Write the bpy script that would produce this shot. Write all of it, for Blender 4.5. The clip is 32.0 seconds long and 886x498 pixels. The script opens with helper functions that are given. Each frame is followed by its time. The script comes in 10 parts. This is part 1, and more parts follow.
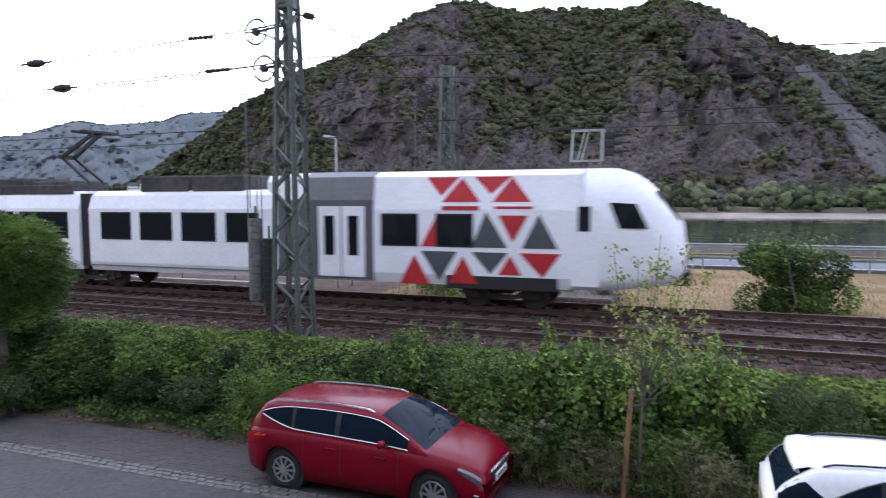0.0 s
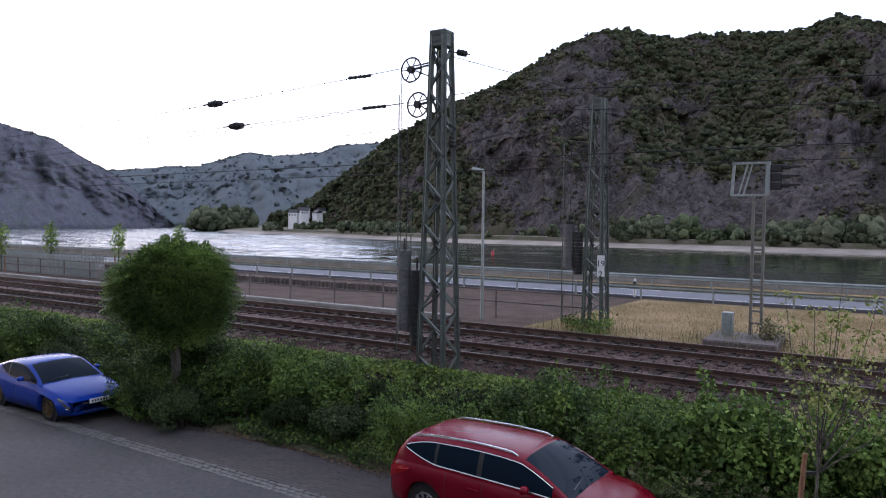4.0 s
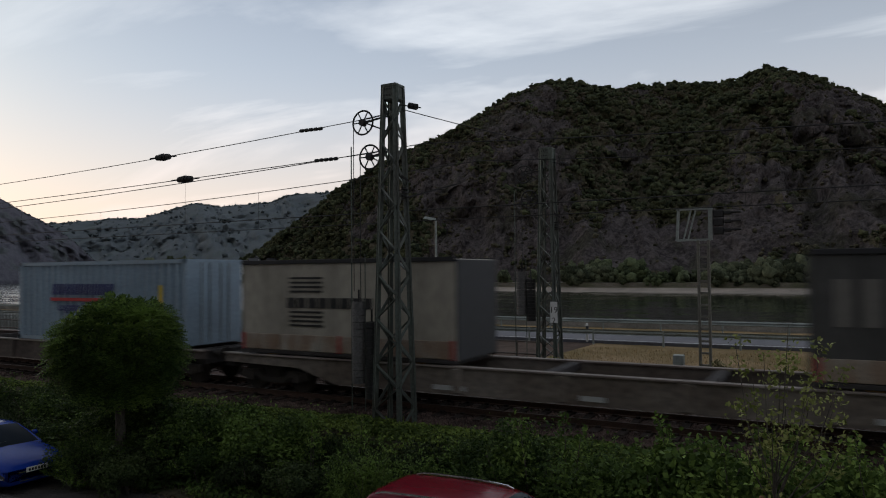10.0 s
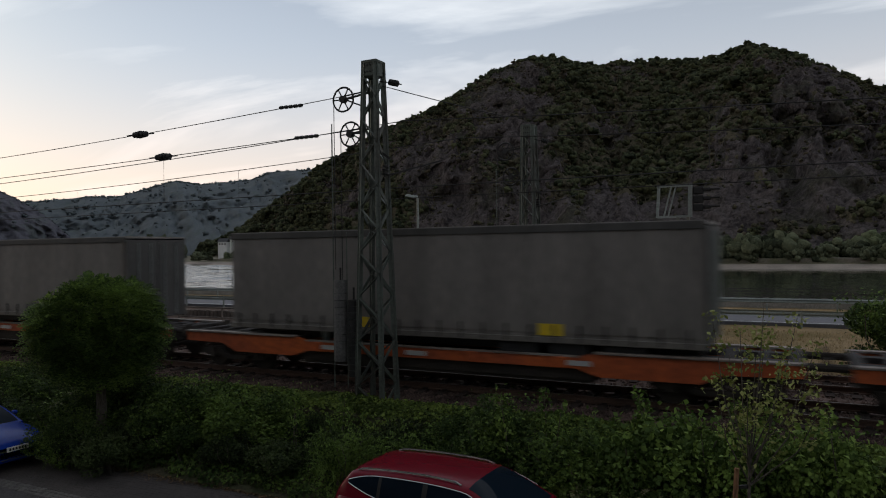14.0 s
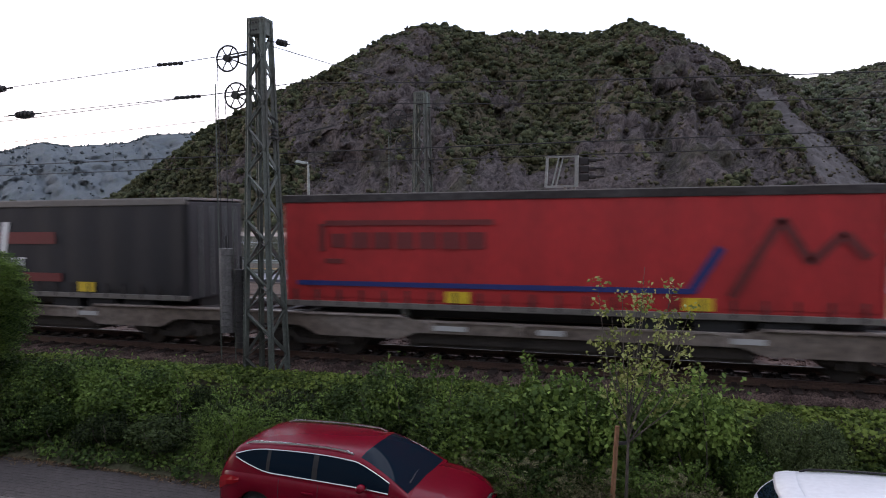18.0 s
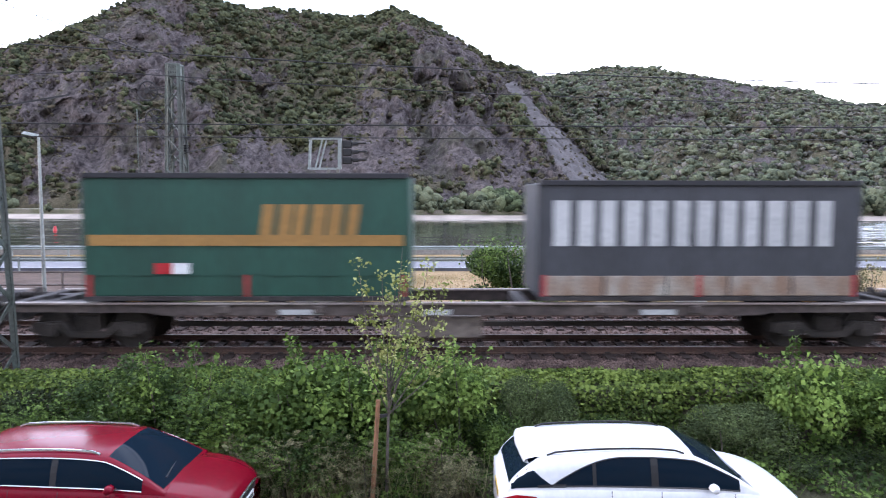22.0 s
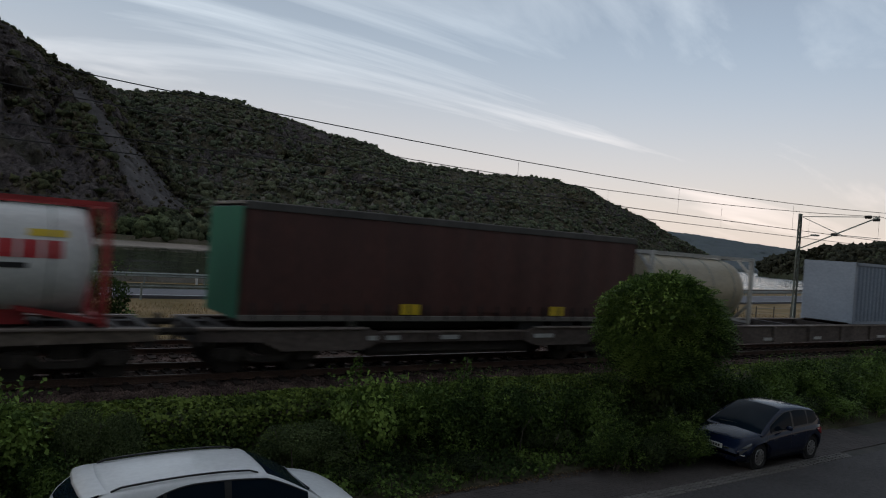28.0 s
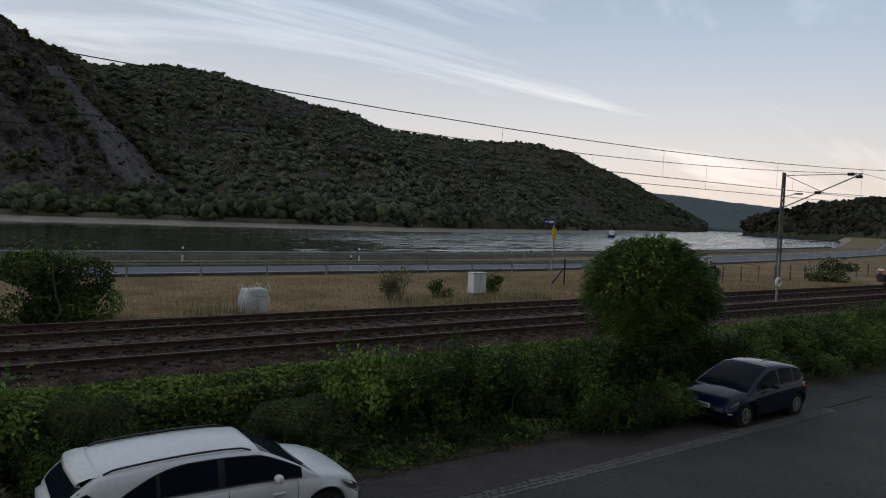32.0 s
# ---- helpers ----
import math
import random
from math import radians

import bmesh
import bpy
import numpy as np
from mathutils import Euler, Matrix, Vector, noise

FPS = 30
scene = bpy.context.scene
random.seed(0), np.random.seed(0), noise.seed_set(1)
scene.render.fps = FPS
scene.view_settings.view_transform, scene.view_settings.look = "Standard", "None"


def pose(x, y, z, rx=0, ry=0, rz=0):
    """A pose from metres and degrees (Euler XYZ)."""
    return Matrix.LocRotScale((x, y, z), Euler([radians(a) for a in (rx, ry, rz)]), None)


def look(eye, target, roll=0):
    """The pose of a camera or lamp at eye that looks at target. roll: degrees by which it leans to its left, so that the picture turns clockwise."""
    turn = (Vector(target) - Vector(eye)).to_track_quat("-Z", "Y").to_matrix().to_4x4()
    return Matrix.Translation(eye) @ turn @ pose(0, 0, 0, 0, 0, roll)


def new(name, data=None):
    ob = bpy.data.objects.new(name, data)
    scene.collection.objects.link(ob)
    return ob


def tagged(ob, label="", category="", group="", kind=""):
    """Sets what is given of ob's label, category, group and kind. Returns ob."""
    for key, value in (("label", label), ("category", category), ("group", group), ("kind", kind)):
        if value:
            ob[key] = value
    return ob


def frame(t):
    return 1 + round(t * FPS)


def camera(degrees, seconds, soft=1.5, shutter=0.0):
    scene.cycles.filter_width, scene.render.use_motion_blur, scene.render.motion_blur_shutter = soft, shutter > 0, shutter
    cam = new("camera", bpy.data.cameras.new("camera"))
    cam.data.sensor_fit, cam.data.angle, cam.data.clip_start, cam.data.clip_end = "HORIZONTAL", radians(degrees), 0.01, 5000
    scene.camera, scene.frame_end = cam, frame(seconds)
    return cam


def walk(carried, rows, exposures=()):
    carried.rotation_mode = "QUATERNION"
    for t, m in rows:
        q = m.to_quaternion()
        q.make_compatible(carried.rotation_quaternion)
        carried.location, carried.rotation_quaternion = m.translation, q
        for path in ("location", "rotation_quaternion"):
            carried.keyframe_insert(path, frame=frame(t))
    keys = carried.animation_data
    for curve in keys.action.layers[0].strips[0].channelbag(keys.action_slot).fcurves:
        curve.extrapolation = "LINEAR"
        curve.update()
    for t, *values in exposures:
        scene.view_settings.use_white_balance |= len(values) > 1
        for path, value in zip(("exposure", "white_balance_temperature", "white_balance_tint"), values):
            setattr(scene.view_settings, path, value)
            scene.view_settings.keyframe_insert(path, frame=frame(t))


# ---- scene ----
cam = camera(64.6, 32.0, soft=1.05, shutter=0.24)

# seconds, eye, target, roll
PATH = [
    (0, (0.197, -0.137, 4.857), (-6.85, 18.52, 3.35), -0.24),
    (0.5, (0.123, -0.010, 4.831), (-9.62, 17.40, 3.42), 2.20),
    (1, (0.026, 0.116, 4.834), (-10.55, 17.02, 3.27), 1.81),
    (1.5, (0.081, 0.024, 4.818), (-10.78, 16.77, 3.59), 2.08),
    (2, (0.066, -0.008, 4.903), (-10.67, 16.82, 3.67), 2.67),
    (2.5, (0.087, 0.054, 4.827), (-10.56, 16.94, 3.64), 2.51),
    (3, (0.097, 0.114, 4.872), (-9.99, 17.22, 2.47), 2.51),
    (3.5, (-0.002, 0.177, 4.854), (-10.18, 17.30, 3.10), 2.43),
    (4, (0.034, 0.008, 4.979), (-10.67, 16.89, 4.29), 0.68),
    (4.5, (0.002, 0.053, 4.947), (-10.45, 17.10, 5.38), -0.29),
    (6.5, (-0.033, -0.022, 5.076), (-10.02, 17.27, 6.18), -0.44),
    (7, (-0.022, -0.039, 5.079), (-9.91, 17.31, 6.22), -0.35),
    (7.5, (-0.033, -0.008, 5.086), (-9.83, 17.41, 5.98), -0.38),
    (8, (-0.071, 0.050, 5.082), (-9.77, 17.52, 5.92), -0.55),
    (8.5, (-0.036, -0.020, 5.065), (-9.66, 17.49, 5.86), -0.62),
    (9, (-0.030, -0.010, 5.063), (-9.62, 17.52, 5.84), -0.52),
    (9.5, (-0.042, 0.016, 5.061), (-9.61, 17.57, 5.72), -0.34),
    (10, (-0.019, -0.025, 5.053), (-9.54, 17.55, 5.72), -0.49),
    (10.5, (-0.017, -0.033, 5.064), (-9.46, 17.58, 5.79), -0.58),
    (11, (-0.023, -0.009, 5.061), (-9.41, 17.64, 5.56), -0.41),
    (11.5, (0.009, -0.057, 5.053), (-9.33, 17.62, 5.47), -0.44),
    (12, (0.007, -0.028, 5.070), (-9.27, 17.69, 5.37), -0.42),
    (12.5, (0.005, -0.027, 5.062), (-9.28, 17.69, 5.22), -0.43),
    (13, (0.007, -0.008, 5.067), (-9.24, 17.73, 5.05), -0.52),
    (13.5, (0.009, -0.020, 5.064), (-9.16, 17.75, 5.04), -0.67),
    (15.5, (0.002, -0.025, 5.065), (-8.84, 17.91, 5.23), -0.60),
    (16, (0.010, -0.005, 5.066), (-8.72, 17.99, 5.17), -0.58),
    (16.5, (-0.069, 0.103, 5.075), (-8.52, 18.22, 4.42), -0.71),
    (17, (-0.083, 0.190, 5.069), (-7.78, 18.62, 4.09), -0.80),
    (17.5, (-0.051, 0.129, 5.042), (-7.02, 18.85, 4.16), -0.68),
    (18, (-0.044, 0.099, 5.049), (-6.32, 19.07, 4.13), -0.49),
    (18.5, (-0.042, 0.098, 5.060), (-5.68, 19.27, 4.18), -0.24),
    (19, (-0.028, 0.073, 5.058), (-5.18, 19.38, 4.13), 0.33),
    (19.5, (-0.021, 0.218, 5.074), (-4.76, 19.61, 3.88), 0.02),
    (20, (-0.006, 0.055, 5.030), (-4.22, 19.58, 3.98), 0.09),
    (20.5, (0.031, -0.024, 5.055), (-3.37, 19.65, 3.89), 0.27),
    (21, (0.010, 0.114, 5.082), (-2.49, 19.91, 3.72), 0.55),
    (21.5, (0.020, -0.006, 5.043), (-1.38, 19.89, 3.61), 0.08),
    (22, (0.042, -0.039, 5.048), (0.28, 19.91, 3.60), 0.10),
    (22.5, (0.055, -0.034, 5.043), (1.53, 19.85, 3.41), 0.15),
    (23, (0.021, -0.109, 5.027), (2.60, 19.65, 3.33), 0.58),
    (23.5, (0.088, 0.025, 5.043), (3.72, 19.59, 3.05), 1.03),
    (24, (0.072, 0.012, 5.027), (4.21, 19.48, 3.06), 1.63),
    (24.5, (0.050, 0.015, 5.027), (4.67, 19.40, 3.34), 1.34),
    (25, (0.006, 0.014, 5.022), (5.87, 19.06, 3.28), 0.50),
    (25.5, (-0.057, -0.035, 5.021), (6.61, 18.75, 3.39), 1.28),
    (26, (-0.108, -0.029, 4.993), (7.64, 18.36, 3.61), 1.73),
    (26.5, (-0.128, -0.060, 5.002), (8.94, 17.74, 4.01), 2.41),
    (28.5, (-0.068, -0.111, 4.891), (11.33, 16.33, 4.97), 4.33),
    (29, (-0.029, -0.095, 4.908), (11.30, 16.39, 5.17), 4.18),
    (29.5, (-0.036, -0.090, 4.917), (11.19, 16.46, 5.04), 3.73),
    (30, (-0.041, -0.111, 4.914), (11.18, 16.44, 5.02), 3.24),
    (30.5, (-0.058, -0.116, 4.923), (11.18, 16.43, 4.99), 3.29),
    (31, (-0.075, -0.118, 4.953), (11.23, 16.38, 4.96), 3.34),
    (31.5, (-0.098, -0.176, 4.934), (11.18, 16.33, 4.45), 2.89),
    (32, (-0.049, -0.057, 4.964), (11.53, 16.22, 3.99), 2.57),
]
# seconds, stops, kelvin, tint
EXPOSURES = [
    (0, 0.4, 6040, 28), (1, 0.05, 6040, 28), (2, -0.3, 6027, 28), (2.7, -0.45, 6040, 28), (3, 0.2, 6040, 28), (3.6, 0.0, 6040, 28),
    (4, -0.28, 6027, 28), (4.5, -1.5, 6400, 18), (6.5, -2.0, 6780, 18), (9, -1.95, 6780, 18), (13, -1.82, 6900, 18), (15.5, -1.82, 6900, 18),
    (16.2, -1.7, 6750, 18), (17, -0.95, 6600, 23), (18, -0.28, 6450, 28), (19, -0.15, 6500, 28), (20, 0.25, 6600, 28), (20.6, 0.05, 6500, 28),
    (21, -0.1, 6040, 28), (21.5, 0.38, 6040, 28), (22, 1.05, 6040, 28), (23, 0.82, 6040, 28), (24, 0.78, 6040, 28), (24.6, 0.35, 6040, 28),
    (25, 0.1, 6040, 28), (25.5, -0.25, 6040, 28), (26, -0.68, 6103, 23), (26.5, -1.35, 6268, 19), (28.5, -2.0, 6480, 15), (31, -2.1, 6480, 15),
    (32, -1.88, 6450, 15),
]
walk(cam, [(t, look(eye, target, roll)) for t, eye, target, roll in PATH], EXPOSURES)

# ---- sky and light ----
SUN_EL, SUN_BEARING = radians(15), radians(-82)
GLOW_BEARING = radians(6)
world = bpy.data.worlds.new("evening_sky")
scene.world = world
world.use_nodes = True


def nodes_of(owner):
    t = owner.node_tree
    t.nodes.clear()
    return t.nodes, t.links


def build_sky():
    n, l = nodes_of(world)
    out = n.new("ShaderNodeOutputWorld")
    bg = n.new("ShaderNodeBackground")
    sky = n.new("ShaderNodeTexSky")
    sky.sky_type = "NISHITA"
    sky.sun_disc = False
    sky.sun_elevation, sky.sun_rotation = SUN_EL, SUN_BEARING
    sky.air_density, sky.dust_density, sky.ozone_density = 1.0, 1.5, 1.5
    geo = n.new("ShaderNodeTexCoord")
    # thin streaks of high cloud, drawn out along the valley
    sep = n.new("ShaderNodeSeparateXYZ")
    l.new(geo.outputs["Generated"], sep.inputs[0])
    up = n.new("ShaderNodeMath"); up.operation = "ADD"; up.inputs[1].default_value = 0.12
    l.new(sep.outputs["Z"], up.inputs[0])
    dx = n.new("ShaderNodeMath"); dx.operation = "DIVIDE"
    dy = n.new("ShaderNodeMath"); dy.operation = "DIVIDE"
    l.new(sep.outputs["X"], dx.inputs[0]); l.new(up.outputs[0], dx.inputs[1])
    l.new(sep.outputs["Y"], dy.inputs[0]); l.new(up.outputs[0], dy.inputs[1])
    com = n.new("ShaderNodeCombineXYZ")
    l.new(dx.outputs[0], com.inputs[0]); l.new(dy.outputs[0], com.inputs[1])
    mp = n.new("ShaderNodeMapping")
    mp.inputs["Rotation"].default_value = (0, 0, radians(5))
    mp.inputs["Scale"].default_value = (0.27, 0.85, 1)
    l.new(com.outputs[0], mp.inputs[0])
    cl = n.new("ShaderNodeTexNoise")
    cl.inputs["Scale"].default_value, cl.inputs["Detail"].default_value, cl.inputs["Roughness"].default_value = 1.3, 9, 0.58
    cl.inputs["Distortion"].default_value = 0.7
    l.new(mp.outputs[0], cl.inputs["Vector"])
    ramp = n.new("ShaderNodeValToRGB")
    ramp.color_ramp.elements[0].position, ramp.color_ramp.elements[1].position = 0.3, 0.7
    l.new(cl.outputs["Fac"], ramp.inputs[0])
    # cloud cover grows towards the horizon
    veil = n.new("ShaderNodeMapRange")
    veil.inputs["From Min"].default_value, veil.inputs["From Max"].default_value = 0.0, 0.55
    veil.inputs["To Min"].default_value, veil.inputs["To Max"].default_value = 0.7, 0.12
    l.new(sep.outputs["Z"], veil.inputs["Value"])
    cover = n.new("ShaderNodeMath"); cover.operation = "MAXIMUM"
    sc = n.new("ShaderNodeMath"); sc.operation = "MULTIPLY"; sc.inputs[1].default_value = 0.95
    l.new(ramp.outputs[0], sc.inputs[0])
    l.new(sc.outputs[0], cover.inputs[0]); l.new(veil.outputs[0], cover.inputs[1])
    mix = n.new("ShaderNodeMixRGB")
    mix.inputs["Color2"].default_value = (16.4, 14.7, 13.2, 1)
    l.new(cover.outputs[0], mix.inputs["Fac"]); l.new(sky.outputs[0], mix.inputs["Color1"])
    # the sun has sunk behind the hills across the river: that half of the sky is the brighter one
    aim = n.new("ShaderNodeVectorMath"); aim.operation = "DOT_PRODUCT"
    aim.inputs[1].default_value = Vector((math.sin(GLOW_BEARING), math.cos(GLOW_BEARING), 0.12)).normalized()
    l.new(geo.outputs["Generated"], aim.inputs[0])
    glow = n.new("ShaderNodeMapRange"); glow.interpolation_type = "SMOOTHSTEP"
    glow.inputs["From Min"].default_value, glow.inputs["From Max"].default_value = -0.75, 0.85
    glow.inputs["To Min"].default_value, glow.inputs["To Max"].default_value = 0.85, 2.2
    l.new(aim.outputs["Value"], glow.inputs["Value"])
    warm = n.new("ShaderNodeMapRange"); warm.interpolation_type = "SMOOTHSTEP"
    warm.inputs["From Min"].default_value, warm.inputs["From Max"].default_value = 0.0, 0.3
    warm.inputs["To Min"].default_value, warm.inputs["To Max"].default_value = 1.0, 0.0
    l.new(sep.outputs["Z"], warm.inputs["Value"])
    tone = n.new("ShaderNodeMixRGB")
    tone.inputs["Color1"].default_value, tone.inputs["Color2"].default_value = (0.78, 0.99, 1.16, 1), (1.04, 1.0, 0.965, 1)
    l.new(warm.outputs[0], tone.inputs["Fac"])
    full = n.new("ShaderNodeVectorMath"); full.operation = "SCALE"
    l.new(tone.outputs[0], full.inputs[0]); l.new(glow.outputs[0], full.inputs["Scale"])
    fin = n.new("ShaderNodeMixRGB"); fin.blend_type = "MULTIPLY"; fin.inputs["Fac"].default_value = 1.0
    l.new(mix.outputs[0], fin.inputs["Color1"]); l.new(full.outputs[0], fin.inputs["Color2"])
    l.new(fin.outputs[0], bg.inputs["Color"])
    bg.inputs["Strength"].default_value = 0.12
    l.new(bg.outputs[0], out.inputs[0])


build_sky()
sun = new("sun", bpy.data.lights.new("sun", "SUN"))
sun.data.energy, sun.data.angle, sun.data.color = 0.9, radians(14), (1.0, 0.92, 0.8)
sun.matrix_world = look((0, 0, 60), (-60 * math.sin(SUN_BEARING) * math.cos(SUN_EL), -60 * math.cos(SUN_BEARING) * math.cos(SUN_EL), 60 - 60 * math.sin(SUN_EL)))


# ---- materials ----
def mat(name, colour, rough=0.6, metal=0.0, vary=0.15, scale=6.0, bump=0.0, bump_scale=40.0, second=None, spec=0.5, random=0.0, coords="Object", coat=0.0, detail=5.0, stretch=None):
    """A surface of one base colour with variation at two scales, fine relief and, if asked, a second colour in patches."""
    m = bpy.data.materials.new(name)
    m.use_nodes = True
    n, l = nodes_of(m)
    out = n.new("ShaderNodeOutputMaterial")
    b = n.new("ShaderNodeBsdfPrincipled")
    l.new(b.outputs[0], out.inputs[0])
    b.inputs["Roughness"].default_value, b.inputs["Metallic"].default_value = rough, metal
    b.inputs["Specular IOR Level"].default_value = spec
    b.inputs["Coat Weight"].default_value = coat
    tc = n.new("ShaderNodeTexCoord")
    src = tc.outputs[coords]
    if stretch:
        mp = n.new("ShaderNodeMapping")
        mp.inputs["Scale"].default_value = stretch
        l.new(src, mp.inputs[0])
        src = mp.outputs[0]
    big = n.new("ShaderNodeTexNoise")
    big.inputs["Scale"].default_value, big.inputs["Detail"].default_value = scale * 0.18, detail
    l.new(src, big.inputs["Vector"])
    small = n.new("ShaderNodeTexNoise")
    small.inputs["Scale"].default_value, small.inputs["Detail"].default_value = scale * 3.0, 4
    l.new(src, small.inputs["Vector"])
    c2 = second or tuple(v * (1 - 1.6 * vary) for v in colour)
    ramp = n.new("ShaderNodeValToRGB")
    ramp.color_ramp.elements[0].position, ramp.color_ramp.elements[1].position = 0.36, 0.64
    ramp.color_ramp.elements[0].color, ramp.color_ramp.elements[1].color = (*c2, 1), (*colour, 1)
    l.new(big.outputs["Fac"], ramp.inputs[0])
    hsv = n.new("ShaderNodeHueSaturation")
    l.new(ramp.outputs[0], hsv.inputs["Color"])
    mr = n.new("ShaderNodeMapRange")
    mr.inputs["From Min"].default_value, mr.inputs["From Max"].default_value = 0.3, 0.7
    mr.inputs["To Min"].default_value, mr.inputs["To Max"].default_value = 1 - vary * 1.3, 1 + vary * 1.3
    l.new(small.outputs["Fac"], mr.inputs["Value"])
    if random:
        info = n.new("ShaderNodeObjectInfo")
        isl = n.new("ShaderNodeNewGeometry")
        ad = n.new("ShaderNodeMath"); ad.operation = "ADD"
        l.new(info.outputs["Random"], ad.inputs[0]); l.new(isl.outputs["Random Per Island"], ad.inputs[1])
        rr = n.new("ShaderNodeMapRange")
        rr.inputs["From Max"].default_value = 2.0
        rr.inputs["To Min"].default_value, rr.inputs["To Max"].default_value = 1 - random, 1 + random
        l.new(ad.outputs[0], rr.inputs["Value"])
        mu = n.new("ShaderNodeMath"); mu.operation = "MULTIPLY"
        l.new(mr.outputs[0], mu.inputs[0]); l.new(rr.outputs[0], mu.inputs[1])
        l.new(mu.outputs[0], hsv.inputs["Value"])
    else:
        l.new(mr.outputs[0], hsv.inputs["Value"])
    l.new(hsv.outputs[0], b.inputs["Base Color"])
    if bump:
        bn = n.new("ShaderNodeTexNoise")
        bn.inputs["Scale"].default_value, bn.inputs["Detail"].default_value = bump_scale, 6
        l.new(src, bn.inputs["Vector"])
        bp = n.new("ShaderNodeBump")
        bp.inputs["Strength"].default_value, bp.inputs["Distance"].default_value = bump, 0.02
        l.new(bn.outputs["Fac"], bp.inputs["Height"])
        l.new(bp.outputs[0], b.inputs["Normal"])
    rv = n.new("ShaderNodeMapRange")
    rv.inputs["To Min"].default_value, rv.inputs["To Max"].default_value = max(0.02, rough - 0.12), min(1, rough + 0.12)
    l.new(big.outputs["Fac"], rv.inputs["Value"])
    l.new(rv.outputs[0], b.inputs["Roughness"])
    return m


def leaf_mat(name, dark, light, spread=0.5, patch=0.9, plant=0.0):
    """Foliage: colour by leaf and by patch, with light passing through."""
    m = bpy.data.materials.new(name)
    m.use_nodes = True
    n, l = nodes_of(m)
    out = n.new("ShaderNodeOutputMaterial")
    b = n.new("ShaderNodeBsdfPrincipled")
    b.inputs["Roughness"].default_value, b.inputs["Specular IOR Level"].default_value = 0.6, 0.12
    tr = n.new("ShaderNodeBsdfTranslucent")
    add = n.new("ShaderNodeMixShader")
    add.inputs[0].default_value = 0.28
    l.new(b.outputs[0], add.inputs[1]); l.new(tr.outputs[0], add.inputs[2]); l.new(add.outputs[0], out.inputs[0])
    geo = n.new("ShaderNodeNewGeometry")
    tc = n.new("ShaderNodeTexCoord")
    big = n.new("ShaderNodeTexNoise")
    big.inputs["Scale"].default_value, big.inputs["Detail"].default_value = patch, 3
    l.new(tc.outputs["Object"], big.inputs["Vector"])
    ad = n.new("ShaderNodeMath"); ad.operation = "MULTIPLY_ADD"; ad.inputs[1].default_value = spread
    l.new(geo.outputs["Random Per Island"], ad.inputs[0])
    sb = n.new("ShaderNodeMath"); sb.operation = "SUBTRACT"; sb.inputs[1].default_value = spread * 0.5
    # patches stand out, and each plant has its own tone
    gain = n.new("ShaderNodeMath"); gain.operation = "MULTIPLY_ADD"; gain.inputs[1].default_value, gain.inputs[2].default_value = 1.7, -0.35
    l.new(big.outputs["Fac"], gain.inputs[0])
    own = n.new("ShaderNodeObjectInfo")
    tone = n.new("ShaderNodeMath"); tone.operation = "MULTIPLY_ADD"; tone.inputs[1].default_value = plant
    l.new(own.outputs["Random"], tone.inputs[0]); l.new(gain.outputs[0], tone.inputs[2])
    mid = n.new("ShaderNodeMath"); mid.operation = "SUBTRACT"; mid.inputs[1].default_value = plant * 0.5
    l.new(tone.outputs[0], mid.inputs[0])
    l.new(mid.outputs[0], sb.inputs[0]); l.new(sb.outputs[0], ad.inputs[2])
    ramp = n.new("ShaderNodeValToRGB")
    ramp.color_ramp.elements[0].position, ramp.color_ramp.elements[1].position = 0.3, 0.75
    ramp.color_ramp.elements[0].color, ramp.color_ramp.elements[1].color = (*dark, 1), (*light, 1)
    l.new(ad.outputs[0], ramp.inputs[0])
    l.new(ramp.outputs[0], b.inputs["Base Color"]); l.new(ramp.outputs[0], tr.inputs["Color"])
    return m


def glass_mat(name, tint, rough=0.03, spec=0.12):
    m = bpy.data.materials.new(name)
    m.use_nodes = True
    n, l = nodes_of(m)
    out = n.new("ShaderNodeOutputMaterial")
    b = n.new("ShaderNodeBsdfPrincipled")
    b.inputs["Base Color"].default_value = (*tint, 1)
    b.inputs["Roughness"].default_value, b.inputs["Specular IOR Level"].default_value = rough, spec
    no = n.new("ShaderNodeTexNoise"); no.inputs["Scale"].default_value = 2.0
    bp = n.new("ShaderNodeBump"); bp.inputs["Strength"].default_value, bp.inputs["Distance"].default_value = 0.03, 0.02
    l.new(no.outputs["Fac"], bp.inputs["Height"]); l.new(bp.outputs[0], b.inputs["Normal"])
    l.new(b.outputs[0], out.inputs[0])
    return m


def glow_mat(name, colour, power):
    m = bpy.data.materials.new(name)
    m.use_nodes = True
    n, l = nodes_of(m)
    out = n.new("ShaderNodeOutputMaterial")
    e = n.new("ShaderNodeEmission")
    e.inputs[0].default_value, e.inputs[1].default_value = (*colour, 1), power
    l.new(e.outputs[0], out.inputs[0])
    return m


ASPHALT = mat("asphalt", (0.06, 0.056, 0.057), 0.9, vary=0.22, scale=3, bump=0.5, bump_scale=90)
ROAD_FAR = mat("far_road_asphalt", (0.125, 0.125, 0.142), 0.85, vary=0.12, scale=2, bump=0.3, bump_scale=40)
PAVER = mat("grey_paver", (0.066, 0.055, 0.052), 0.9, vary=0.2, scale=10, bump=0.5, bump_scale=60, random=0.12)
COBBLE = mat("pale_cobble", (0.135, 0.125, 0.118), 0.9, vary=0.2, scale=10, bump=0.5, bump_scale=60, random=0.25)
JOINT = mat("joint_earth", (0.06, 0.055, 0.048), 0.95, vary=0.3, scale=12)
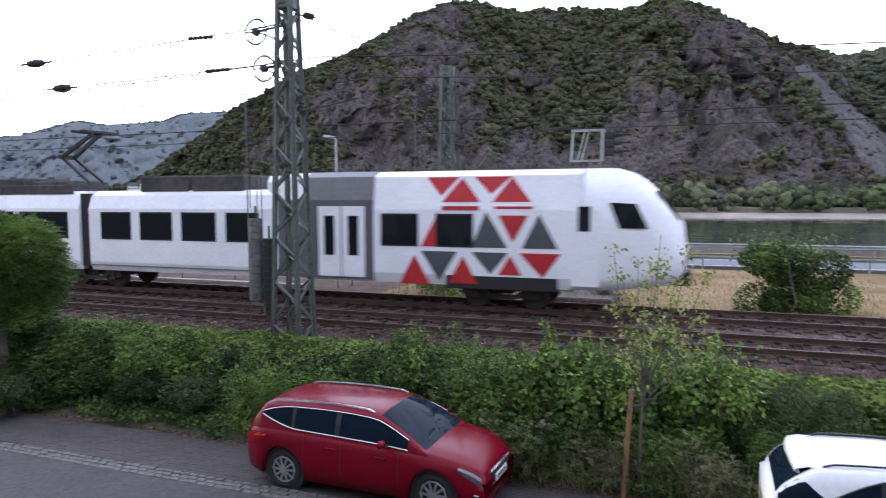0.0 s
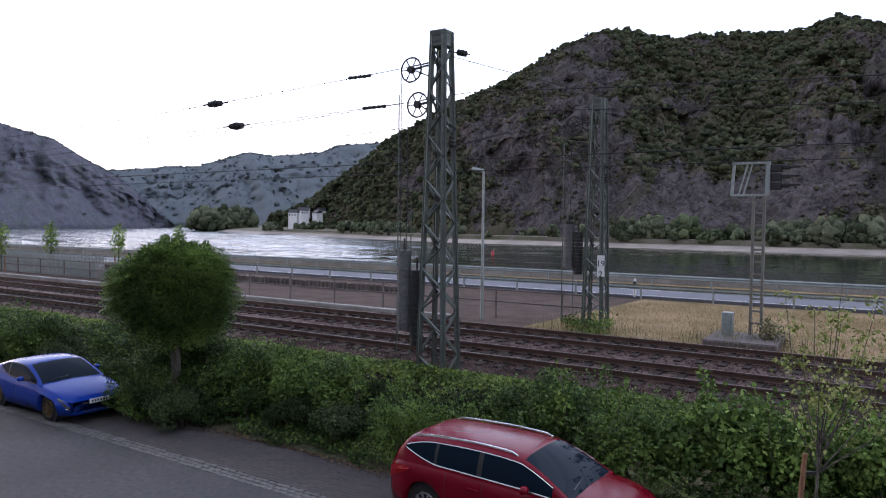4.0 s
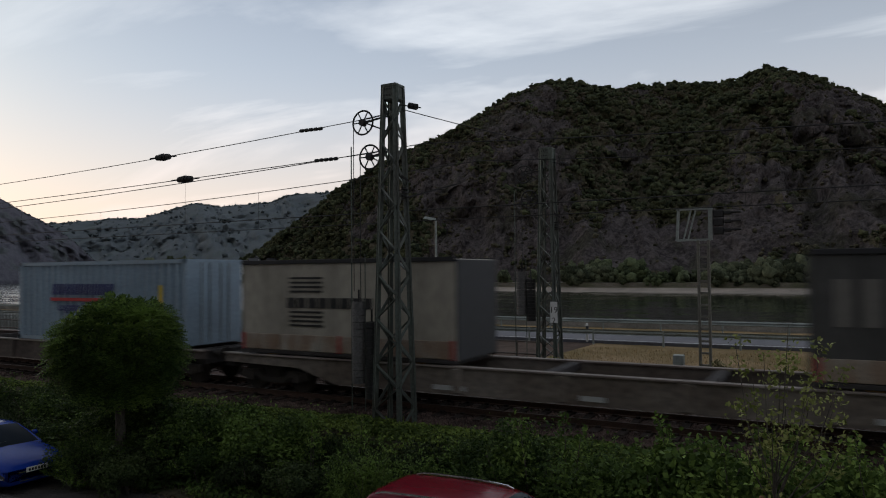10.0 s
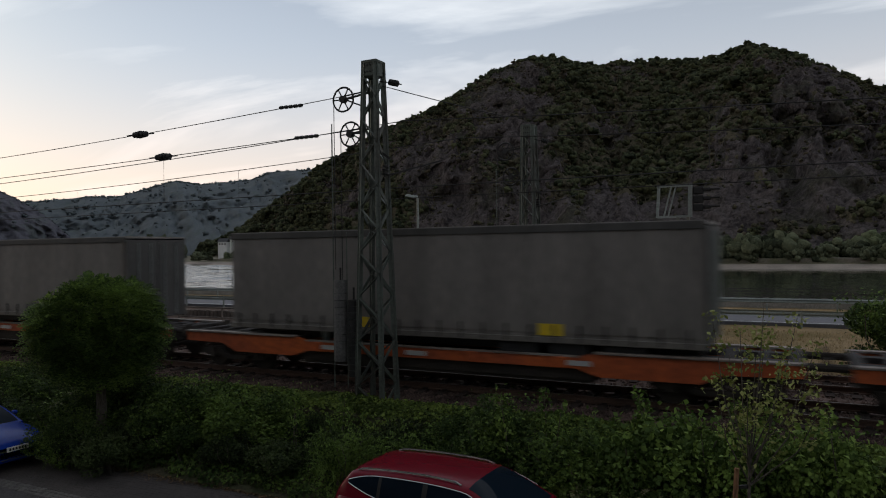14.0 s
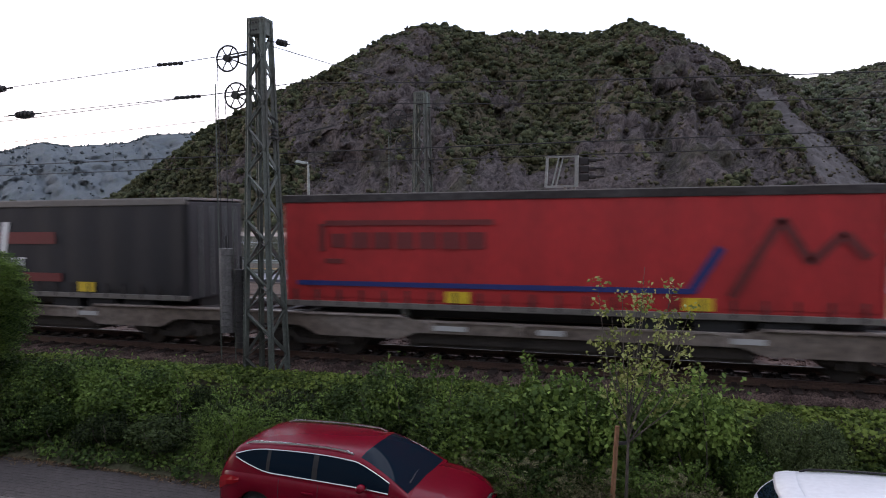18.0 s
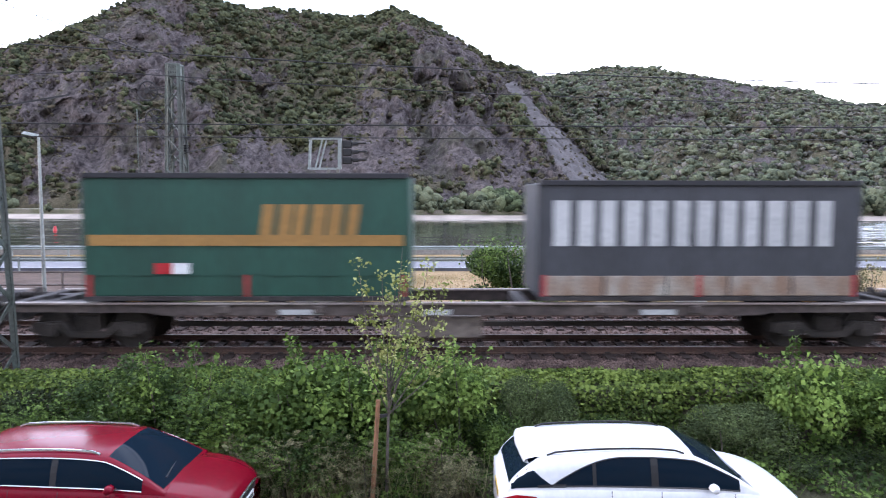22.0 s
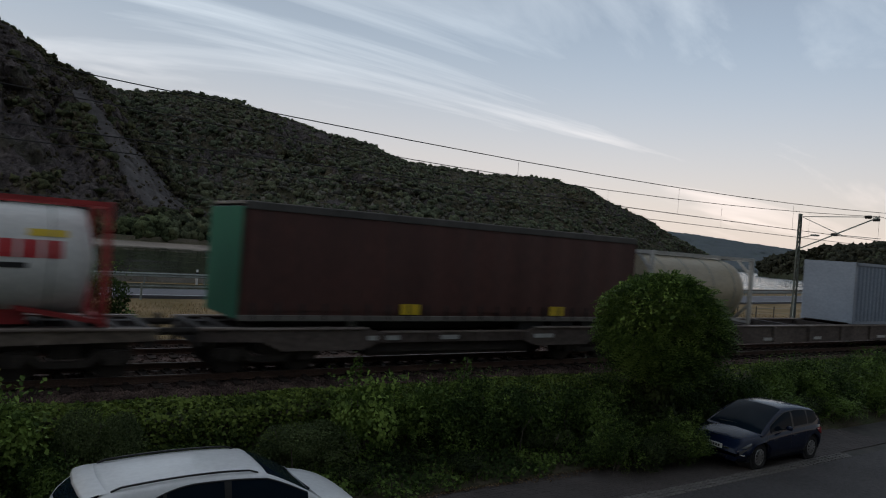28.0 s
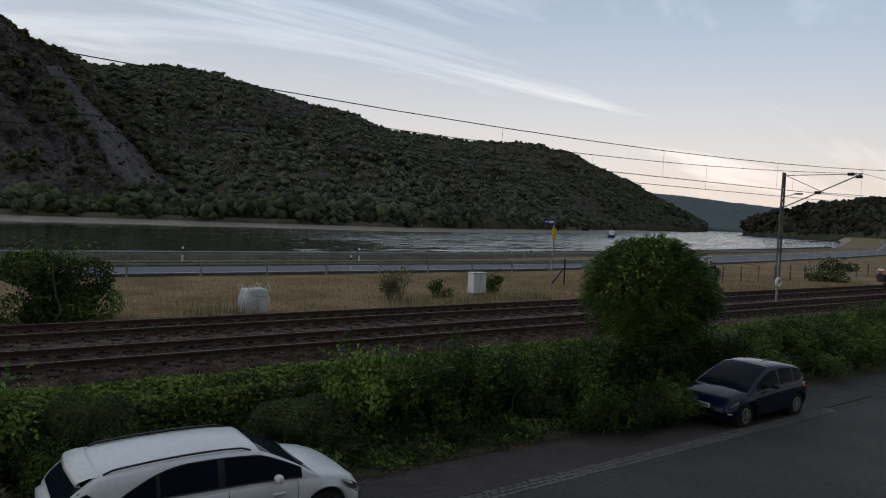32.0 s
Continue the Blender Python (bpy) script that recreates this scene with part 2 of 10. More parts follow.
EARTH = mat("earth", (0.085, 0.07, 0.05), 0.95, vary=0.3, scale=4, second=(0.05, 0.06, 0.03), bump=0.6, bump_scale=25, spec=0.08)
DRY = mat("dry_grass_ground", (0.27, 0.19, 0.105), 0.95, vary=0.25, scale=2.2, second=(0.16, 0.115, 0.05), bump=0.7, bump_scale=18, spec=0.08)
GRAVEL = mat("brown_path_gravel", (0.1, 0.07, 0.055), 0.95, vary=0.3, scale=5, second=(0.062, 0.042, 0.033), bump=0.6, bump_scale=25, spec=0.08)
BALLAST = mat("ballast_stone", (0.125, 0.086, 0.074), 0.95, vary=0.5, scale=9, second=(0.046, 0.031, 0.027), bump=0.9, bump_scale=30, random=0.4, spec=0.08)
RAIL = mat("rusty_rail", (0.11, 0.062, 0.045), 0.75, metal=0.3, vary=0.2, scale=8)
RAILTOP = mat("worn_rail_head", (0.10, 0.07, 0.058), 0.6, metal=0.4, vary=0.15, scale=8)
SLEEPER = mat("concrete_sleeper", (0.05, 0.038, 0.033), 0.9, vary=0.2, scale=6, bump=0.4, random=0.2, spec=0.08)
GALV = mat("galvanised_steel", (0.30, 0.33, 0.31), 0.55, metal=0.35, vary=0.16, scale=5, bump=0.1)
LATTICE = mat("grey_green_mast_paint", (0.10, 0.122, 0.105), 0.6, metal=0.15, vary=0.22, scale=5, second=(0.065, 0.068, 0.058), bump=0.15)
DARKSTEEL = mat("dark_steel", (0.035, 0.034, 0.034), 0.6, metal=0.4, vary=0.2, scale=6)
WEIGHT = mat("cast_weight", (0.13, 0.125, 0.122), 0.85, vary=0.2, scale=6, bump=0.3, random=0.15)
CONCRETE = mat("concrete", (0.30, 0.28, 0.255), 0.9, vary=0.18, scale=3, second=(0.21, 0.195, 0.175), bump=0.4, bump_scale=30)
RUBBER = mat("rubber", (0.022, 0.022, 0.023), 0.85, vary=0.15, scale=12)
WHITE = mat("white_paint", (0.72, 0.72, 0.71), 0.5, vary=0.05, scale=4)
BARK = mat("bark", (0.13, 0.11, 0.09), 0.95, vary=0.3, scale=14, bump=0.8, bump_scale=30, stretch=(1, 1, 0.25))
WOOD_DARK = mat("dark_board", (0.085, 0.062, 0.05), 0.9, vary=0.25, scale=8, bump=0.3, stretch=(0.2, 1, 1))
WOOD = mat("stake_wood", (0.30, 0.15, 0.075), 0.85, vary=0.25, scale=14, bump=0.4, stretch=(1, 1, 0.2))
STONE = mat("bank_gravel", (0.34, 0.285, 0.24), 0.95, vary=0.15, scale=0.6, second=(0.235, 0.2, 0.17), bump=0.5, bump_scale=4)
LEAF_HEDGE = leaf_mat("hedge_leaf", (0.033, 0.06, 0.017), (0.17, 0.262, 0.06), 0.5, plant=0.35)
LEAF_BRIGHT = leaf_mat("bright_leaf", (0.06, 0.104, 0.024), (0.25, 0.365, 0.085), 0.5, plant=0.3)
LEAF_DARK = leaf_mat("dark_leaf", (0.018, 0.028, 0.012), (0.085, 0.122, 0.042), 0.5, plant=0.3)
LEAF_GREY = leaf_mat("fine_grey_green_leaf", (0.06, 0.085, 0.034), (0.165, 0.215, 0.085), 0.5, plant=0.15)
LEAF_TREE = leaf_mat("ball_tree_leaf", (0.038, 0.073, 0.02), (0.165, 0.252, 0.056), 0.5, patch=0.6)
LEAF_WITHERED = leaf_mat("withered_leaf", (0.1, 0.1, 0.05), (0.27, 0.25, 0.135), 0.7)
LEAF_LITTER = leaf_mat("fallen_leaf", (0.09, 0.058, 0.034), (0.26, 0.175, 0.1), 0.9)
LEAF_DRY = leaf_mat("seed_stalk", (0.13, 0.12, 0.06), (0.3, 0.28, 0.15), 0.7)
GRASS_DRY = leaf_mat("dry_grass_blade", (0.2, 0.138, 0.066), (0.37, 0.26, 0.135), 0.8)


def hill_mat(name, dark, mid, light, patch, relief=1.0, spread=(0.4, 0.6)):
    """A hillside: stone or soil in three tones, streaked down the slope, with a second growth in patches."""
    m = bpy.data.materials.new(name)
    m.use_nodes = True
    n, l = nodes_of(m)
    out = n.new("ShaderNodeOutputMaterial")
    b = n.new("ShaderNodeBsdfPrincipled")
    b.inputs["Roughness"].default_value, b.inputs["Specular IOR Level"].default_value = 0.95, 0.05
    tc = n.new("ShaderNodeTexCoord")
    noises = []
    for s, d, st in ((0.045, 7, (1, 1, 0.5)), (0.16, 8, (1, 1, 0.6)), (0.6, 6, (1, 1, 0.8))):
        mp = n.new("ShaderNodeMapping"); mp.inputs["Scale"].default_value = st
        l.new(tc.outputs["Object"], mp.inputs[0])
        t = n.new("ShaderNodeTexNoise")
        t.inputs["Scale"].default_value, t.inputs["Detail"].default_value, t.inputs["Roughness"].default_value = s, d, 0.66
        l.new(mp.outputs[0], t.inputs["Vector"])
        noises.append(t)
    both = n.new("ShaderNodeMath"); both.operation = "MULTIPLY_ADD"; both.inputs[1].default_value = 0.5
    half = n.new("ShaderNodeMath"); half.operation = "MULTIPLY"; half.inputs[1].default_value = 0.5
    l.new(noises[2].outputs["Fac"], half.inputs[0])
    l.new(noises[1].outputs["Fac"], both.inputs[0]); l.new(half.outputs[0], both.inputs[2])
    # low relief takes the dark tone: crevice shade painted into the colour
    ramp = n.new("ShaderNodeValToRGB")
    ramp.color_ramp.elements[0].position, ramp.color_ramp.elements[1].position = spread
    ramp.color_ramp.elements[0].color, ramp.color_ramp.elements[1].color = (*dark, 1), (*light, 1)
    ramp.color_ramp.elements.new(0.5).color = (*mid, 1)
    l.new(both.outputs[0], ramp.inputs[0])
    sel = n.new("ShaderNodeMapRange"); sel.interpolation_type = "SMOOTHSTEP"
    sel.inputs["From Min"].default_value, sel.inputs["From Max"].default_value = 0.5, 0.62
    sel.inputs["To Max"].default_value = 0.8
    l.new(noises[0].outputs["Fac"], sel.inputs["Value"])
    grow = n.new("ShaderNodeMixRGB"); grow.blend_type = "MULTIPLY"; grow.inputs["Fac"].default_value = 0.7
    grow.inputs["Color1"].default_value = (*patch, 1)
    tone = n.new("ShaderNodeMapRange")
    tone.inputs["From Min"].default_value, tone.inputs["From Max"].default_value, tone.inputs["To Min"].default_value, tone.inputs["To Max"].default_value = 0.35, 0.65, 0.4, 1.3
    l.new(noises[2].outputs["Fac"], tone.inputs["Value"]); l.new(tone.outputs[0], grow.inputs["Color2"])
    mix = n.new("ShaderNodeMixRGB")
    l.new(sel.outputs[0], mix.inputs["Fac"]); l.new(ramp.outputs[0], mix.inputs["Color1"]); l.new(grow.outputs[0], mix.inputs["Color2"])
    l.new(mix.outputs[0], b.inputs["Base Color"])
    bp = n.new("ShaderNodeBump"); bp.inputs["Strength"].default_value, bp.inputs["Distance"].default_value = 0.8 * relief, 4.0
    l.new(noises[1].outputs["Fac"], bp.inputs["Height"])
    b2 = n.new("ShaderNodeBump"); b2.inputs["Strength"].default_value, b2.inputs["Distance"].default_value = 0.7 * relief, 1.5
    l.new(noises[2].outputs["Fac"], b2.inputs["Height"]); l.new(bp.outputs[0], b2.inputs["Normal"])
    l.new(b2.outputs[0], b.inputs["Normal"])
    l.new(b.outputs[0], out.inputs[0])
    return m


def crown_mat(name, dark, light, third=None, grain=0.9):
    """Tree crowns seen from afar: a tone for each crown, mottled by its leaf clumps."""
    m = bpy.data.materials.new(name)
    m.use_nodes = True
    n, l = nodes_of(m)
    out = n.new("ShaderNodeOutputMaterial")
    b = n.new("ShaderNodeBsdfPrincipled")
    b.inputs["Roughness"].default_value, b.inputs["Specular IOR Level"].default_value = 0.9, 0.05
    geo = n.new("ShaderNodeNewGeometry")
    tc = n.new("ShaderNodeTexCoord")
    fine = n.new("ShaderNodeTexNoise"); fine.inputs["Scale"].default_value, fine.inputs["Detail"].default_value, fine.inputs["Roughness"].default_value = grain, 5, 0.7
    wide = n.new("ShaderNodeTexNoise"); wide.inputs["Scale"].default_value, wide.inputs["Detail"].default_value = 0.018, 3
    l.new(tc.outputs["Object"], fine.inputs["Vector"]); l.new(tc.outputs["Object"], wide.inputs["Vector"])
    ad = n.new("ShaderNodeMath"); ad.operation = "MULTIPLY_ADD"; ad.inputs[1].default_value = 1.1
    l.new(fine.outputs["Fac"], ad.inputs[0])
    own = n.new("ShaderNodeMath"); own.operation = "MULTIPLY_ADD"; own.inputs[1].default_value, own.inputs[2].default_value = 0.5, -0.3
    l.new(geo.outputs["Random Per Island"], own.inputs[0]); l.new(own.outputs[0], ad.inputs[2])
    ramp = n.new("ShaderNodeValToRGB")
    ramp.color_ramp.elements[0].position, ramp.color_ramp.elements[1].position = 0.25, 0.8
    ramp.color_ramp.elements[0].color, ramp.color_ramp.elements[1].color = (*dark, 1), (*light, 1)
    l.new(ad.outputs[0], ramp.inputs[0])
    col = ramp.outputs[0]
    if third:
        sel = n.new("ShaderNodeMapRange"); sel.interpolation_type = "SMOOTHSTEP"
        sel.inputs["From Min"].default_value, sel.inputs["From Max"].default_value = 0.45, 0.62
        l.new(wide.outputs["Fac"], sel.inputs["Value"])
        tint = n.new("ShaderNodeMixRGB"); tint.blend_type = "MULTIPLY"; tint.inputs["Color2"].default_value = (*third, 1)
        l.new(sel.outputs[0], tint.inputs["Fac"]); l.new(col, tint.inputs["Color1"])
        col = tint.outputs[0]
    l.new(col, b.inputs["Base Color"])
    bp = n.new("ShaderNodeBump"); bp.inputs["Strength"].default_value, bp.inputs["Distance"].default_value = 0.9, 0.8
    l.new(fine.outputs["Fac"], bp.inputs["Height"]); l.new(bp.outputs[0], b.inputs["Normal"])
    l.new(b.outputs[0], out.inputs[0])
    return m


HILL_ROCK = hill_mat("slate_rock", (0.036, 0.031, 0.032), (0.09, 0.077, 0.076), (0.15, 0.13, 0.126), (0.066, 0.064, 0.048))
HILL_SCRUB = hill_mat("scrub_slope", (0.0448, 0.0426, 0.0291), (0.0874, 0.0784, 0.0526), (0.134, 0.116, 0.0806), (0.0851, 0.0851, 0.0493))
# distance haze is put into the base colours of these two slopes
HILL_FAR_HAZED = hill_mat("hazed_far_slope", (0.088, 0.103, 0.118), (0.104, 0.122, 0.134), (0.122, 0.14, 0.148), (0.11, 0.134, 0.13), 0.12)
HILL_SLATE_HAZED = hill_mat("hazed_slate_slope", (0.08, 0.08, 0.098), (0.108, 0.107, 0.127), (0.135, 0.132, 0.152), (0.1, 0.114, 0.112), 0.22)
HILL_WOODED = hill_mat("wooded_slope", (0.05, 0.06, 0.04), (0.08, 0.09, 0.06), (0.11, 0.115, 0.075), (0.07, 0.085, 0.045))
SCREE = mat("pale_scree", (0.076, 0.066, 0.064), 0.95, vary=0.3, scale=0.5, bump=0.8, bump_scale=0.6, second=(0.056, 0.049, 0.048), stretch=(1, 1, 0.4))
CROWN_GREEN = crown_mat("oak_crowns", (0.026, 0.033, 0.021), (0.115, 0.13, 0.07), (1.0, 0.92, 0.88))
# valley crowns greyed and lightened: haze painted into their base colours
CROWN_VALLEY = crown_mat("grey_green_crowns", (0.05, 0.062, 0.046), (0.172, 0.198, 0.124), (1.0, 0.94, 0.92))
CROWN_HAZED = crown_mat("hazed_scrub_crowns", (0.068, 0.066, 0.06), (0.195, 0.185, 0.155), (1.0, 1.04, 1.0))
# crowns with their hillside's shade put into a darker base colour
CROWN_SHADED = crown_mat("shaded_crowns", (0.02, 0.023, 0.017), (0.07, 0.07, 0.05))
CROWN_OLIVE = crown_mat("dry_scrub_crowns", (0.0336, 0.0302, 0.0224), (0.132, 0.116, 0.0806), (1.01, 1.06, 1.01))
# far crowns carry the distance haze in their base colour
CROWN_FAR_HAZED = crown_mat("hazed_far_crowns", (0.08, 0.096, 0.104), (0.11, 0.13, 0.132), None, 0.3)
CROWN_WILLOW = crown_mat("willow_crowns", (0.034, 0.042, 0.026), (0.17, 0.188, 0.115), (0.85, 0.95, 0.78), 1.1)


WAVES = 0.38


def water_mat():
    m = bpy.data.materials.new("river_water")
    m.use_nodes = True
    n, l = nodes_of(m)
    out = n.new("ShaderNodeOutputMaterial")
    b = n.new("ShaderNodeBsdfPrincipled")
    b.inputs["Base Color"].default_value = (0.028, 0.034, 0.026, 1)
    b.inputs["Roughness"].default_value, b.inputs["IOR"].default_value = 0.06, 1.33
    tc = n.new("ShaderNodeTexCoord")
    sx = n.new("ShaderNodeSeparateXYZ")
    l.new(tc.outputs["Object"], sx.inputs[0])
    lively = n.new("ShaderNodeMapRange"); lively.interpolation_type = "SMOOTHSTEP"
    lively.inputs["From Min"].default_value, lively.inputs["From Max"].default_value = -190, -20
    lively.inputs["To Min"].default_value, lively.inputs["To Max"].default_value = 2.0, 0.44
    l.new(sx.outputs["X"], lively.inputs["Value"])
    down = n.new("ShaderNodeMapRange"); down.interpolation_type = "SMOOTHSTEP"
    down.inputs["From Min"].default_value, down.inputs["From Max"].default_value = 5, 150
    down.inputs["To Min"].default_value, down.inputs["To Max"].default_value = 0.0, 1.4
    l.new(sx.outputs["X"], down.inputs["Value"])
    both = n.new("ShaderNodeMath"); both.operation = "ADD"
    l.new(lively.outputs[0], both.inputs[0]); l.new(down.outputs[0], both.inputs[1])
    lively = both
    # upstream the current ruffles the water in long streaks
    mpr = n.new("ShaderNodeMapping"); mpr.inputs["Scale"].default_value = (0.35, 2.2, 1)
    l.new(tc.outputs["Object"], mpr.inputs[0])
    streak = n.new("ShaderNodeTexNoise"); streak.inputs["Scale"].default_value, streak.inputs["Detail"].default_value = 0.05, 6
    l.new(mpr.outputs[0], streak.inputs["Vector"])
    ruf = n.new("ShaderNodeMapRange"); ruf.interpolation_type = "SMOOTHSTEP"
    ruf.inputs["From Min"].default_value, ruf.inputs["From Max"].default_value = 0.35, 0.62
    ruf.inputs["To Min"].default_value, ruf.inputs["To Max"].default_value = 0.03, 0.09
    l.new(streak.outputs["Fac"], ruf.inputs["Value"])
    rough = n.new("ShaderNodeMath"); rough.operation = "MULTIPLY"
    l.new(ruf.outputs[0], rough.inputs[0]); l.new(lively.outputs[0], rough.inputs[1])
    l.new(rough.outputs[0], b.inputs["Roughness"])
    # ripples: slopes of two sizes of wave, all tipped to fit the camera's view
    waves = []
    for scale, st in ((0.05, (0.5, 2.6, 1)), (0.32, (0.45, 2.0, 1))):
        mp = n.new("ShaderNodeMapping"); mp.inputs["Scale"].default_value = st
        l.new(tc.outputs["Object"], mp.inputs[0])
        t = n.new("ShaderNodeTexNoise"); t.inputs["Scale"].default_value, t.inputs["Detail"].default_value = scale, 5
        l.new(mp.outputs[0], t.inputs["Vector"])
        waves.append(t)
    mean = n.new("ShaderNodeVectorMath"); mean.operation = "ADD"
    l.new(waves[0].outputs["Color"], mean.inputs[0]); l.new(waves[1].outputs["Color"], mean.inputs[1])
    off = n.new("ShaderNodeVectorMath"); off.operation = "SUBTRACT"; off.inputs[1].default_value = (1, 1, 1)
    l.new(mean.outputs[0], off.inputs[0])
    steep = n.new("ShaderNodeVectorMath"); steep.operation = "SCALE"
    height = n.new("ShaderNodeMath"); height.operation = "MULTIPLY"; height.inputs[1].default_value = WAVES
    l.new(lively.outputs[0], height.inputs[0])
    l.new(off.outputs[0], steep.inputs[0]); l.new(height.outputs[0], steep.inputs["Scale"])
    axes = n.new("ShaderNodeSeparateXYZ"); l.new(steep.outputs[0], axes.inputs[0])
    face = n.new("ShaderNodeMath"); face.operation = "ABSOLUTE"; l.new(axes.outputs["Y"], face.inputs[0])
    near = n.new("ShaderNodeMath"); near.operation = "MULTIPLY"; near.inputs[1].default_value = -1.0; l.new(face.outputs[0], near.inputs[0])
    slope = n.new("ShaderNodeCombineXYZ"); slope.inputs["Z"].default_value = 1.0
    l.new(axes.outputs["X"], slope.inputs["X"]); l.new(near.outputs[0], slope.inputs["Y"])
    last = n.new("ShaderNodeVectorMath"); last.operation = "NORMALIZE"
    l.new(slope.outputs[0], last.inputs[0])
    l.new(last.outputs[0], b.inputs["Normal"])
    l.new(b.outputs[0], out.inputs[0])
    return m


WATER = water_mat()


# ---- mesh helpers ----
class Mesh:
    """Vertices and faces of one part, gathered piece by piece."""

    def __init__(self):
        self.v, self.f, self.m = [], [], []

    def add(self, verts, faces, slot=0):
        k = len(self.v)
        self.v += [tuple(p) for p in verts]
        self.f += [tuple(i + k for i in f) for f in faces]
        self.m += [slot] * len(faces)
        return self

    def box(self, x0, y0, z0, x1, y1, z1, bevel=0.0, slot=0):
        """A box, its upright and top edges chamfered by bevel."""
        c = min(bevel, (x1 - x0) * 0.45, (y1 - y0) * 0.45, (z1 - z0) * 0.45)
        if c <= 0:
            v = [(x, y, z) for z in (z0, z1) for y in (y0, y1) for x in (x0, x1)]
            return self.add(v, [(0, 2, 3, 1), (4, 5, 7, 6), (0, 1, 5, 4), (2, 6, 7, 3), (0, 4, 6, 2), (1, 3, 7, 5)], slot)
        ring = lambda e, z: [(x0 + e, y0, z), (x1 - e, y0, z), (x1, y0 + e, z), (x1, y1 - e, z), (x1 - e, y1, z), (x0 + e, y1, z), (x0, y1 - e, z), (x0, y0 + e, z)]
        top = lambda z: [(x0 + c, y0 + c * 0.6, z), (x1 - c, y0 + c * 0.6, z), (x1 - c * 0.6, y0 + c, z), (x1 - c * 0.6, y1 - c, z), (x1 - c, y1 - c * 0.6, z), (x0 + c, y1 - c * 0.6, z), (x0 + c * 0.6, y1 - c, z), (x0 + c * 0.6, y0 + c, z)]
        v = top(z0) + ring(c, z0 + c) + ring(c, z1 - c) + top(z1)
        f = [tuple(range(7, -1, -1)), tuple(range(24, 32))]
        for k in range(3):
            f += [(k * 8 + i, k * 8 + (i + 1) % 8, k * 8 + 8 + (i + 1) % 8, k * 8 + 8 + i) for i in range(8)]
        return self.add(v, f, slot)

    def tube(self, a, b, r, n=8, r2=None, caps=True, slot=0):
        a, b = Vector(a), Vector(b)
        d = (b - a)
        if d.length < 1e-6:
            return self
        q = d.to_track_quat("Z", "Y")
        r2 = r if r2 is None else r2
        v = []
        for p, rr in ((a, r), (b, r2)):
            v += [p + q @ Vector((rr * math.cos(2 * math.pi * i / n), rr * math.sin(2 * math.pi * i / n), 0)) for i in range(n)]
        f = [(i, (i + 1) % n, n + (i + 1) % n, n + i) for i in range(n)]
        if caps:
            f += [tuple(range(n - 1, -1, -1)), tuple(range(n, 2 * n))]
        return self.add(v, f, slot)

    def bar(self, a, b, w, h=None, slot=0):
        """A square or flat bar from a to b."""
        a, b, h = Vector(a), Vector(b), h or w
        d = (b - a).normalized()
        s = d.cross(Vector((0, 0, 1)))
        s = s.normalized() if s.length > 1e-3 else Vector((1, 0, 0))
        u = s.cross(d).normalized()
        v = [p + s * i * w / 2 + u * j * h / 2 for p in (a, b) for i, j in ((-1, -1), (1, -1), (1, 1), (-1, 1))]
        return self.add(v, [(0, 3, 2, 1), (4, 5, 6, 7), (0, 1, 5, 4), (1, 2, 6, 5), (2, 3, 7, 6), (3, 0, 4, 7)], slot)

    def prism(self, outline, y0, y1, slot=0):
        """An outline in x and z, drawn out from y0 to y1."""
        k = len(outline)
        v = [(x, y0, z) for x, z in outline] + [(x, y1, z) for x, z in outline]
        return self.add(v, [tuple(range(k)), tuple(range(2 * k - 1, k - 1, -1))] + [(i, k + i, k + (i + 1) % k, (i + 1) % k) for i in range(k)], slot)

    def loft(self, rings, closed=True, caps=True, slot=0):
        k = len(rings[0])
        v = [p for ring in rings for p in ring]
        last = k if closed else k - 1
        f = [(i * k + j, i * k + (j + 1) % k, (i + 1) * k + (j + 1) % k, (i + 1) * k + j) for i in range(len(rings) - 1) for j in range(last)]
        if caps and closed:
            f += [tuple(range(k - 1, -1, -1)), tuple((len(rings) - 1) * k + j for j in range(k))]
        return self.add(v, f, slot)

    def disc(self, c, axis, r, n=16, depth=0.02, slot=0):
        c, axis = Vector(c), Vector(axis).normalized()
        return self.tube(c - axis * depth / 2, c + axis * depth / 2, r, n, slot=slot)

    def ring(self, c, axis, r, thick, n=24, m=6, slot=0):
        """A torus."""
        c, q = Vector(c), Vector(axis).to_track_quat("Z", "Y")
        v = []
        for i in range(n):
            a = 2 * math.pi * i / n
            for j in range(m):
                b = 2 * math.pi * j / m
                v.append(c + q @ Vector(((r + thick * math.cos(b)) * math.cos(a), (r + thick * math.cos(b)) * math.sin(a), thick * math.sin(b))))
        f = [(i * m + j, ((i + 1) % n) * m + j, ((i + 1) % n) * m + (j + 1) % m, i * m + (j + 1) % m) for i in range(n) for j in range(m)]
        return self.add(v, f, slot)

    def data(self, name, materials, smooth=False):
        me = bpy.data.meshes.new(name)
        me.from_pydata(self.v, [], self.f)
        for m in materials:
            me.materials.append(m)
        if len(materials) > 1:
            me.polygons.foreach_set("material_index", self.m)
        if smooth:
            me.polygons.foreach_set("use_smooth", [True] * len(me.polygons))
        me.update()
        return me


def part(name, mesh, material=None, parent=None, label="", smooth=False, at=None):
    """Links a mesh as ONE object, under a thing or a part."""
    materials = material if isinstance(material, (list, tuple)) else [material]
    ob = new(name, mesh.data(name, materials, smooth) if isinstance(mesh, Mesh) else mesh)
    if parent:
        ob.parent = parent
    if at is not None:
        ob.matrix_basis = at
    if label:
        tagged(ob, label)
    return ob


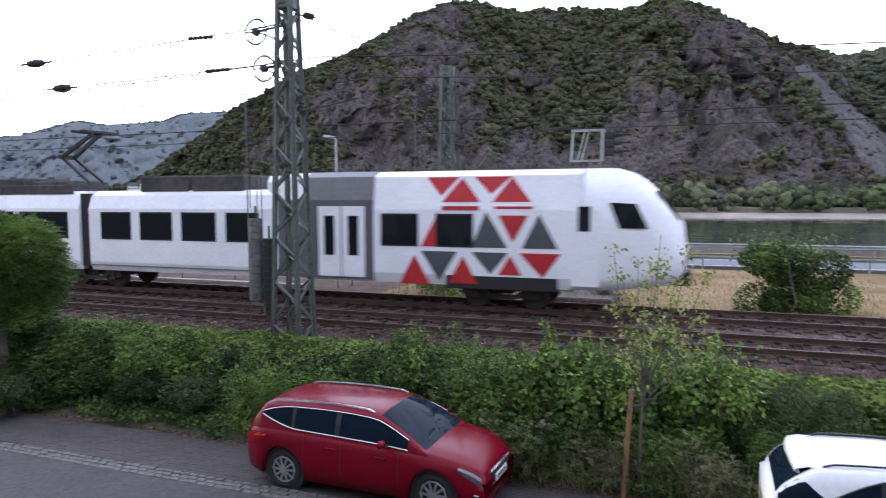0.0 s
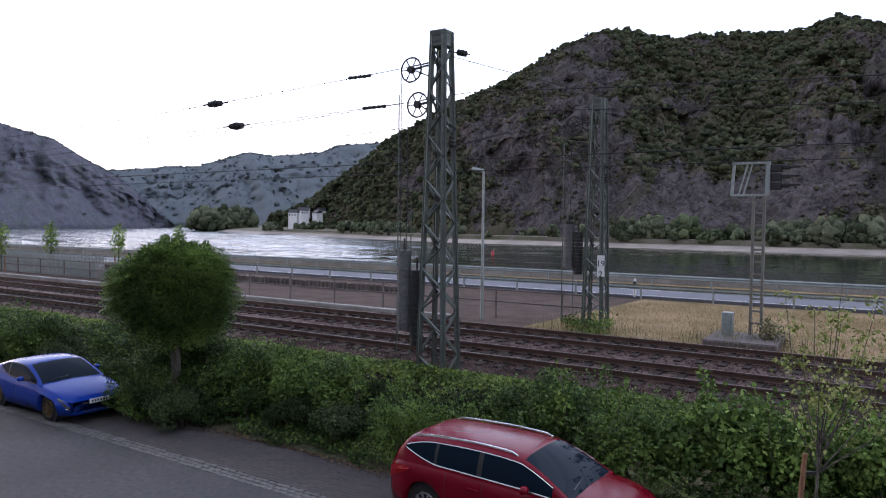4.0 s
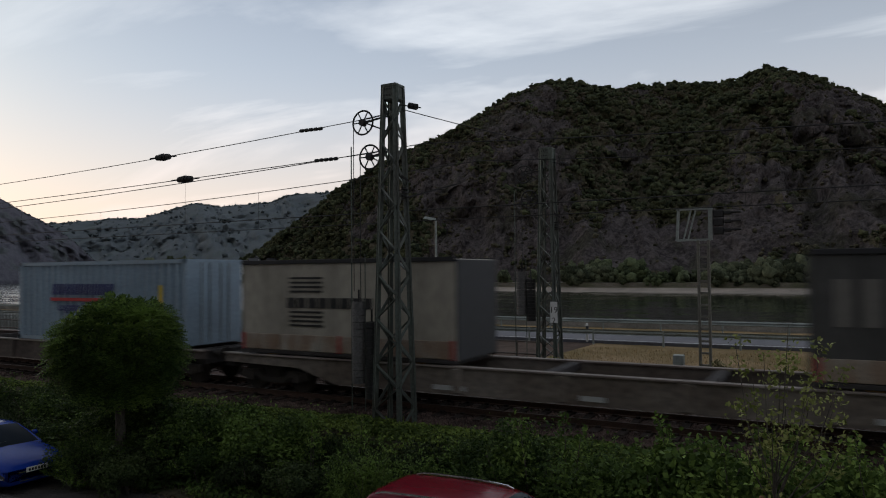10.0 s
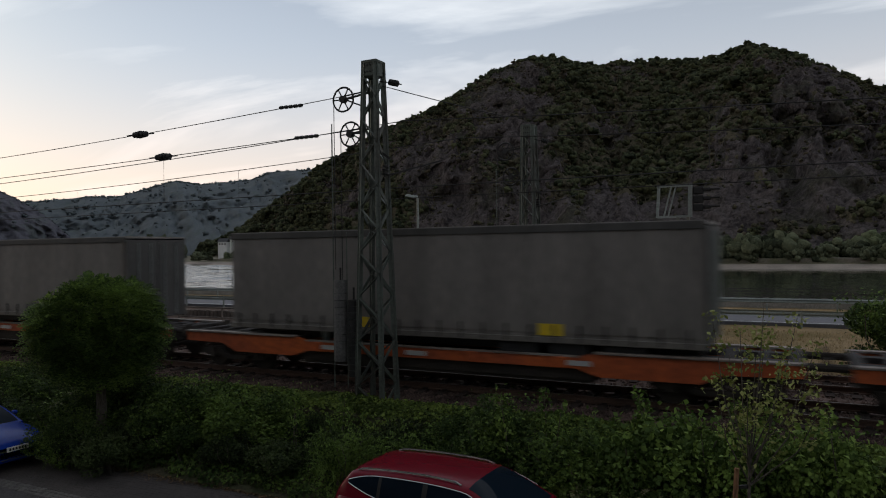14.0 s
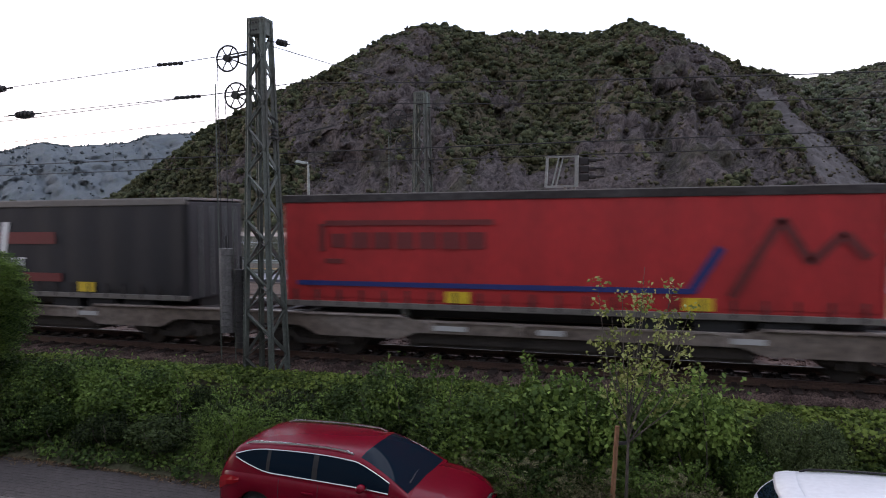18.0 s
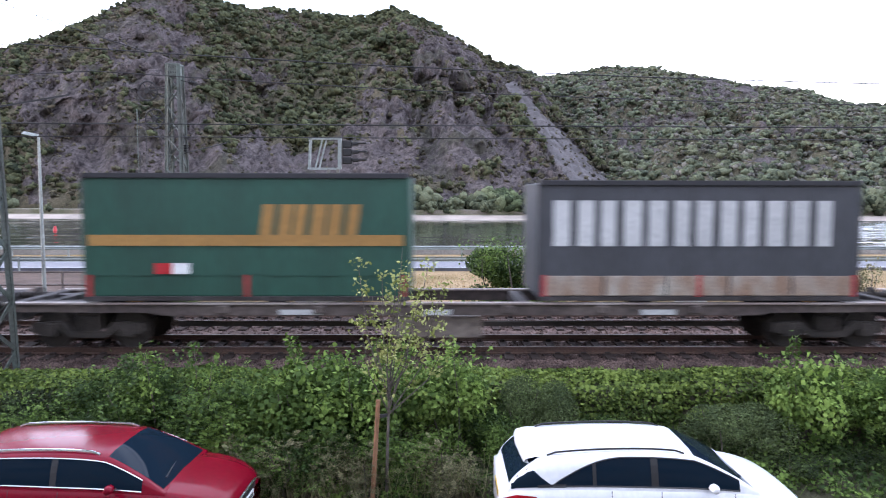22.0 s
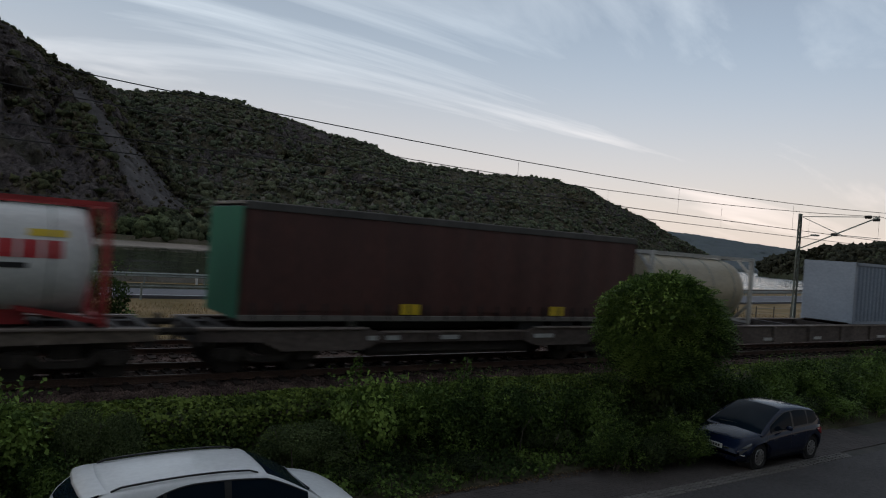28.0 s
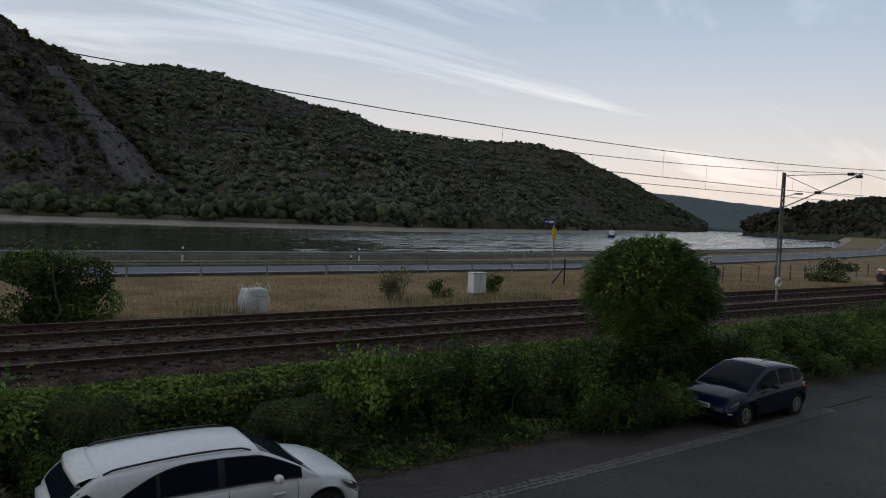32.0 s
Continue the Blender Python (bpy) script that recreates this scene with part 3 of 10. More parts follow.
def thing(name, label, category, at=None, group="", kind=""):
    ob = new(name)
    ob.empty_display_size = 0.2
    if at is not None:
        ob.matrix_basis = at
    return tagged(ob, label, category, group, kind)


def setting(name, mesh, material, label, category, smooth=False):
    return tagged(part(name, mesh, material, smooth=smooth), label, category, kind="structure")


def lerp(points, x):
    """Straight interpolation in a list of pairs."""
    return float(np.interp(x, [p[0] for p in points], [p[1] for p in points]))


# ---- foliage ----
def quads_mesh(name, quads, material):
    """A mesh of loose four-cornered leaves, from an array (n, 4, 3)."""
    quads = np.asarray(quads, np.float32)
    n = len(quads)
    me = bpy.data.meshes.new(name)
    me.vertices.add(4 * n), me.loops.add(4 * n), me.polygons.add(n)
    me.vertices.foreach_set("co", quads.ravel())
    me.loops.foreach_set("vertex_index", np.arange(4 * n, dtype=np.int32))
    me.polygons.foreach_set("loop_start", np.arange(0, 4 * n, 4, dtype=np.int32))
    me.polygons.foreach_set("loop_total", np.full(n, 4, np.int32))
    me.materials.append(material)
    me.update(calc_edges=True)
    return me


def leaves(rng, centres, size, flat=0.0, aspect=0.55, vary=0.35, outward=None):
    """A pointed leaf (kite) at each centre, turned at random; flat: 1 lays them level; outward: an array of ways to face."""
    n = len(centres)
    d = rng.normal(size=(n, 3))
    d[:, 2] = d[:, 2] * (1 - flat) - 0.25
    d /= np.linalg.norm(d, axis=1)[:, None]
    up = rng.normal(size=(n, 3))
    up[:, 2] += 1.2 * flat + 0.4
    if outward is not None:
        up = up * 0.6 + outward * 1.1
    s = np.cross(d, up)
    s /= np.linalg.norm(s, axis=1)[:, None] + 1e-9
    ln = (size * (1 + vary * rng.uniform(-1, 1, n)))[:, None]
    c = np.asarray(centres)
    w = ln * aspect * 0.5
    fold = np.cross(s, d) * ln * 0.12
    return np.stack([c - d * ln * 0.5, c + s * w + fold, c + d * ln * 0.5, c - s * w + fold], 1)


def blob(rng, n, centre, radii, shell=0.55):
    """Points in the outer part of an ellipsoid."""
    d = rng.normal(size=(n, 3))
    d /= np.linalg.norm(d, axis=1)[:, None]
    r = shell + (1 - shell) * rng.uniform(0, 1, n) ** 0.6
    return np.asarray(centre) + d * r[:, None] * np.asarray(radii), d


def noise2(x, y, s, seed=0.0):
    return noise.noise(Vector((x * s, y * s, seed)))


# ---- ground, street, river ----
RAIL_Z, NEAR_Y, FAR_Y = 1.5, 17.3, 20.95
NEAR_BANK = [(-3000, 330), (-1500, 190), (-600, 95), (-300, 68), (-108, 58), (-42, 57.5), (40, 59), (112, 72), (190, 92), (600, 270), (1500, 720), (3000, 1500)]
FAR_BANK = [(-3000, 2300), (-1600, 1230), (-900, 720), (-560, 448), (-352, 372), (-248, 325), (-190, 303), (180, 286), (230, 300), (424, 385), (1100, 760), (1500, 1000), (3000, 2000)]
WATER_Z = -4.0


def ground_z(x, y):
    nb, fb = lerp(NEAR_BANK, x), lerp(FAR_BANK, x)
    if y < nb:
        z = lerp([(-60, -0.12), (11.0, -0.12), (11.25, 0.02), (12.5, 0.35), (15.0, 1.0), (23.5, 1.02), (26, 1.0), (38, 0.78), (nb - 8, 0.62), (nb - 1.2, 0.5), (nb, -0.2)], y)
        if y > 11.3:
            z += 0.06 * noise2(x, y, 0.5)
        return z
    if y < fb:
        return lerp([(nb, -0.2), (nb + 9, -5.0), (nb + 30, -7), (fb - 25, -6.5), (fb, -4.0)], y)
    return lerp([(fb, -4.0), (fb + 5, -3.3), (fb + 10, -2.35), (fb + 18, -1.2), (fb + 60, 1.0), (fb + 4000, 6)], y)


BANK = mat("bank_grass_and_soil", (0.16, 0.135, 0.085), 0.95, vary=0.25, scale=0.8, second=(0.085, 0.085, 0.045), bump=0.5, bump_scale=3)


def build_ground():
    xs = sorted(set(list(range(-3000, -300, 180)) + list(range(-300, -60, 20)) + [v * 2.0 for v in range(-30, 31)] + list(range(60, 300, 20)) + list(range(300, 3001, 180))))
    ys = [-400, -60, -20, 0, 9, 11.0, 11.25, 11.6, 12, 12.5, 13, 13.5, 14, 14.5, 15, 16, 20, 23.5, 24.5, 26, 28, 30, 32, 34, 36, 38, 40, 43, 46, 49, 51]
    edge = [-8, -4, -1.2, 0, 3, 6, 9, 16, 30]
    m = Mesh()
    cols = []
    for x in xs:
        nb, fb = lerp(NEAR_BANK, x), lerp(FAR_BANK, x)
        col = [y if y < 51 else 51 for y in ys]
        col += [51 + (nb - 8 - 51) * 0.5] + [nb + e for e in edge] + [nb + (fb - nb) * q for q in (0.35, 0.6, 0.8)] + [fb - 25, fb - 10, fb, fb + 5, fb + 10, fb + 18, fb + 40, fb + 60, fb + 200, fb + 900, fb + 2500]
        cols.append([(x, y, ground_z(x, y)) for y in col])
    k = len(cols[0])
    v = [p for c in cols for p in c]
    f, s = [], []
    for i in range(len(cols) - 1):
        for j in range(k - 1):
            y = cols[i][j][1]
            f.append((i * k + j, (i + 1) * k + j, (i + 1) * k + j + 1, i * k + j + 1))
            s.append(4 if 23 <= y < 42 and cols[i][j][0] < -12 else 1 if 23 <= y < lerp(NEAR_BANK, cols[i][j][0]) - 1 else (2 if 51 < y < lerp(FAR_BANK, cols[i][j][0]) + 9 else (3 if y > 51 else 0)))
    m.v, m.f, m.m = v, f, s
    setting("ground", m, [EARTH, DRY, STONE, BANK, GRAVEL], "earth and dry grass ground reaching from the street to the river valley", "ground", smooth=True)


build_ground()
w = Mesh().add([(-4000, 40, WATER_Z), (4000, 40, WATER_Z), (4000, 3500, WATER_Z), (-4000, 3500, WATER_Z)], [(0, 1, 2, 3)])
setting("water", w, WATER, "wide rippled river reflecting the pale evening sky", "river")

street = Mesh().box(-120, -0.2, -0.10, 120, 9.18, 0.0)
setting("road", street, ASPHALT, "grey asphalt village street with a worn surface", "road")
footway = Mesh().box(-120, -2.2, -0.10, 120, -0.22, 0.09, 0.03)
setting("pavement", footway, PAVER, "grey paved footway along the houses", "pavement")
bay = Mesh().box(-120, 9.56, -0.10, 120, 11.2, -0.035)
setting("parking_bay", bay, JOINT, "dark bedding of the paved parking bays", "pavement")
gut = Mesh().box(-120, 9.18, -0.10, 120, 9.56, -0.03)
setting("gutter_bed", gut, JOINT, "dark joint bed of the cobbled gutter", "pavement")

# the house from whose upper window the view is taken
RENDER_PALE = mat("house_render", (0.55, 0.51, 0.44), 0.9, vary=0.08, scale=2, bump=0.2)


def facade():
    """The row of houses behind the street, with their windows."""
    m = Mesh()
    cols = [-30 + 3.0 * i for i in range(21)]
    for k, x in enumerate(cols[:-1]):
        m.box(x, -2.6, -0.1, x + 0.95, -2.2, 8.6)
        for z0, z1 in ((-0.1, 0.9), (2.4, 3.9), (5.4, 6.8), (8.2, 8.6)):
            m.box(x + 0.95, -2.6, z0, x + 3.0, -2.2, z1)
    wall = setting("wall_house", m, RENDER_PALE, "pale rendered house fronts behind the street", "wall")
    pane = Mesh().box(0, -0.02, 0, 2.05, 0.02, 1.5).data("pane", [glass_mat("house_glass", (0.02, 0.024, 0.03))])
    bar = Mesh().box(0.99, -0.03, 0, 1.06, 0.03, 1.5).data("window_bar", [WHITE])
    for x in cols[:-1]:
        for z in (0.9, 3.9, 6.75):
            part("pane", pane, None, wall, at=pose(x + 0.95, -2.45, z))
            part("window_bar", bar, None, wall, at=pose(x + 0.95, -2.41, z))


facade()

# the river road
rm = Mesh()
xs = [-400, -200, -120, -80, -50, -30, -15, 0, 20, 40, 60, 90, 130, 190, 300, 500]
ROAD_MID = [(-500, 72), (-300, 55), (-120, 46.5), (-75, 45.6), (-42, 45.4), (-15, 45.2), (45, 46), (112, 58), (190, 76), (300, 120), (500, 205)]
rm.loft([[(x, lerp(ROAD_MID, x) - 4.0, 0.72), (x, lerp(ROAD_MID, x) - 4.0, 0.92), (x, lerp(ROAD_MID, x) + 4.0, 0.92), (x, lerp(ROAD_MID, x) + 4.0, 0.4)] for x in xs], closed=True)
setting("river_road", rm, ROAD_FAR, "pale grey two-lane road along the river", "road")
for side in (-3.7, 3.7, 0):
    ln = Mesh()
    for a, b in zip(xs, xs[1:]):
        n = max(1, int((b - a) / (12 if side == 0 else 400)))
        for i in range(n):
            x0 = a + (b - a) * i / n
            x1 = a + (b - a) * (i + (0.33 if side == 0 else 1.0)) / n
            y0, y1 = lerp(ROAD_MID, x0) + side, lerp(ROAD_MID, x1) + side
            ln.add([(x0, y0 - 0.06, 0.925), (x1, y1 - 0.06, 0.925), (x1, y1 + 0.06, 0.925), (x0, y0 + 0.06, 0.925)], [(0, 1, 2, 3)])
    setting("lane_marking", ln, WHITE, "white painted road line", "road marking")


def guard_rail(offset, label, x0, x1):
    root = thing("guard_rail", label, "guard rail")
    rail = Mesh()
    prof = [(0, 0.42), (0.06, 0.47), (0.0, 0.53), (0.0, 0.58), (0.06, 0.64), (0, 0.72), (0.012, 0.72), (0.075, 0.64), (0.015, 0.58), (0.015, 0.53), (0.075, 0.47), (0.012, 0.42)]
    pts = [x0 + (x1 - x0) * i / 30 for i in range(31)]
    sgn = -1 if offset < 0 else 1
    rail.loft([[(x, lerp(ROAD_MID, x) + offset - sgn * a, 0.92 + z) for a, z in prof] for x in pts])
    part("rail", rail, GALV, root)
    post = Mesh().box(-0.05, -0.05, -0.35, 0.05, 0.05, 0.7, 0.01).data("post", [GALV])
    x = x0
    while x < x1:
        part("post", post, None, root, at=pose(x, lerp(ROAD_MID, x) + offset + sgn * 0.07, 0.92))
        x += 4.0 if abs(x) < 70 else 8.0


guard_rail(-4.6, "galvanised steel guard rail on the railway side of the river road", -140, 62)
guard_rail(4.6, "galvanised steel guard rail on the river side of the road", -150, 210)

# ---- river wall with its row of short posts ----
wall = Mesh()
wx = [-150 + 5 * i for i in range(73)]
wall.loft([[(x, lerp(NEAR_BANK, x) - 2.2, 0.3), (x, lerp(NEAR_BANK, x) - 2.2, 0.95), (x, lerp(NEAR_BANK, x) - 1.8, 0.95), (x, lerp(NEAR_BANK, x) - 1.8, -3.0)] for x in wx])
setting("river_wall", wall, CONCRETE, "low weathered concrete river wall", "wall")
teeth = Mesh()
for i in range(420):
    x = -130 + i * 0.75
    y = lerp(NEAR_BANK, x) - 2.0
    teeth.box(x, y - 0.12, 0.95, x + 0.42, y + 0.12, 1.22 + 0.05 * random.random(), 0.04)
setting("coping_stones", teeth, mat("dark_coping", (0.12, 0.105, 0.095), 0.9, vary=0.25, scale=3, random=0.3), "row of dark upright coping stones on the river wall", "wall")


# ---- hills ----
def spot(bearing, rise, far):
    """A place seen from the window: degrees right of the tracks' normal, degrees of rise, metres away."""
    b = radians(bearing)
    return Vector((far * math.sin(b), far * math.cos(b), 5 + far * math.tan(radians(rise))))


HILLS = {}


def in_slab(p):
    """Whether a place lies in the smooth rock slope on the shoulder of the main hill."""
    if not (20 < p.x < 130 and p.y < 560):
        return False
    b = math.degrees(math.atan2(p.x, p.y))
    e = math.degrees(math.atan2(p.z - 5, math.hypot(p.x, p.y)))
    b += 0.35 * noise2(p.x, p.z, 0.05) + 0.2 * noise2(p.x, p.z, 0.16)
    return 1.2 < e < 9.2 and 5.6 + (9.2 - e) * 0.66 < b < 6.5 + (9.2 - e) * 0.97


def bell(x, mid, wide):
    return math.exp(-((x - mid) / wide) ** 2)


def cover(name, p):
    """How much grows at a place on a hill, from 0 on bare rock to 1 in the wooded gullies."""
    b = math.degrees(math.atan2(p.x, p.y))
    e = math.degrees(math.atan2(p.z - 5, math.hypot(p.x, p.y)))
    rough = 0.55 * noise.fractal(Vector((p.x * 0.03, p.y * 0.03, p.z * 0.022)), 0.8, 2.1, 4)
    if name == "hill_main":
        if in_slab(p):
            return 0.0
        v = 0.48 + 1.5 * rough
        v += 0.7 * bell(b, -9.5 + 0.35 * (e - 8), 3.2) * min(1, max(0, (e - 2.5) / 3))
        v += 0.45 * min(1, max(0, (-29 - b) / 4)) + 0.4 * bell(b, -16.3, 1.6) * (e > 5)
        v -= 0.3 * bell(b, -21.5, 4.5) + 0.3 * bell(b, 1.0, 4.5) + 0.35 * bell(b, -12.5, 2.2) * bell(e, 2.5, 1.6)
        v += 0.25 * max(0, min(1, (e - 12.2) / 1.5))
        return max(0.0, min(1.0, v))
    if name == "hill_right":
        return max(0.1, min(1.0, 0.75 + rough - 0.35 * bell(b, 22, 4) * min(1, max(0, (e - 4.5) / 3))))
    return max(0.2, min(1.0, 0.6 + rough))


def hill(name, label, ridge, foot, material, ribs=9.0, rough=3.0, nu=170, nv=60, seed=1, bulge=0.92, foot_z=1.0, back=420):
    ridge = [spot(*p) for p in ridge]
    foot = [spot(b, 0, r) for b, r in foot]

    def along(line, q):
        q = q * (len(line) - 1)
        i = min(int(q), len(line) - 2)
        a, b = line[i], line[i + 1]
        return a + (b - a) * (q - i)

    span = (foot[-1] - foot[0]).length

    def surface(u, v):
        f, r = along(foot, u), along(ridge, u)
        f.z = foot_z
        p = f + (r - f) * v
        p.z = foot_z + (r.z - foot_z) * (v ** bulge)
        out = Vector((f.x - r.x, f.y - r.y, 0)).normalized()
        w = math.sin(math.pi * min(1, v * 0.92 + 0.04))
        big = noise.fractal(Vector((p.x * 0.011, p.y * 0.011, p.z * 0.006 + seed)), 1.0, 2.0, 4)
        rib = 1 - abs(noise.fractal(Vector((u * span * 0.022 + big * 0.6, v * 0.9, seed)), 0.9, 2.1, 4)) * 2.2
        crag = noise.fractal(Vector((p.x * 0.06, p.y * 0.06, p.z * 0.035 + seed)), 0.8, 2.1, 4)
        fine = noise.fractal(Vector((p.x * 0.16, p.y * 0.16, p.z * 0.12 + seed)), 0.9, 2.0, 3)
        k = 0.25 if in_slab(p) else 1.0
        if name == "hill_main":
            # the wooded gully runs down between the two rocky shoulders
            p -= out * w * 26 * bell(math.degrees(math.atan2(p.x, p.y)), -9.5, 3.4)
        p += out * w * k * (big * ribs * 1.2 + (rib - 0.5) * ribs * 1.5 + crag * ribs * 0.7) + Vector((0, 0, fine * rough * (0.3 + 0.7 * w) * k + rib * rough * 0.6 * w * k))
        return p

    m = Mesh()
    rows = [[Vector((p.x, p.y, foot_z - 12)) for p in (surface(i / nu, 0) for i in range(nu + 1))]]
    for j in range(nv + 1):
        rows.append([surface(i / nu, j / nv) for i in range(nu + 1)])
    for k in (0.12, 0.4, 1.0):
        rows.append([along(ridge, i / nu) + (along(ridge, i / nu) - along(foot, i / nu)).normalized() * back * k * Vector((1, 1, 0)) - Vector((0, 0, along(ridge, i / nu).z * (k ** 1.6) * 0.75 - 2 * noise2(i, k, 0.7))) for i in range(nu + 1)])
    m.loft(rows, closed=False)
    if len(material) > 1:
        mid_of = lambda f: sum((Vector(m.v[i]) for i in f), Vector()) / len(f)
        m.m = [2 if name == "hill_main" and in_slab(c) else (1 if cover(name, c) > 0.52 else 0) for c in (mid_of(f) for f in m.f)]
    ob = setting(name, m, material, label, "hill", smooth=True)
    HILLS[name] = surface
    return ob


hill("hill_main", "steep slate hill with bare rock ribs and scrub above the far bank",
     [(-46, 0.2, 790), (-42.5, 2.2, 700), (-39.5, 4.6, 640), (-36.8, 6.7, 590), (-34.8, 7.9, 565), (-32.2, 9.6, 550), (-29.9, 10.5, 542), (-27.2, 11.6, 542), (-25, 13.0, 548), (-22.8, 14.2, 560), (-20.1, 15.0, 580), (-18, 15.0, 590), (-14.6, 14.1, 600), (-11.3, 14.4, 600), (-8.2, 14.1, 600), (-4.9, 14.1, 595), (-3.4, 14.7, 590), (-0.7, 13.9, 580), (2.9, 11.9, 565), (5.0, 10.7, 550), (7.2, 10.0, 530), (9.2, 7.6, 490), (11.4, 5.0, 440), (13.5, 2.2, 400), (15.2, 0.4, 370)],
     [(-46.5, 770), (-40, 560), (-32, 410), (-24, 362), (-16, 340), (-8, 332), (0, 325), (6, 318), (10, 318), (13, 322), (16, 330)], [HILL_ROCK, HILL_SCRUB, SCREE], ribs=11, rough=4.0, nu=340, nv=140)
hill("hill_right", "long scrub-covered valley side falling to the river",
     [(-4, 9.5, 700), (2, 10.4, 690), (6.2, 10.4, 680), (8.7, 9.5, 680), (11, 9.8, 670), (13.4, 10.1, 665), (16.8, 9.9, 660), (19.5, 9.3, 655), (21.7, 8.9, 655), (24.8, 8.1, 655), (27.3, 7.8, 660), (28.7, 7.2, 670), (30.5, 6.5, 690), (33.9, 6.3, 730), (37, 6.0, 780), (41.2, 6.1, 850), (44.9, 5.5, 900), (46.9, 4.6, 930), (49.8, 3.35, 1050), (51.6, 2.4, 1150), (54, 1.2, 1250), (56, 0.2, 1320)],
     [(-2, 600), (8, 480), (14, 345), (20, 328), (26, 338), (32, 358), (37, 392), (42, 470), (47, 590), (51, 800), (54, 1080), (56, 1280)], [HILL_ROCK, HILL_SCRUB], ribs=9, rough=3.5, nu=280, nv=90, seed=5)
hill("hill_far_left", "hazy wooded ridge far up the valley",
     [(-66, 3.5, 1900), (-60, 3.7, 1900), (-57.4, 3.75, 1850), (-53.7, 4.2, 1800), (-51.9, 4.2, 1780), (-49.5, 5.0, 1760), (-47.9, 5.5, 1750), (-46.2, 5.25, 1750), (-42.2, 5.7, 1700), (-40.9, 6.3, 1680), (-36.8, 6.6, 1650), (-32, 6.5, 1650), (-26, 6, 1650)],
     [(-66, 1350), (-58, 1300), (-52, 1150), (-46, 950), (-40, 800), (-33, 760), (-26, 760)], [HILL_FAR_HAZED], ribs=24, rough=3, nu=160, nv=40, seed=9, back=600)
hill("hill_left", "hazy rocky hill dropping to the river up the valley",
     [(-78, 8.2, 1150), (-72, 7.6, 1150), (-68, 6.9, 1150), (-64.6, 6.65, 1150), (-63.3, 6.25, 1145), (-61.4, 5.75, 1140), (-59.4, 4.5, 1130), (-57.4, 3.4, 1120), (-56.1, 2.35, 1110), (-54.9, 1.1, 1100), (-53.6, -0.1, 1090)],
     [(-78, 820), (-70, 850), (-64, 900), (-60, 960), (-56, 1040), (-53.4, 1080)], [HILL_SLATE_HAZED], ribs=16, rough=2.5, nu=110, nv=50, seed=13, foot_z=-2)
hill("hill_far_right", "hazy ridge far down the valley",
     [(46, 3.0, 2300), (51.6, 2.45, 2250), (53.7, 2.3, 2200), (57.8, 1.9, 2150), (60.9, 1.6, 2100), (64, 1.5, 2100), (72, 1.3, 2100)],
     [(46, 1700), (54, 1650), (60, 1600), (66, 1600), (72, 1600)], [HILL_FAR_HAZED], ribs=10, rough=4, nu=80, nv=30, seed=21, back=600)
hill("hill_near_right", "dark wooded hill on the near bank down the valley",
     [(58.5, 0.3, 1050), (60.5, 1.2, 1030), (62.4, 1.75, 1000), (64.5, 2.1, 980), (67.5, 2.45, 960), (72, 3.5, 930), (80, 5, 900)],
     [(58.5, 1020), (61, 950), (65, 880), (72, 760), (80, 640)], [HILL_WOODED], ribs=14, rough=6, nu=80, nv=30, seed=25)


def ball_template(level):
    bm = bmesh.new()
    bmesh.ops.create_icosphere(bm, subdivisions=level, radius=1.0)
    v, f = np.array([p.co for p in bm.verts]), np.array([[p.index for p in q.verts] for q in bm.faces])
    bm.free()
    return v, f


BALLS = {1: ball_template(1), 2: ball_template(2)}


def crowns_mesh(name, rng, centres, radii, material, level=2, jag=0.3, flat=0.85):
    """Uneven rounded crowns, one island each."""
    tv, tf = BALLS[level]
    n, k = len(centres), len(tv)
    a = rng.uniform(0, 6.28, n)
    ca, sa = np.cos(a)[:, None], np.sin(a)[:, None]
    shape = tv[None] * (1 + jag * rng.normal(size=(n, k, 1))) * rng.uniform(0.75, 1.25, (n, 1, 3)) * np.array((1, 1, flat))
    x, y = shape[:, :, 0] * ca - shape[:, :, 1] * sa, shape[:, :, 0] * sa + shape[:, :, 1] * ca
    v = np.stack([x, y, shape[:, :, 2]], 2) * np.asarray(radii)[:, None, None] + np.asarray(centres)[:, None, :]
    f = (tf[None] + (np.arange(n) * k)[:, None, None]).reshape(-1, 3)
    me = bpy.data.meshes.new(name)
    me.vertices.add(n * k), me.loops.add(3 * len(f)), me.polygons.add(len(f))
    me.vertices.foreach_set("co", v.astype(np.float32).ravel())
    me.loops.foreach_set("vertex_index", f.astype(np.int32).ravel())
    me.polygons.foreach_set("loop_start", np.arange(0, 3 * len(f), 3, dtype=np.int32))
    me.polygons.foreach_set("loop_total", np.full(len(f), 3, np.int32))
    me.materials.append(material)
    me.update(calc_edges=True)
    return me


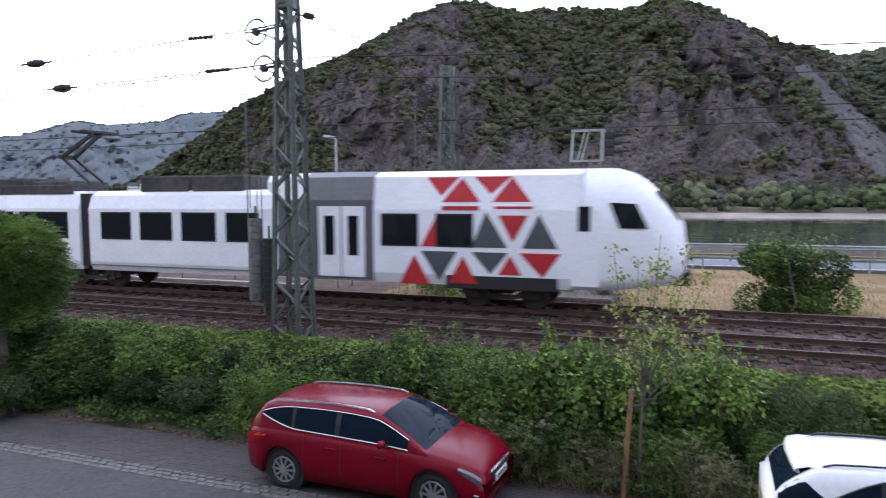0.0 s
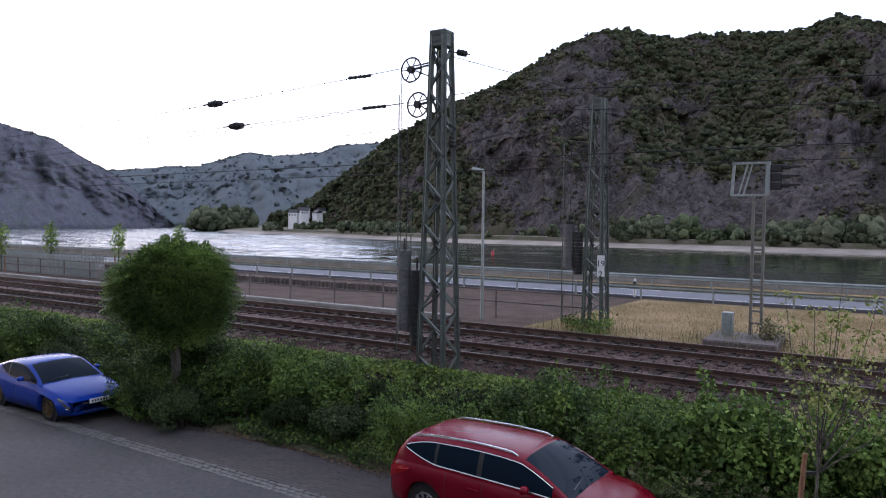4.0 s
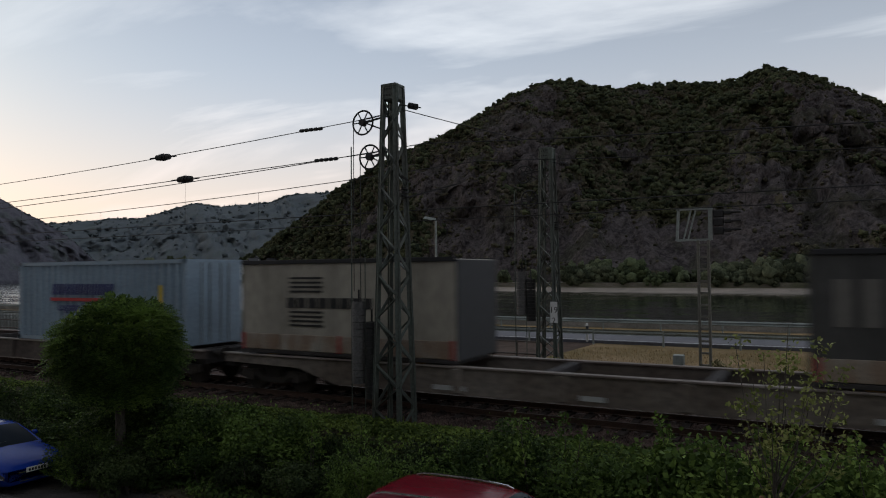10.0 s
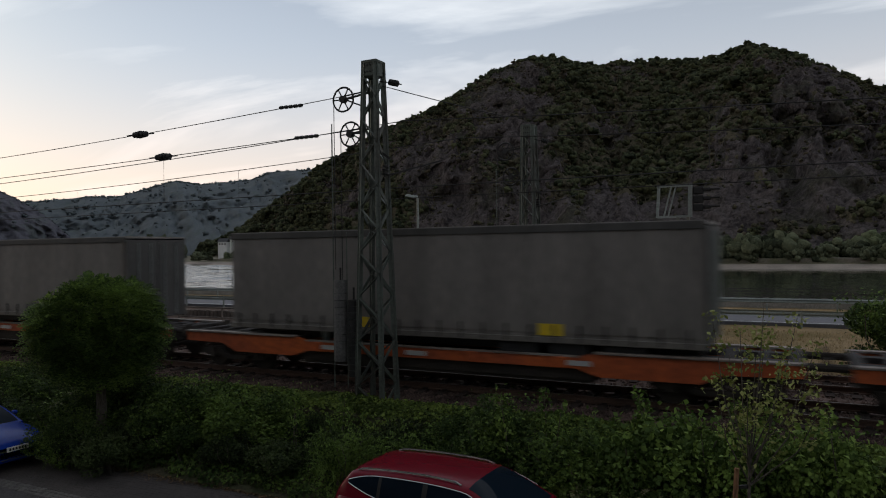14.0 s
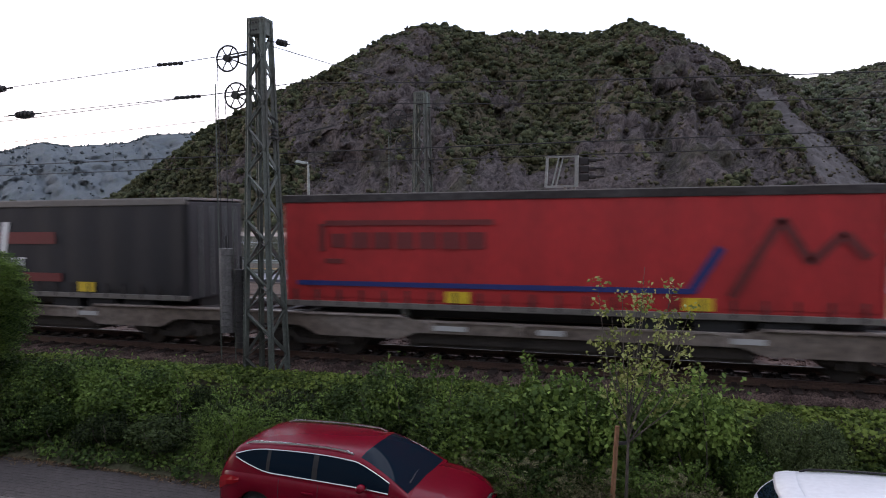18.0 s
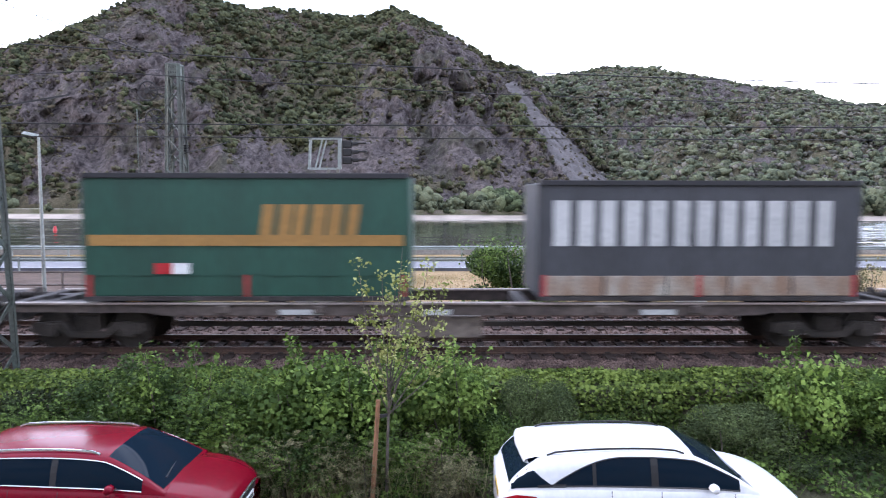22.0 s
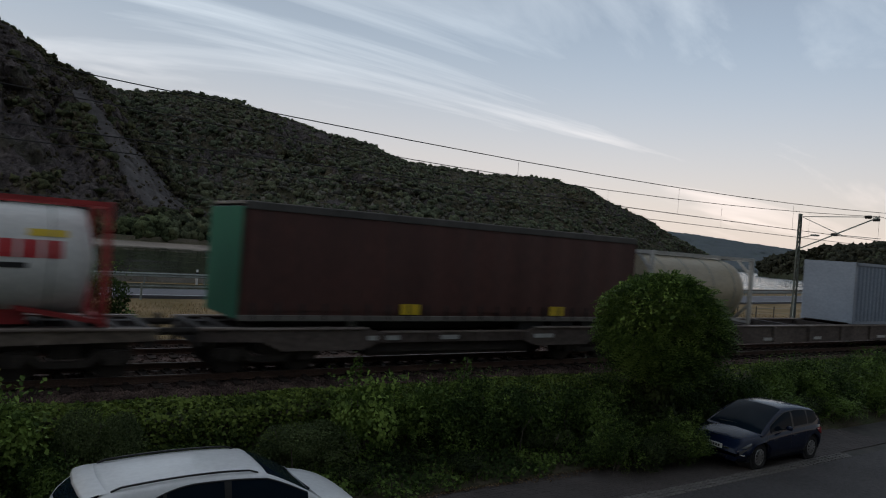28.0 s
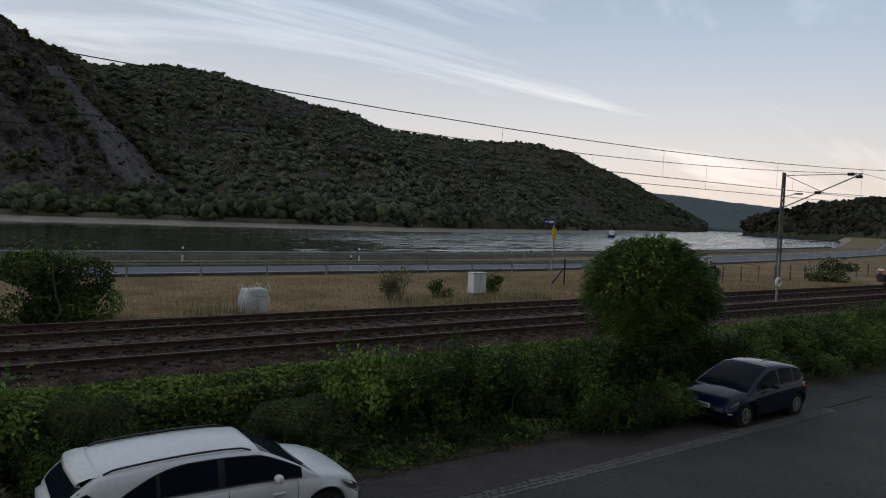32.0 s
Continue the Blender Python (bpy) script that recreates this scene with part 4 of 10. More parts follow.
def woods(name, label, hillname, count, size, rng, material, low=0.0, high=1.0, vmin=0.02, crest=0, level=2, power=1.6):
    """Trees and scrub over a hillside where its cover lies between low and high, a few crowns to each stem."""
    s = HILLS[hillname]
    centres, radii = [], []
    tries = 0
    while len(centres) < count and tries < count * 8:
        tries += 1
        p = s(rng.uniform(), vmin + (1 - vmin) * rng.uniform() ** 0.95)
        c = cover(hillname, p)
        if not low <= c <= high or rng.uniform() > max(0.04, c) ** power:
            continue
        r = size * (0.45 + 1.0 * rng.uniform() ** 2.2) * (0.65 + 0.5 * c)
        for k in range(1 + (r > size * 0.9) + (r > size * 1.2)):
            q = rng.normal(size=3) * r * (0.6 if k else 0.0)
            centres.append((p.x + q[0], p.y + q[1], p.z + r * 0.35 + abs(q[2]) * 0.4)), radii.append(r * (0.75 if k else 1.0))
    for _ in range(crest):
        p = s(rng.uniform(), rng.uniform(0.965, 1.0))
        r = size * rng.uniform(0.5, 1.15)
        centres.append((p.x, p.y, p.z + r * 0.25)), radii.append(r)
    tagged(part(name, crowns_mesh(name, rng, centres, radii, material, level)), label, "trees", kind="stuff")


RNG = np.random.default_rng(4)
woods("hillside_oaks", "green oaks and bushes in the gullies of the slate hill", "hill_main", 11500, 1.65, RNG, CROWN_GREEN, low=0.42, crest=800)
woods("hillside_scrub", "low olive-brown scrub on the rock ribs of the slate hill", "hill_main", 10000, 1.2, RNG, CROWN_OLIVE, high=0.8, power=0.8, level=1)
woods("valley_woods", "olive green scrub and trees over the valley side", "hill_right", 12500, 1.6, RNG, CROWN_VALLEY, low=0.3, crest=620, power=1.0)
woods("valley_scrub", "dry olive scrub over the valley side", "hill_right", 9500, 1.4, RNG, CROWN_HAZED, power=0.5, level=1)
woods("left_hill_woods", "hazy scrub on the rocky hill up the valley", "hill_left", 60, 1.6, RNG, CROWN_FAR_HAZED, crest=160, level=1)
woods("far_ridge_woods", "woods over the ridge far up the valley", "hill_far_left", 900, 2.9, RNG, CROWN_FAR_HAZED, crest=420, level=1, power=0.8)
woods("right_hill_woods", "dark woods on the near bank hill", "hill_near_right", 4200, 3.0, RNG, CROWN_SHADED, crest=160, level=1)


def bank_trees():
    """Willows and bushes in a row on the far bank, each of several rounded crowns."""
    rng = np.random.default_rng(8)
    cs, zs = [], []
    for i in range(520):
        x = rng.uniform(-330, 640)
        if -240 < x < -95 and rng.uniform() < 0.85:
            continue
        if -95 <= x < -20 and rng.uniform() < 0.45:
            continue
        fb = lerp(FAR_BANK, x)
        y = fb + rng.uniform(13, 27)
        tall = rng.uniform(5, 10) + (5 if x > 40 else 2) * rng.uniform(0, 1)
        cs.append((x, y, ground_z(x, y))), zs.append(tall)
    for low, high, count in ((-107, -68, 20), (-39, 4, 24), (20, 44, 8), (60, 250, 70)):
        for i in range(count):
            x = rng.uniform(low, high)
            y = lerp(FAR_BANK, x) + rng.uniform(15, 28)
            cs.append((x, y, ground_z(x, y))), zs.append(rng.uniform(9, 16))
    for i in range(70):
        b, r = rng.uniform(-51.7, -47.9), rng.uniform(740, 790)
        p = spot(b, 0, r)
        cs.append((p.x, p.y, -3)), zs.append(rng.uniform(20, 31))
    for i in range(30):
        b, r = rng.uniform(-46.6, -37), rng.uniform(560, 600)
        p = spot(b, 0, r)
        cs.append((p.x, p.y, -1)), zs.append(rng.uniform(5, 11))
    pos, rad = [], []
    for (x, y, z), tall in zip(cs, zs):
        for k in range(16):
            r = tall * rng.uniform(0.1, 0.21)
            a, q = rng.uniform(0, 6.28), tall * 0.3 * rng.uniform(0, 1) ** 0.5
            pos.append((x + q * math.cos(a), y + q * math.sin(a), z + r * 0.7 + (tall - 1.9 * r) * rng.uniform(0, 1) ** 0.8 * (1 - 0.5 * q / (tall * 0.3)))), rad.append(r)
    tagged(part("bank_trees", crowns_mesh("bank_trees", rng, pos, rad, CROWN_WILLOW, 2, 0.2, 1.0)), "row of grey-green willows and bushes along the far bank", "trees", kind="stuff")


bank_trees()


# ---- railway ----
bed = Mesh()
bx = [-420, -200, -100, -60, -30, -10, 10, 30, 60, 100, 200, 420]
bed.loft([[(x, 14.75, 0.95), (x, 15.35, 1.27), (x, 18.9, 1.29), (x, 19.15, 1.27), (x, 19.4, 1.29), (x, 22.9, 1.28), (x, 23.55, 1.0), (x, 23.55, 0.7), (x, 14.75, 0.6)] for x in bx])
setting("ballast_bed", bed, BALLAST, "brown-grey crushed stone railway ballast", "ballast")


def stones():
    rng = np.random.default_rng(2)
    n = 26000
    x = np.where(rng.uniform(size=n) < 0.75, rng.uniform(-18, 20, n), rng.uniform(-42, 46, n))
    y = rng.uniform(14.8, 23.4, n)
    near = rng.uniform(size=n) < 0.45
    y[near] = rng.uniform(14.7, 16.5, near.sum())
    tpl = np.array([(1, 0, 0), (-0.9, 0.2, 0), (0, 1, 0.1), (0.1, -1, 0), (0, 0.1, 0.8), (0.1, 0, -0.8)])
    tf = [(0, 2, 4), (2, 1, 4), (1, 3, 4), (3, 0, 4), (2, 0, 5), (1, 2, 5), (3, 1, 5), (0, 3, 5)]
    v = np.zeros((n, 6, 3))
    for i in range(n):
        z = lerp([(14.75, 0.95), (15.35, 1.27), (23, 1.28), (23.55, 1.0)], y[i])
        a = rng.uniform(0, 6.28)
        s = rng.uniform(0.03, 0.075, 3)
        p = tpl * s * rng.uniform(0.8, 1.2, (6, 1))
        v[i, :, 0] = x[i] + p[:, 0] * math.cos(a) - p[:, 1] * math.sin(a)
        v[i, :, 1] = y[i] + p[:, 0] * math.sin(a) + p[:, 1] * math.cos(a)
        v[i, :, 2] = z + p[:, 2] + 0.01
    m = Mesh()
    m.v = [tuple(p) for p in v.reshape(-1, 3)]
    m.f = [tuple(6 * i + k for k in f) for i in range(n) for f in tf]
    m.m = [0] * len(m.f)
    tagged(part("ballast_stones", m, BALLAST), "loose brown-grey ballast stones", "stones", kind="stuff")


stones()


def rail_profile(y):
    return [(y - 0.065, 1.335), (y + 0.065, 1.335), (y + 0.065, 1.35), (y + 0.012, 1.37), (y + 0.012, 1.455), (y + 0.036, 1.465), (y + 0.036, 1.492), (y - 0.036, 1.492), (y - 0.036, 1.465), (y - 0.012, 1.455), (y - 0.012, 1.37), (y - 0.065, 1.35)]


def track(y, label):
    root = thing("railway_track", label, "railway track", group="railway tracks")
    for s in (-0.7525, 0.7525):
        r = Mesh().loft([[(x, a, z) for a, z in rail_profile(y + s)] for x in (-420, -100, -40, 0, 40, 100, 420)])
        rail = part("rail", r, RAIL, root)
        part("running_surface", Mesh().box(-420, y + s - 0.033, 1.4925, 420, y + s + 0.033, 1.5), RAILTOP, rail, "worn bright running surface")
    one = Mesh()
    one.loft([[(-0.13, -1.3, 1.14), (0.13, -1.3, 1.14), (0.1, -1.3, 1.335), (-0.1, -1.3, 1.335)], [(-0.14, -0.8, 1.14), (0.14, -0.8, 1.14), (0.11, -0.8, 1.345), (-0.11, -0.8, 1.345)],
              [(-0.12, 0, 1.14), (0.12, 0, 1.14), (0.09, 0, 1.31), (-0.09, 0, 1.31)], [(-0.14, 0.8, 1.14), (0.14, 0.8, 1.14), (0.11, 0.8, 1.345), (-0.11, 0.8, 1.345)], [(-0.13, 1.3, 1.14), (0.13, 1.3, 1.14), (0.1, 1.3, 1.335), (-0.1, 1.3, 1.335)]])
    for s in (-0.7525, 0.7525):
        for e in (-0.1, 0.1):
            one.box(-0.06, s + e - 0.05, 1.335, 0.06, s + e + 0.05, 1.385, 0.01)
    me = one.data("sleeper", [SLEEPER])
    for i in range(-66, 76):
        part("sleeper", me, None, root, at=pose(i * 0.6 + random.uniform(-0.02, 0.02), y, random.uniform(-0.008, 0.0), 0, 0, random.uniform(-0.6, 0.6)))
    rest = Mesh()
    for i in list(range(-260, -66)) + list(range(76, 260)):
        rest.box(i * 0.6 - 0.12, y - 1.3, 1.14, i * 0.6 + 0.12, y + 1.3, 1.335, 0.02)
    tagged(part("more_sleepers", rest, SLEEPER, root), "concrete sleepers further along the line", kind="stuff")


track(NEAR_Y, "near railway track with rusty rails on concrete sleepers")
track(FAR_Y, "far railway track with rusty rails on concrete sleepers")


# ---- overhead line ----
def lattice_mast(x, y, z0, z1, w0, w1, label, tens=True, board=False, base=0.0, size=1.0, hang=None, stout=1.0):
    """A tapered four-legged lattice mast; tens: with wheels and weights that keep the wires taut."""
    root = thing("lattice_mast", label, "catenary mast", at=pose(x, y, base) @ Matrix.Scale(size, 4), group="lattice masts")
    corner = lambda i, j, q: Vector((i * (w0 + (w1 - w0) * q) / 2, j * (w0 + (w1 - w0) * q) / 2, z0 + (z1 - z0) * q))
    for i in (-1, 1):
        for j in (-1, 1):
            leg = Mesh()
            a, b = corner(i, j, 0), corner(i, j, 1)
            leg.bar(a, b, 0.11 * stout, 0.02).bar(a + Vector((0, -j * 0.045, 0)), b + Vector((0, -j * 0.045, 0)), 0.02, 0.11 * stout)
            part("leg", leg, LATTICE, root)
    n = 15
    for k in range(n):
        q0, q1 = k / n * 0.96, (k + 1) / n * 0.96
        br = Mesh()
        for j in (-1, 1):
            a, b = (corner(-1, j, q0), corner(1, j, q1)) if (k + (j > 0)) % 2 else (corner(1, j, q0), corner(-1, j, q1))
            br.bar(a, b, 0.07 * stout, 0.02)
        for i in (-1, 1):
            a, b = (corner(i, -1, q0), corner(i, 1, q1)) if (k + (i > 0)) % 2 else (corner(i, 1, q0), corner(i, -1, q1))
            br.bar(a, b, 0.02, 0.07 * stout)
        part("lacing", br, LATTICE, root)
    cap = Mesh().box(-w1 / 2 - 0.03, -w1 / 2 - 0.03, z1 - 0.42, w1 / 2 + 0.03, w1 / 2 + 0.03, z1, 0.02)
    cap.box(-w1 / 2 - 0.045, -w1 / 2 - 0.045, z1 - 0.06, w1 / 2 + 0.045, w1 / 2 + 0.045, z1 + 0.02, 0.01)
    part("head_plate", cap, LATTICE, root, "riveted steel head plate")
    for i in range(4):
        for k in range(2):
            part("rivet", Mesh().disc((-w1 / 2 + 0.06 + i * (w1 - 0.12) / 3, -w1 / 2 - 0.04, z1 - 0.12 - 0.18 * k), (0, 1, 0), 0.025, 8, 0.03), DARKSTEEL, root)
    foot = Mesh().box(-w0 / 2 - 0.12, -w0 / 2 - 0.17, -0.6, w0 / 2 + 0.12, w0 / 2 + 0.17, z0 + 0.03, 0.04)
    part("footing", foot, CONCRETE, root, "concrete footing")
    if tens:
        for k, (dx, dz) in enumerate(((-0.95, -0.95), (-0.72, -1.95))):
            c = Vector((dx, -0.1, z1 + dz))
            wheel = part("tension_wheel", Mesh().ring(c, (0, 1, 0), 0.34, 0.028, 28, 6), DARKSTEEL, root, "spoked tensioning wheel")
            for a in range(6):
                an = a * math.pi / 3
                part("spoke", Mesh().bar(c, c + Vector((0.34 * math.cos(an), 0, 0.34 * math.sin(an))), 0.025, 0.03), DARKSTEEL, wheel)
            part("hub", Mesh().disc(c, (0, 1, 0), 0.1, 14, 0.16), DARKSTEEL, wheel)
            hold = Mesh().bar(c, (-w1 / 2, 0, z1 + dz + 0.12), 0.05).bar(c + Vector((0.05, 0, 0)), (-w1 / 2, 0, z1 + dz - 0.3), 0.04).bar(c + Vector((-0.1, 0.06, 0.1)), (-w1 / 2, 0.06, z1 + dz + 0.2), 0.035)
            part("bracket", hold, DARKSTEEL, root)
            zt, zb, wx = (4.25 - 0.55 * k, 1.95 - 0.4 * k, (-1.12, -0.68)[k]) if not hang else (hang[0] - 0.3 * k, hang[1] - 0.25 * k, hang[2] + 0.4 * k)
            rope = Mesh().tube(c + Vector((-0.33, 0, 0)), (dx - 0.33, -0.1, zt + 0.3), 0.012, 5)
            part("rope", rope, DARKSTEEL, root)
            nn = 12
            rod = part("weight_rod", Mesh().tube((wx, -0.1, zb), (wx, -0.1, zt + 0.35), 0.03, 6), DARKSTEEL, root)
            for i in range(nn):
                za = zb + (zt - zb) * i / nn
                part("weight", Mesh().tube((wx, -0.1, za + 0.012), (wx, -0.1, za + (zt - zb) / nn), 0.2 - 0.02 * k, 14), WEIGHT if k == 0 else DARKSTEEL, rod, "cast tensioning weight")
        guide = Mesh().tube((-1.36, -0.1, 1.2), (-1.36, -0.1, z1 - 1.6), 0.02, 6).tube((-0.9, -0.1, 1.2), (-0.9, -0.1, 5.6), 0.016, 6)
        part("guide_rod", guide, LATTICE, root)
        ins = Mesh()
        for i in range(4):
            ins.disc((0.55 + 0.07 * i, 0, z1 - 0.62 - 0.02 * i), (1, 0, -0.3), 0.09, 10, 0.035)
        ins.bar((w1 / 2, 0, z1 - 0.55), (0.9, 0, z1 - 0.72), 0.03)
        part("insulator", ins, DARKSTEEL, root)
    arm = Mesh()
    arm.bar((w1 / 2, 0, z1 - 3.2), (1.5, 1.2, z1 - 2.7), 0.04).bar((w1 / 2, 0, z1 - 2.5), (w1 / 2 + 0.25, 0.1, z1 - 2.7), 0.06)
    for i in range(3):
        arm.disc((w1 / 2 + 0.12, 0.05, z1 - 3.1 + i * 0.1), (0, 0, 1), 0.1, 10, 0.05)
    part("cantilever", arm, DARKSTEEL, root)
    if board:
        b = Mesh().box(0.22, -w0 / 2 - 0.12, 3.1, 0.5, -w0 / 2 - 0.1, 3.9, 0.005)
        bd = part("kilometre_board", b, WHITE, root, "white kilometre board with black figures")
        for k, ch in enumerate(("19", "2")):
            text_part(ch, 0.33, (0.36, -w0 / 2 - 0.125, 3.58 - 0.4 * k), DARKSTEEL, bd)
    return root


def text_mesh(words, size, bold=0.0, width=None, align="CENTER"):
    cu = bpy.data.curves.new("writing", "FONT")
    cu.body, cu.size, cu.align_x, cu.align_y, cu.extrude, cu.offset = words, size, align, "CENTER", 0.002, bold
    cu.resolution_u = 2
    ob = bpy.data.objects.new("writing", cu)
    scene.collection.objects.link(ob)
    bpy.context.view_layer.update()
    me = bpy.data.meshes.new_from_object(ob.evaluated_get(bpy.context.evaluated_depsgraph_get()))
    bpy.data.objects.remove(ob)
    if width:
        co = np.array([v.co for v in me.vertices])
        k = width / max(1e-6, np.ptp(co[:, 0]))
        for v in me.vertices:
            v.co.x *= k
    return me


def text_part(words, size, at, material, parent, bold=0.0, width=None, shear=0.0):
    """Writing that faces the street (towards -y)."""
    me = text_mesh(words, size, bold, width)
    me.materials.clear()
    me.materials.append(material)
    if shear:
        for v in me.vertices:
            v.co.x += shear * v.co.y
    ob = part("writing", me, None, parent)
    ob.matrix_basis = pose(*at, 90, 0, 0)
    return ob


lattice_mast(-9.58, 15.0, 0.75, 10.3, 0.84, 0.4, "grey-green lattice catenary mast with tension wheels beside the near track", base=0.43, size=0.912, stout=1.45)
lattice_mast(-9.4, 25.9, 0.95, 9.85, 0.76, 0.4, "grey-green lattice catenary mast with weights behind the far track", board=True, hang=(5.06, 3.36, -1.1), stout=1.5)


def wire(a, b, sag, r=0.014, n=14):
    m = Mesh()
    pts = [Vector(a).lerp(Vector(b), i / n) - Vector((0, 0, sag * 4 * (i / n) * (1 - i / n))) for i in range(n + 1)]
    d = (Vector(b) - Vector(a)).normalized()
    side = d.cross(Vector((0, 0, 1))).normalized()
    m.loft([[p + side * r * math.cos(k * 1.2566) + side.cross(d) * r * math.sin(k * 1.2566) for k in range(5)] for p in pts])
    return m, pts


def overhead(y, label):
    """Carrying wire, contact wire and droppers over one track."""
    root = thing("overhead_line", label, "overhead wire", group="overhead lines")
    spans = [(-142, -78), (-78, -10), (-10, 47), (47, 112)]
    for a, b in spans:
        c, cp = wire((a, y, 8.75), (b, y, 8.75), 0.95)
        t, tp = wire((a, y, 6.85), (b, y, 6.85), 0.05)
        part("carrying_wire", c, DARKSTEEL, root)
        part("contact_wire", t, DARKSTEEL, root)
        for i in range(2, 13, 2):
            part("dropper", Mesh().tube(cp[i], tp[i], 0.006, 4, caps=False), DARKSTEEL, root)


overhead(NEAR_Y, "thin carrying and contact wires over the near track")
overhead(FAR_Y, "thin carrying and contact wires over the far track")


def tail_wire(a, b, sag, spots, label):
    """A wire led out to a tension wheel, with its insulators: how far along, and whether large."""
    root = thing("tension_wire", label, "overhead wire", group="tension wires")
    m, pts = wire(a, b, sag, 0.012, 30)
    part("wire", m, DARKSTEEL, root)
    for q, big in spots:
        p = Vector(a).lerp(Vector(b), q) - Vector((0, 0, sag * 4 * q * (1 - q)))
        d = (Vector(b) - Vector(a)).normalized()
        rod = part("insulator", Mesh().bar(p - d * (0.6 if big else 0.4), p + d * (0.6 if big else 0.4), 0.04), DARKSTEEL, root, "brown ribbed insulator")
        for i in range(5):
            rib = Mesh().disc(p + d * (i - 2) * 0.12, d, 0.12 - 0.015 * abs(i - 2), 12, 0.07) if big else Mesh().disc(p + d * (i - 2) * 0.16, d, 0.05, 8, 0.09)
            part("rib", rib, DARKSTEEL, rod)


tail_wire((-10.45, 14.91, 9.04), (-78, 15.88, 10.11), 1.07, ((0.0255, 0), (0.1135, 1)), "tension wire with insulators running to the mast wheel")
tail_wire((-10.2, 14.91, 8.14), (-78, 15.88, 8.284), 0.51, ((0.0215, 0), (0.102, 1)), "lower tension wire with insulators running to the mast wheel")
tail_wire((-9.3, 15.0, 9.19), (-6.9, NEAR_Y, 8.555), 0.02, (), "short tension wire leading down from the mast head")


def cantilever_mast(x, y):
    root = thing("catenary_mast", "slender steel lattice catenary mast with a bracket arm over the tracks", "catenary mast", at=pose(x, y, 0))
    for i in (-1, 1):
        part("leg", Mesh().bar((i * 0.22, 0, 0.8), (i * 0.13, 0, 8.95), 0.1, 0.09), LATTICE, root)
    for k in range(15):
        z = 1.3 + k * 0.5
        q = 0.21 - 0.08 * k / 15
        part("lacing", Mesh().bar((-q, 0, z), (q, 0, z + 0.42), 0.05, 0.04) if k % 2 else Mesh().bar((q, 0, z), (-q, 0, z + 0.42), 0.05, 0.04), LATTICE, root)
    part("bracket_arm", Mesh().bar((0, 0, 6.5), (-0.4, -5.3, 8.74), 0.07), GALV, root)
    part("stay", Mesh().bar((0, 0, 8.75), (-0.3, -5.1, 8.72), 0.05), GALV, root)
    part("strut", Mesh().bar((0, -0.2, 8.7), (-0.2, -3.0, 7.5), 0.04), GALV, root)
    part("steady_arm", Mesh().bar((-0.1, -2.6, 7.55), (-0.3, -5.4, 7.35), 0.04), GALV, root)
    for c in ((-0.28, -4.7, 8.72), (-0.3, -5.2, 8.55), (-0.15, -2.6, 7.55)):
        ins = Mesh()
        for i in range(4):
            ins.disc((c[0], c[1] + 0.1 * i, c[2]), (0, 1, 0), 0.11, 10, 0.06)
        part("insulator", ins, DARKSTEEL, root)
    lamp = part("lamp_arm", Mesh().bar((0.15, 0, 7.3), (0.75, -0.5, 7.5), 0.05), GALV, root)
    part("lamp_head", Mesh().box(0.6, -0.85, 7.47, 1.1, -0.45, 7.58, 0.03), GALV, lamp)


cantilever_mast(47.4, 26.2)


PLINTH = mat("brown_weathered_concrete", (0.12, 0.095, 0.085), 0.9, vary=0.25, scale=4, second=(0.08, 0.065, 0.058), bump=0.4)
SIGNAL_PAINT = mat("weathered_olive_grey", (0.19, 0.18, 0.15), 0.7, metal=0.1, vary=0.2, scale=5, second=(0.13, 0.12, 0.10))


def signal_post():
    root = thing("railway_signal", "grey steel railway signal bracket with dark signal heads seen from behind", "signal", at=pose(-3.95, 25.9, 0))
    pl = Mesh().box(-1.1, -1.9, 0.6, 1.15, 0.6, 1.32, 0.05)
    part("plinth", pl, PLINTH, root, "low concrete plinth")
    for i in (-1, 1):
        part("upright", Mesh().box(0.26 + i * 0.17 - 0.045, -0.06, 1.3, 0.26 + i * 0.17 + 0.045, 0.06, 6.1, 0.01), SIGNAL_PAINT, root)
    for k in range(11):
        z = 1.7 + k * 0.42
        part("rung", Mesh().box(0.13, -0.04, z, 0.39, 0.04, z + 0.07), SIGNAL_PAINT, root)
    fr = Mesh()
    fr.bar((-0.62, 0, 6.1), (-0.55, 0, 7.22), 0.09).bar((0.5, 0, 6.1), (0.52, 0, 7.25), 0.13).bar((-0.62, 0, 7.22), (0.56, 0, 7.22), 0.09).bar((-0.62, 0, 6.12), (0.5, 0, 6.12), 0.08).bar((-0.4, 0, 6.1), (-0.12, 0, 7.2), 0.05).bar((-0.25, 0, 6.1), (0.03, 0, 7.2), 0.05)
    part("frame", fr, GALV, root)
    for z in (6.42, 6.72, 7.02):
        h = Mesh().box(0.6, 0.0, z - 0.13, 0.95, 0.22, z + 0.13, 0.03)
        h.box(0.95, -0.02, z - 0.05, 1.2, 0.2, z + 0.08, 0.03)
        h.box(1.15, -0.02, z + 0.0, 1.5, 0.2, z + 0.06, 0.02)
        part("signal_head", h, DARKSTEEL, root, "black signal head")
    bx = Mesh().box(-0.75, -0.55, 1.3, -0.4, -0.2, 2.1, 0.02)
    part("switch_box", bx, GALV, root, "grey steel switch cabinet")


signal_post()


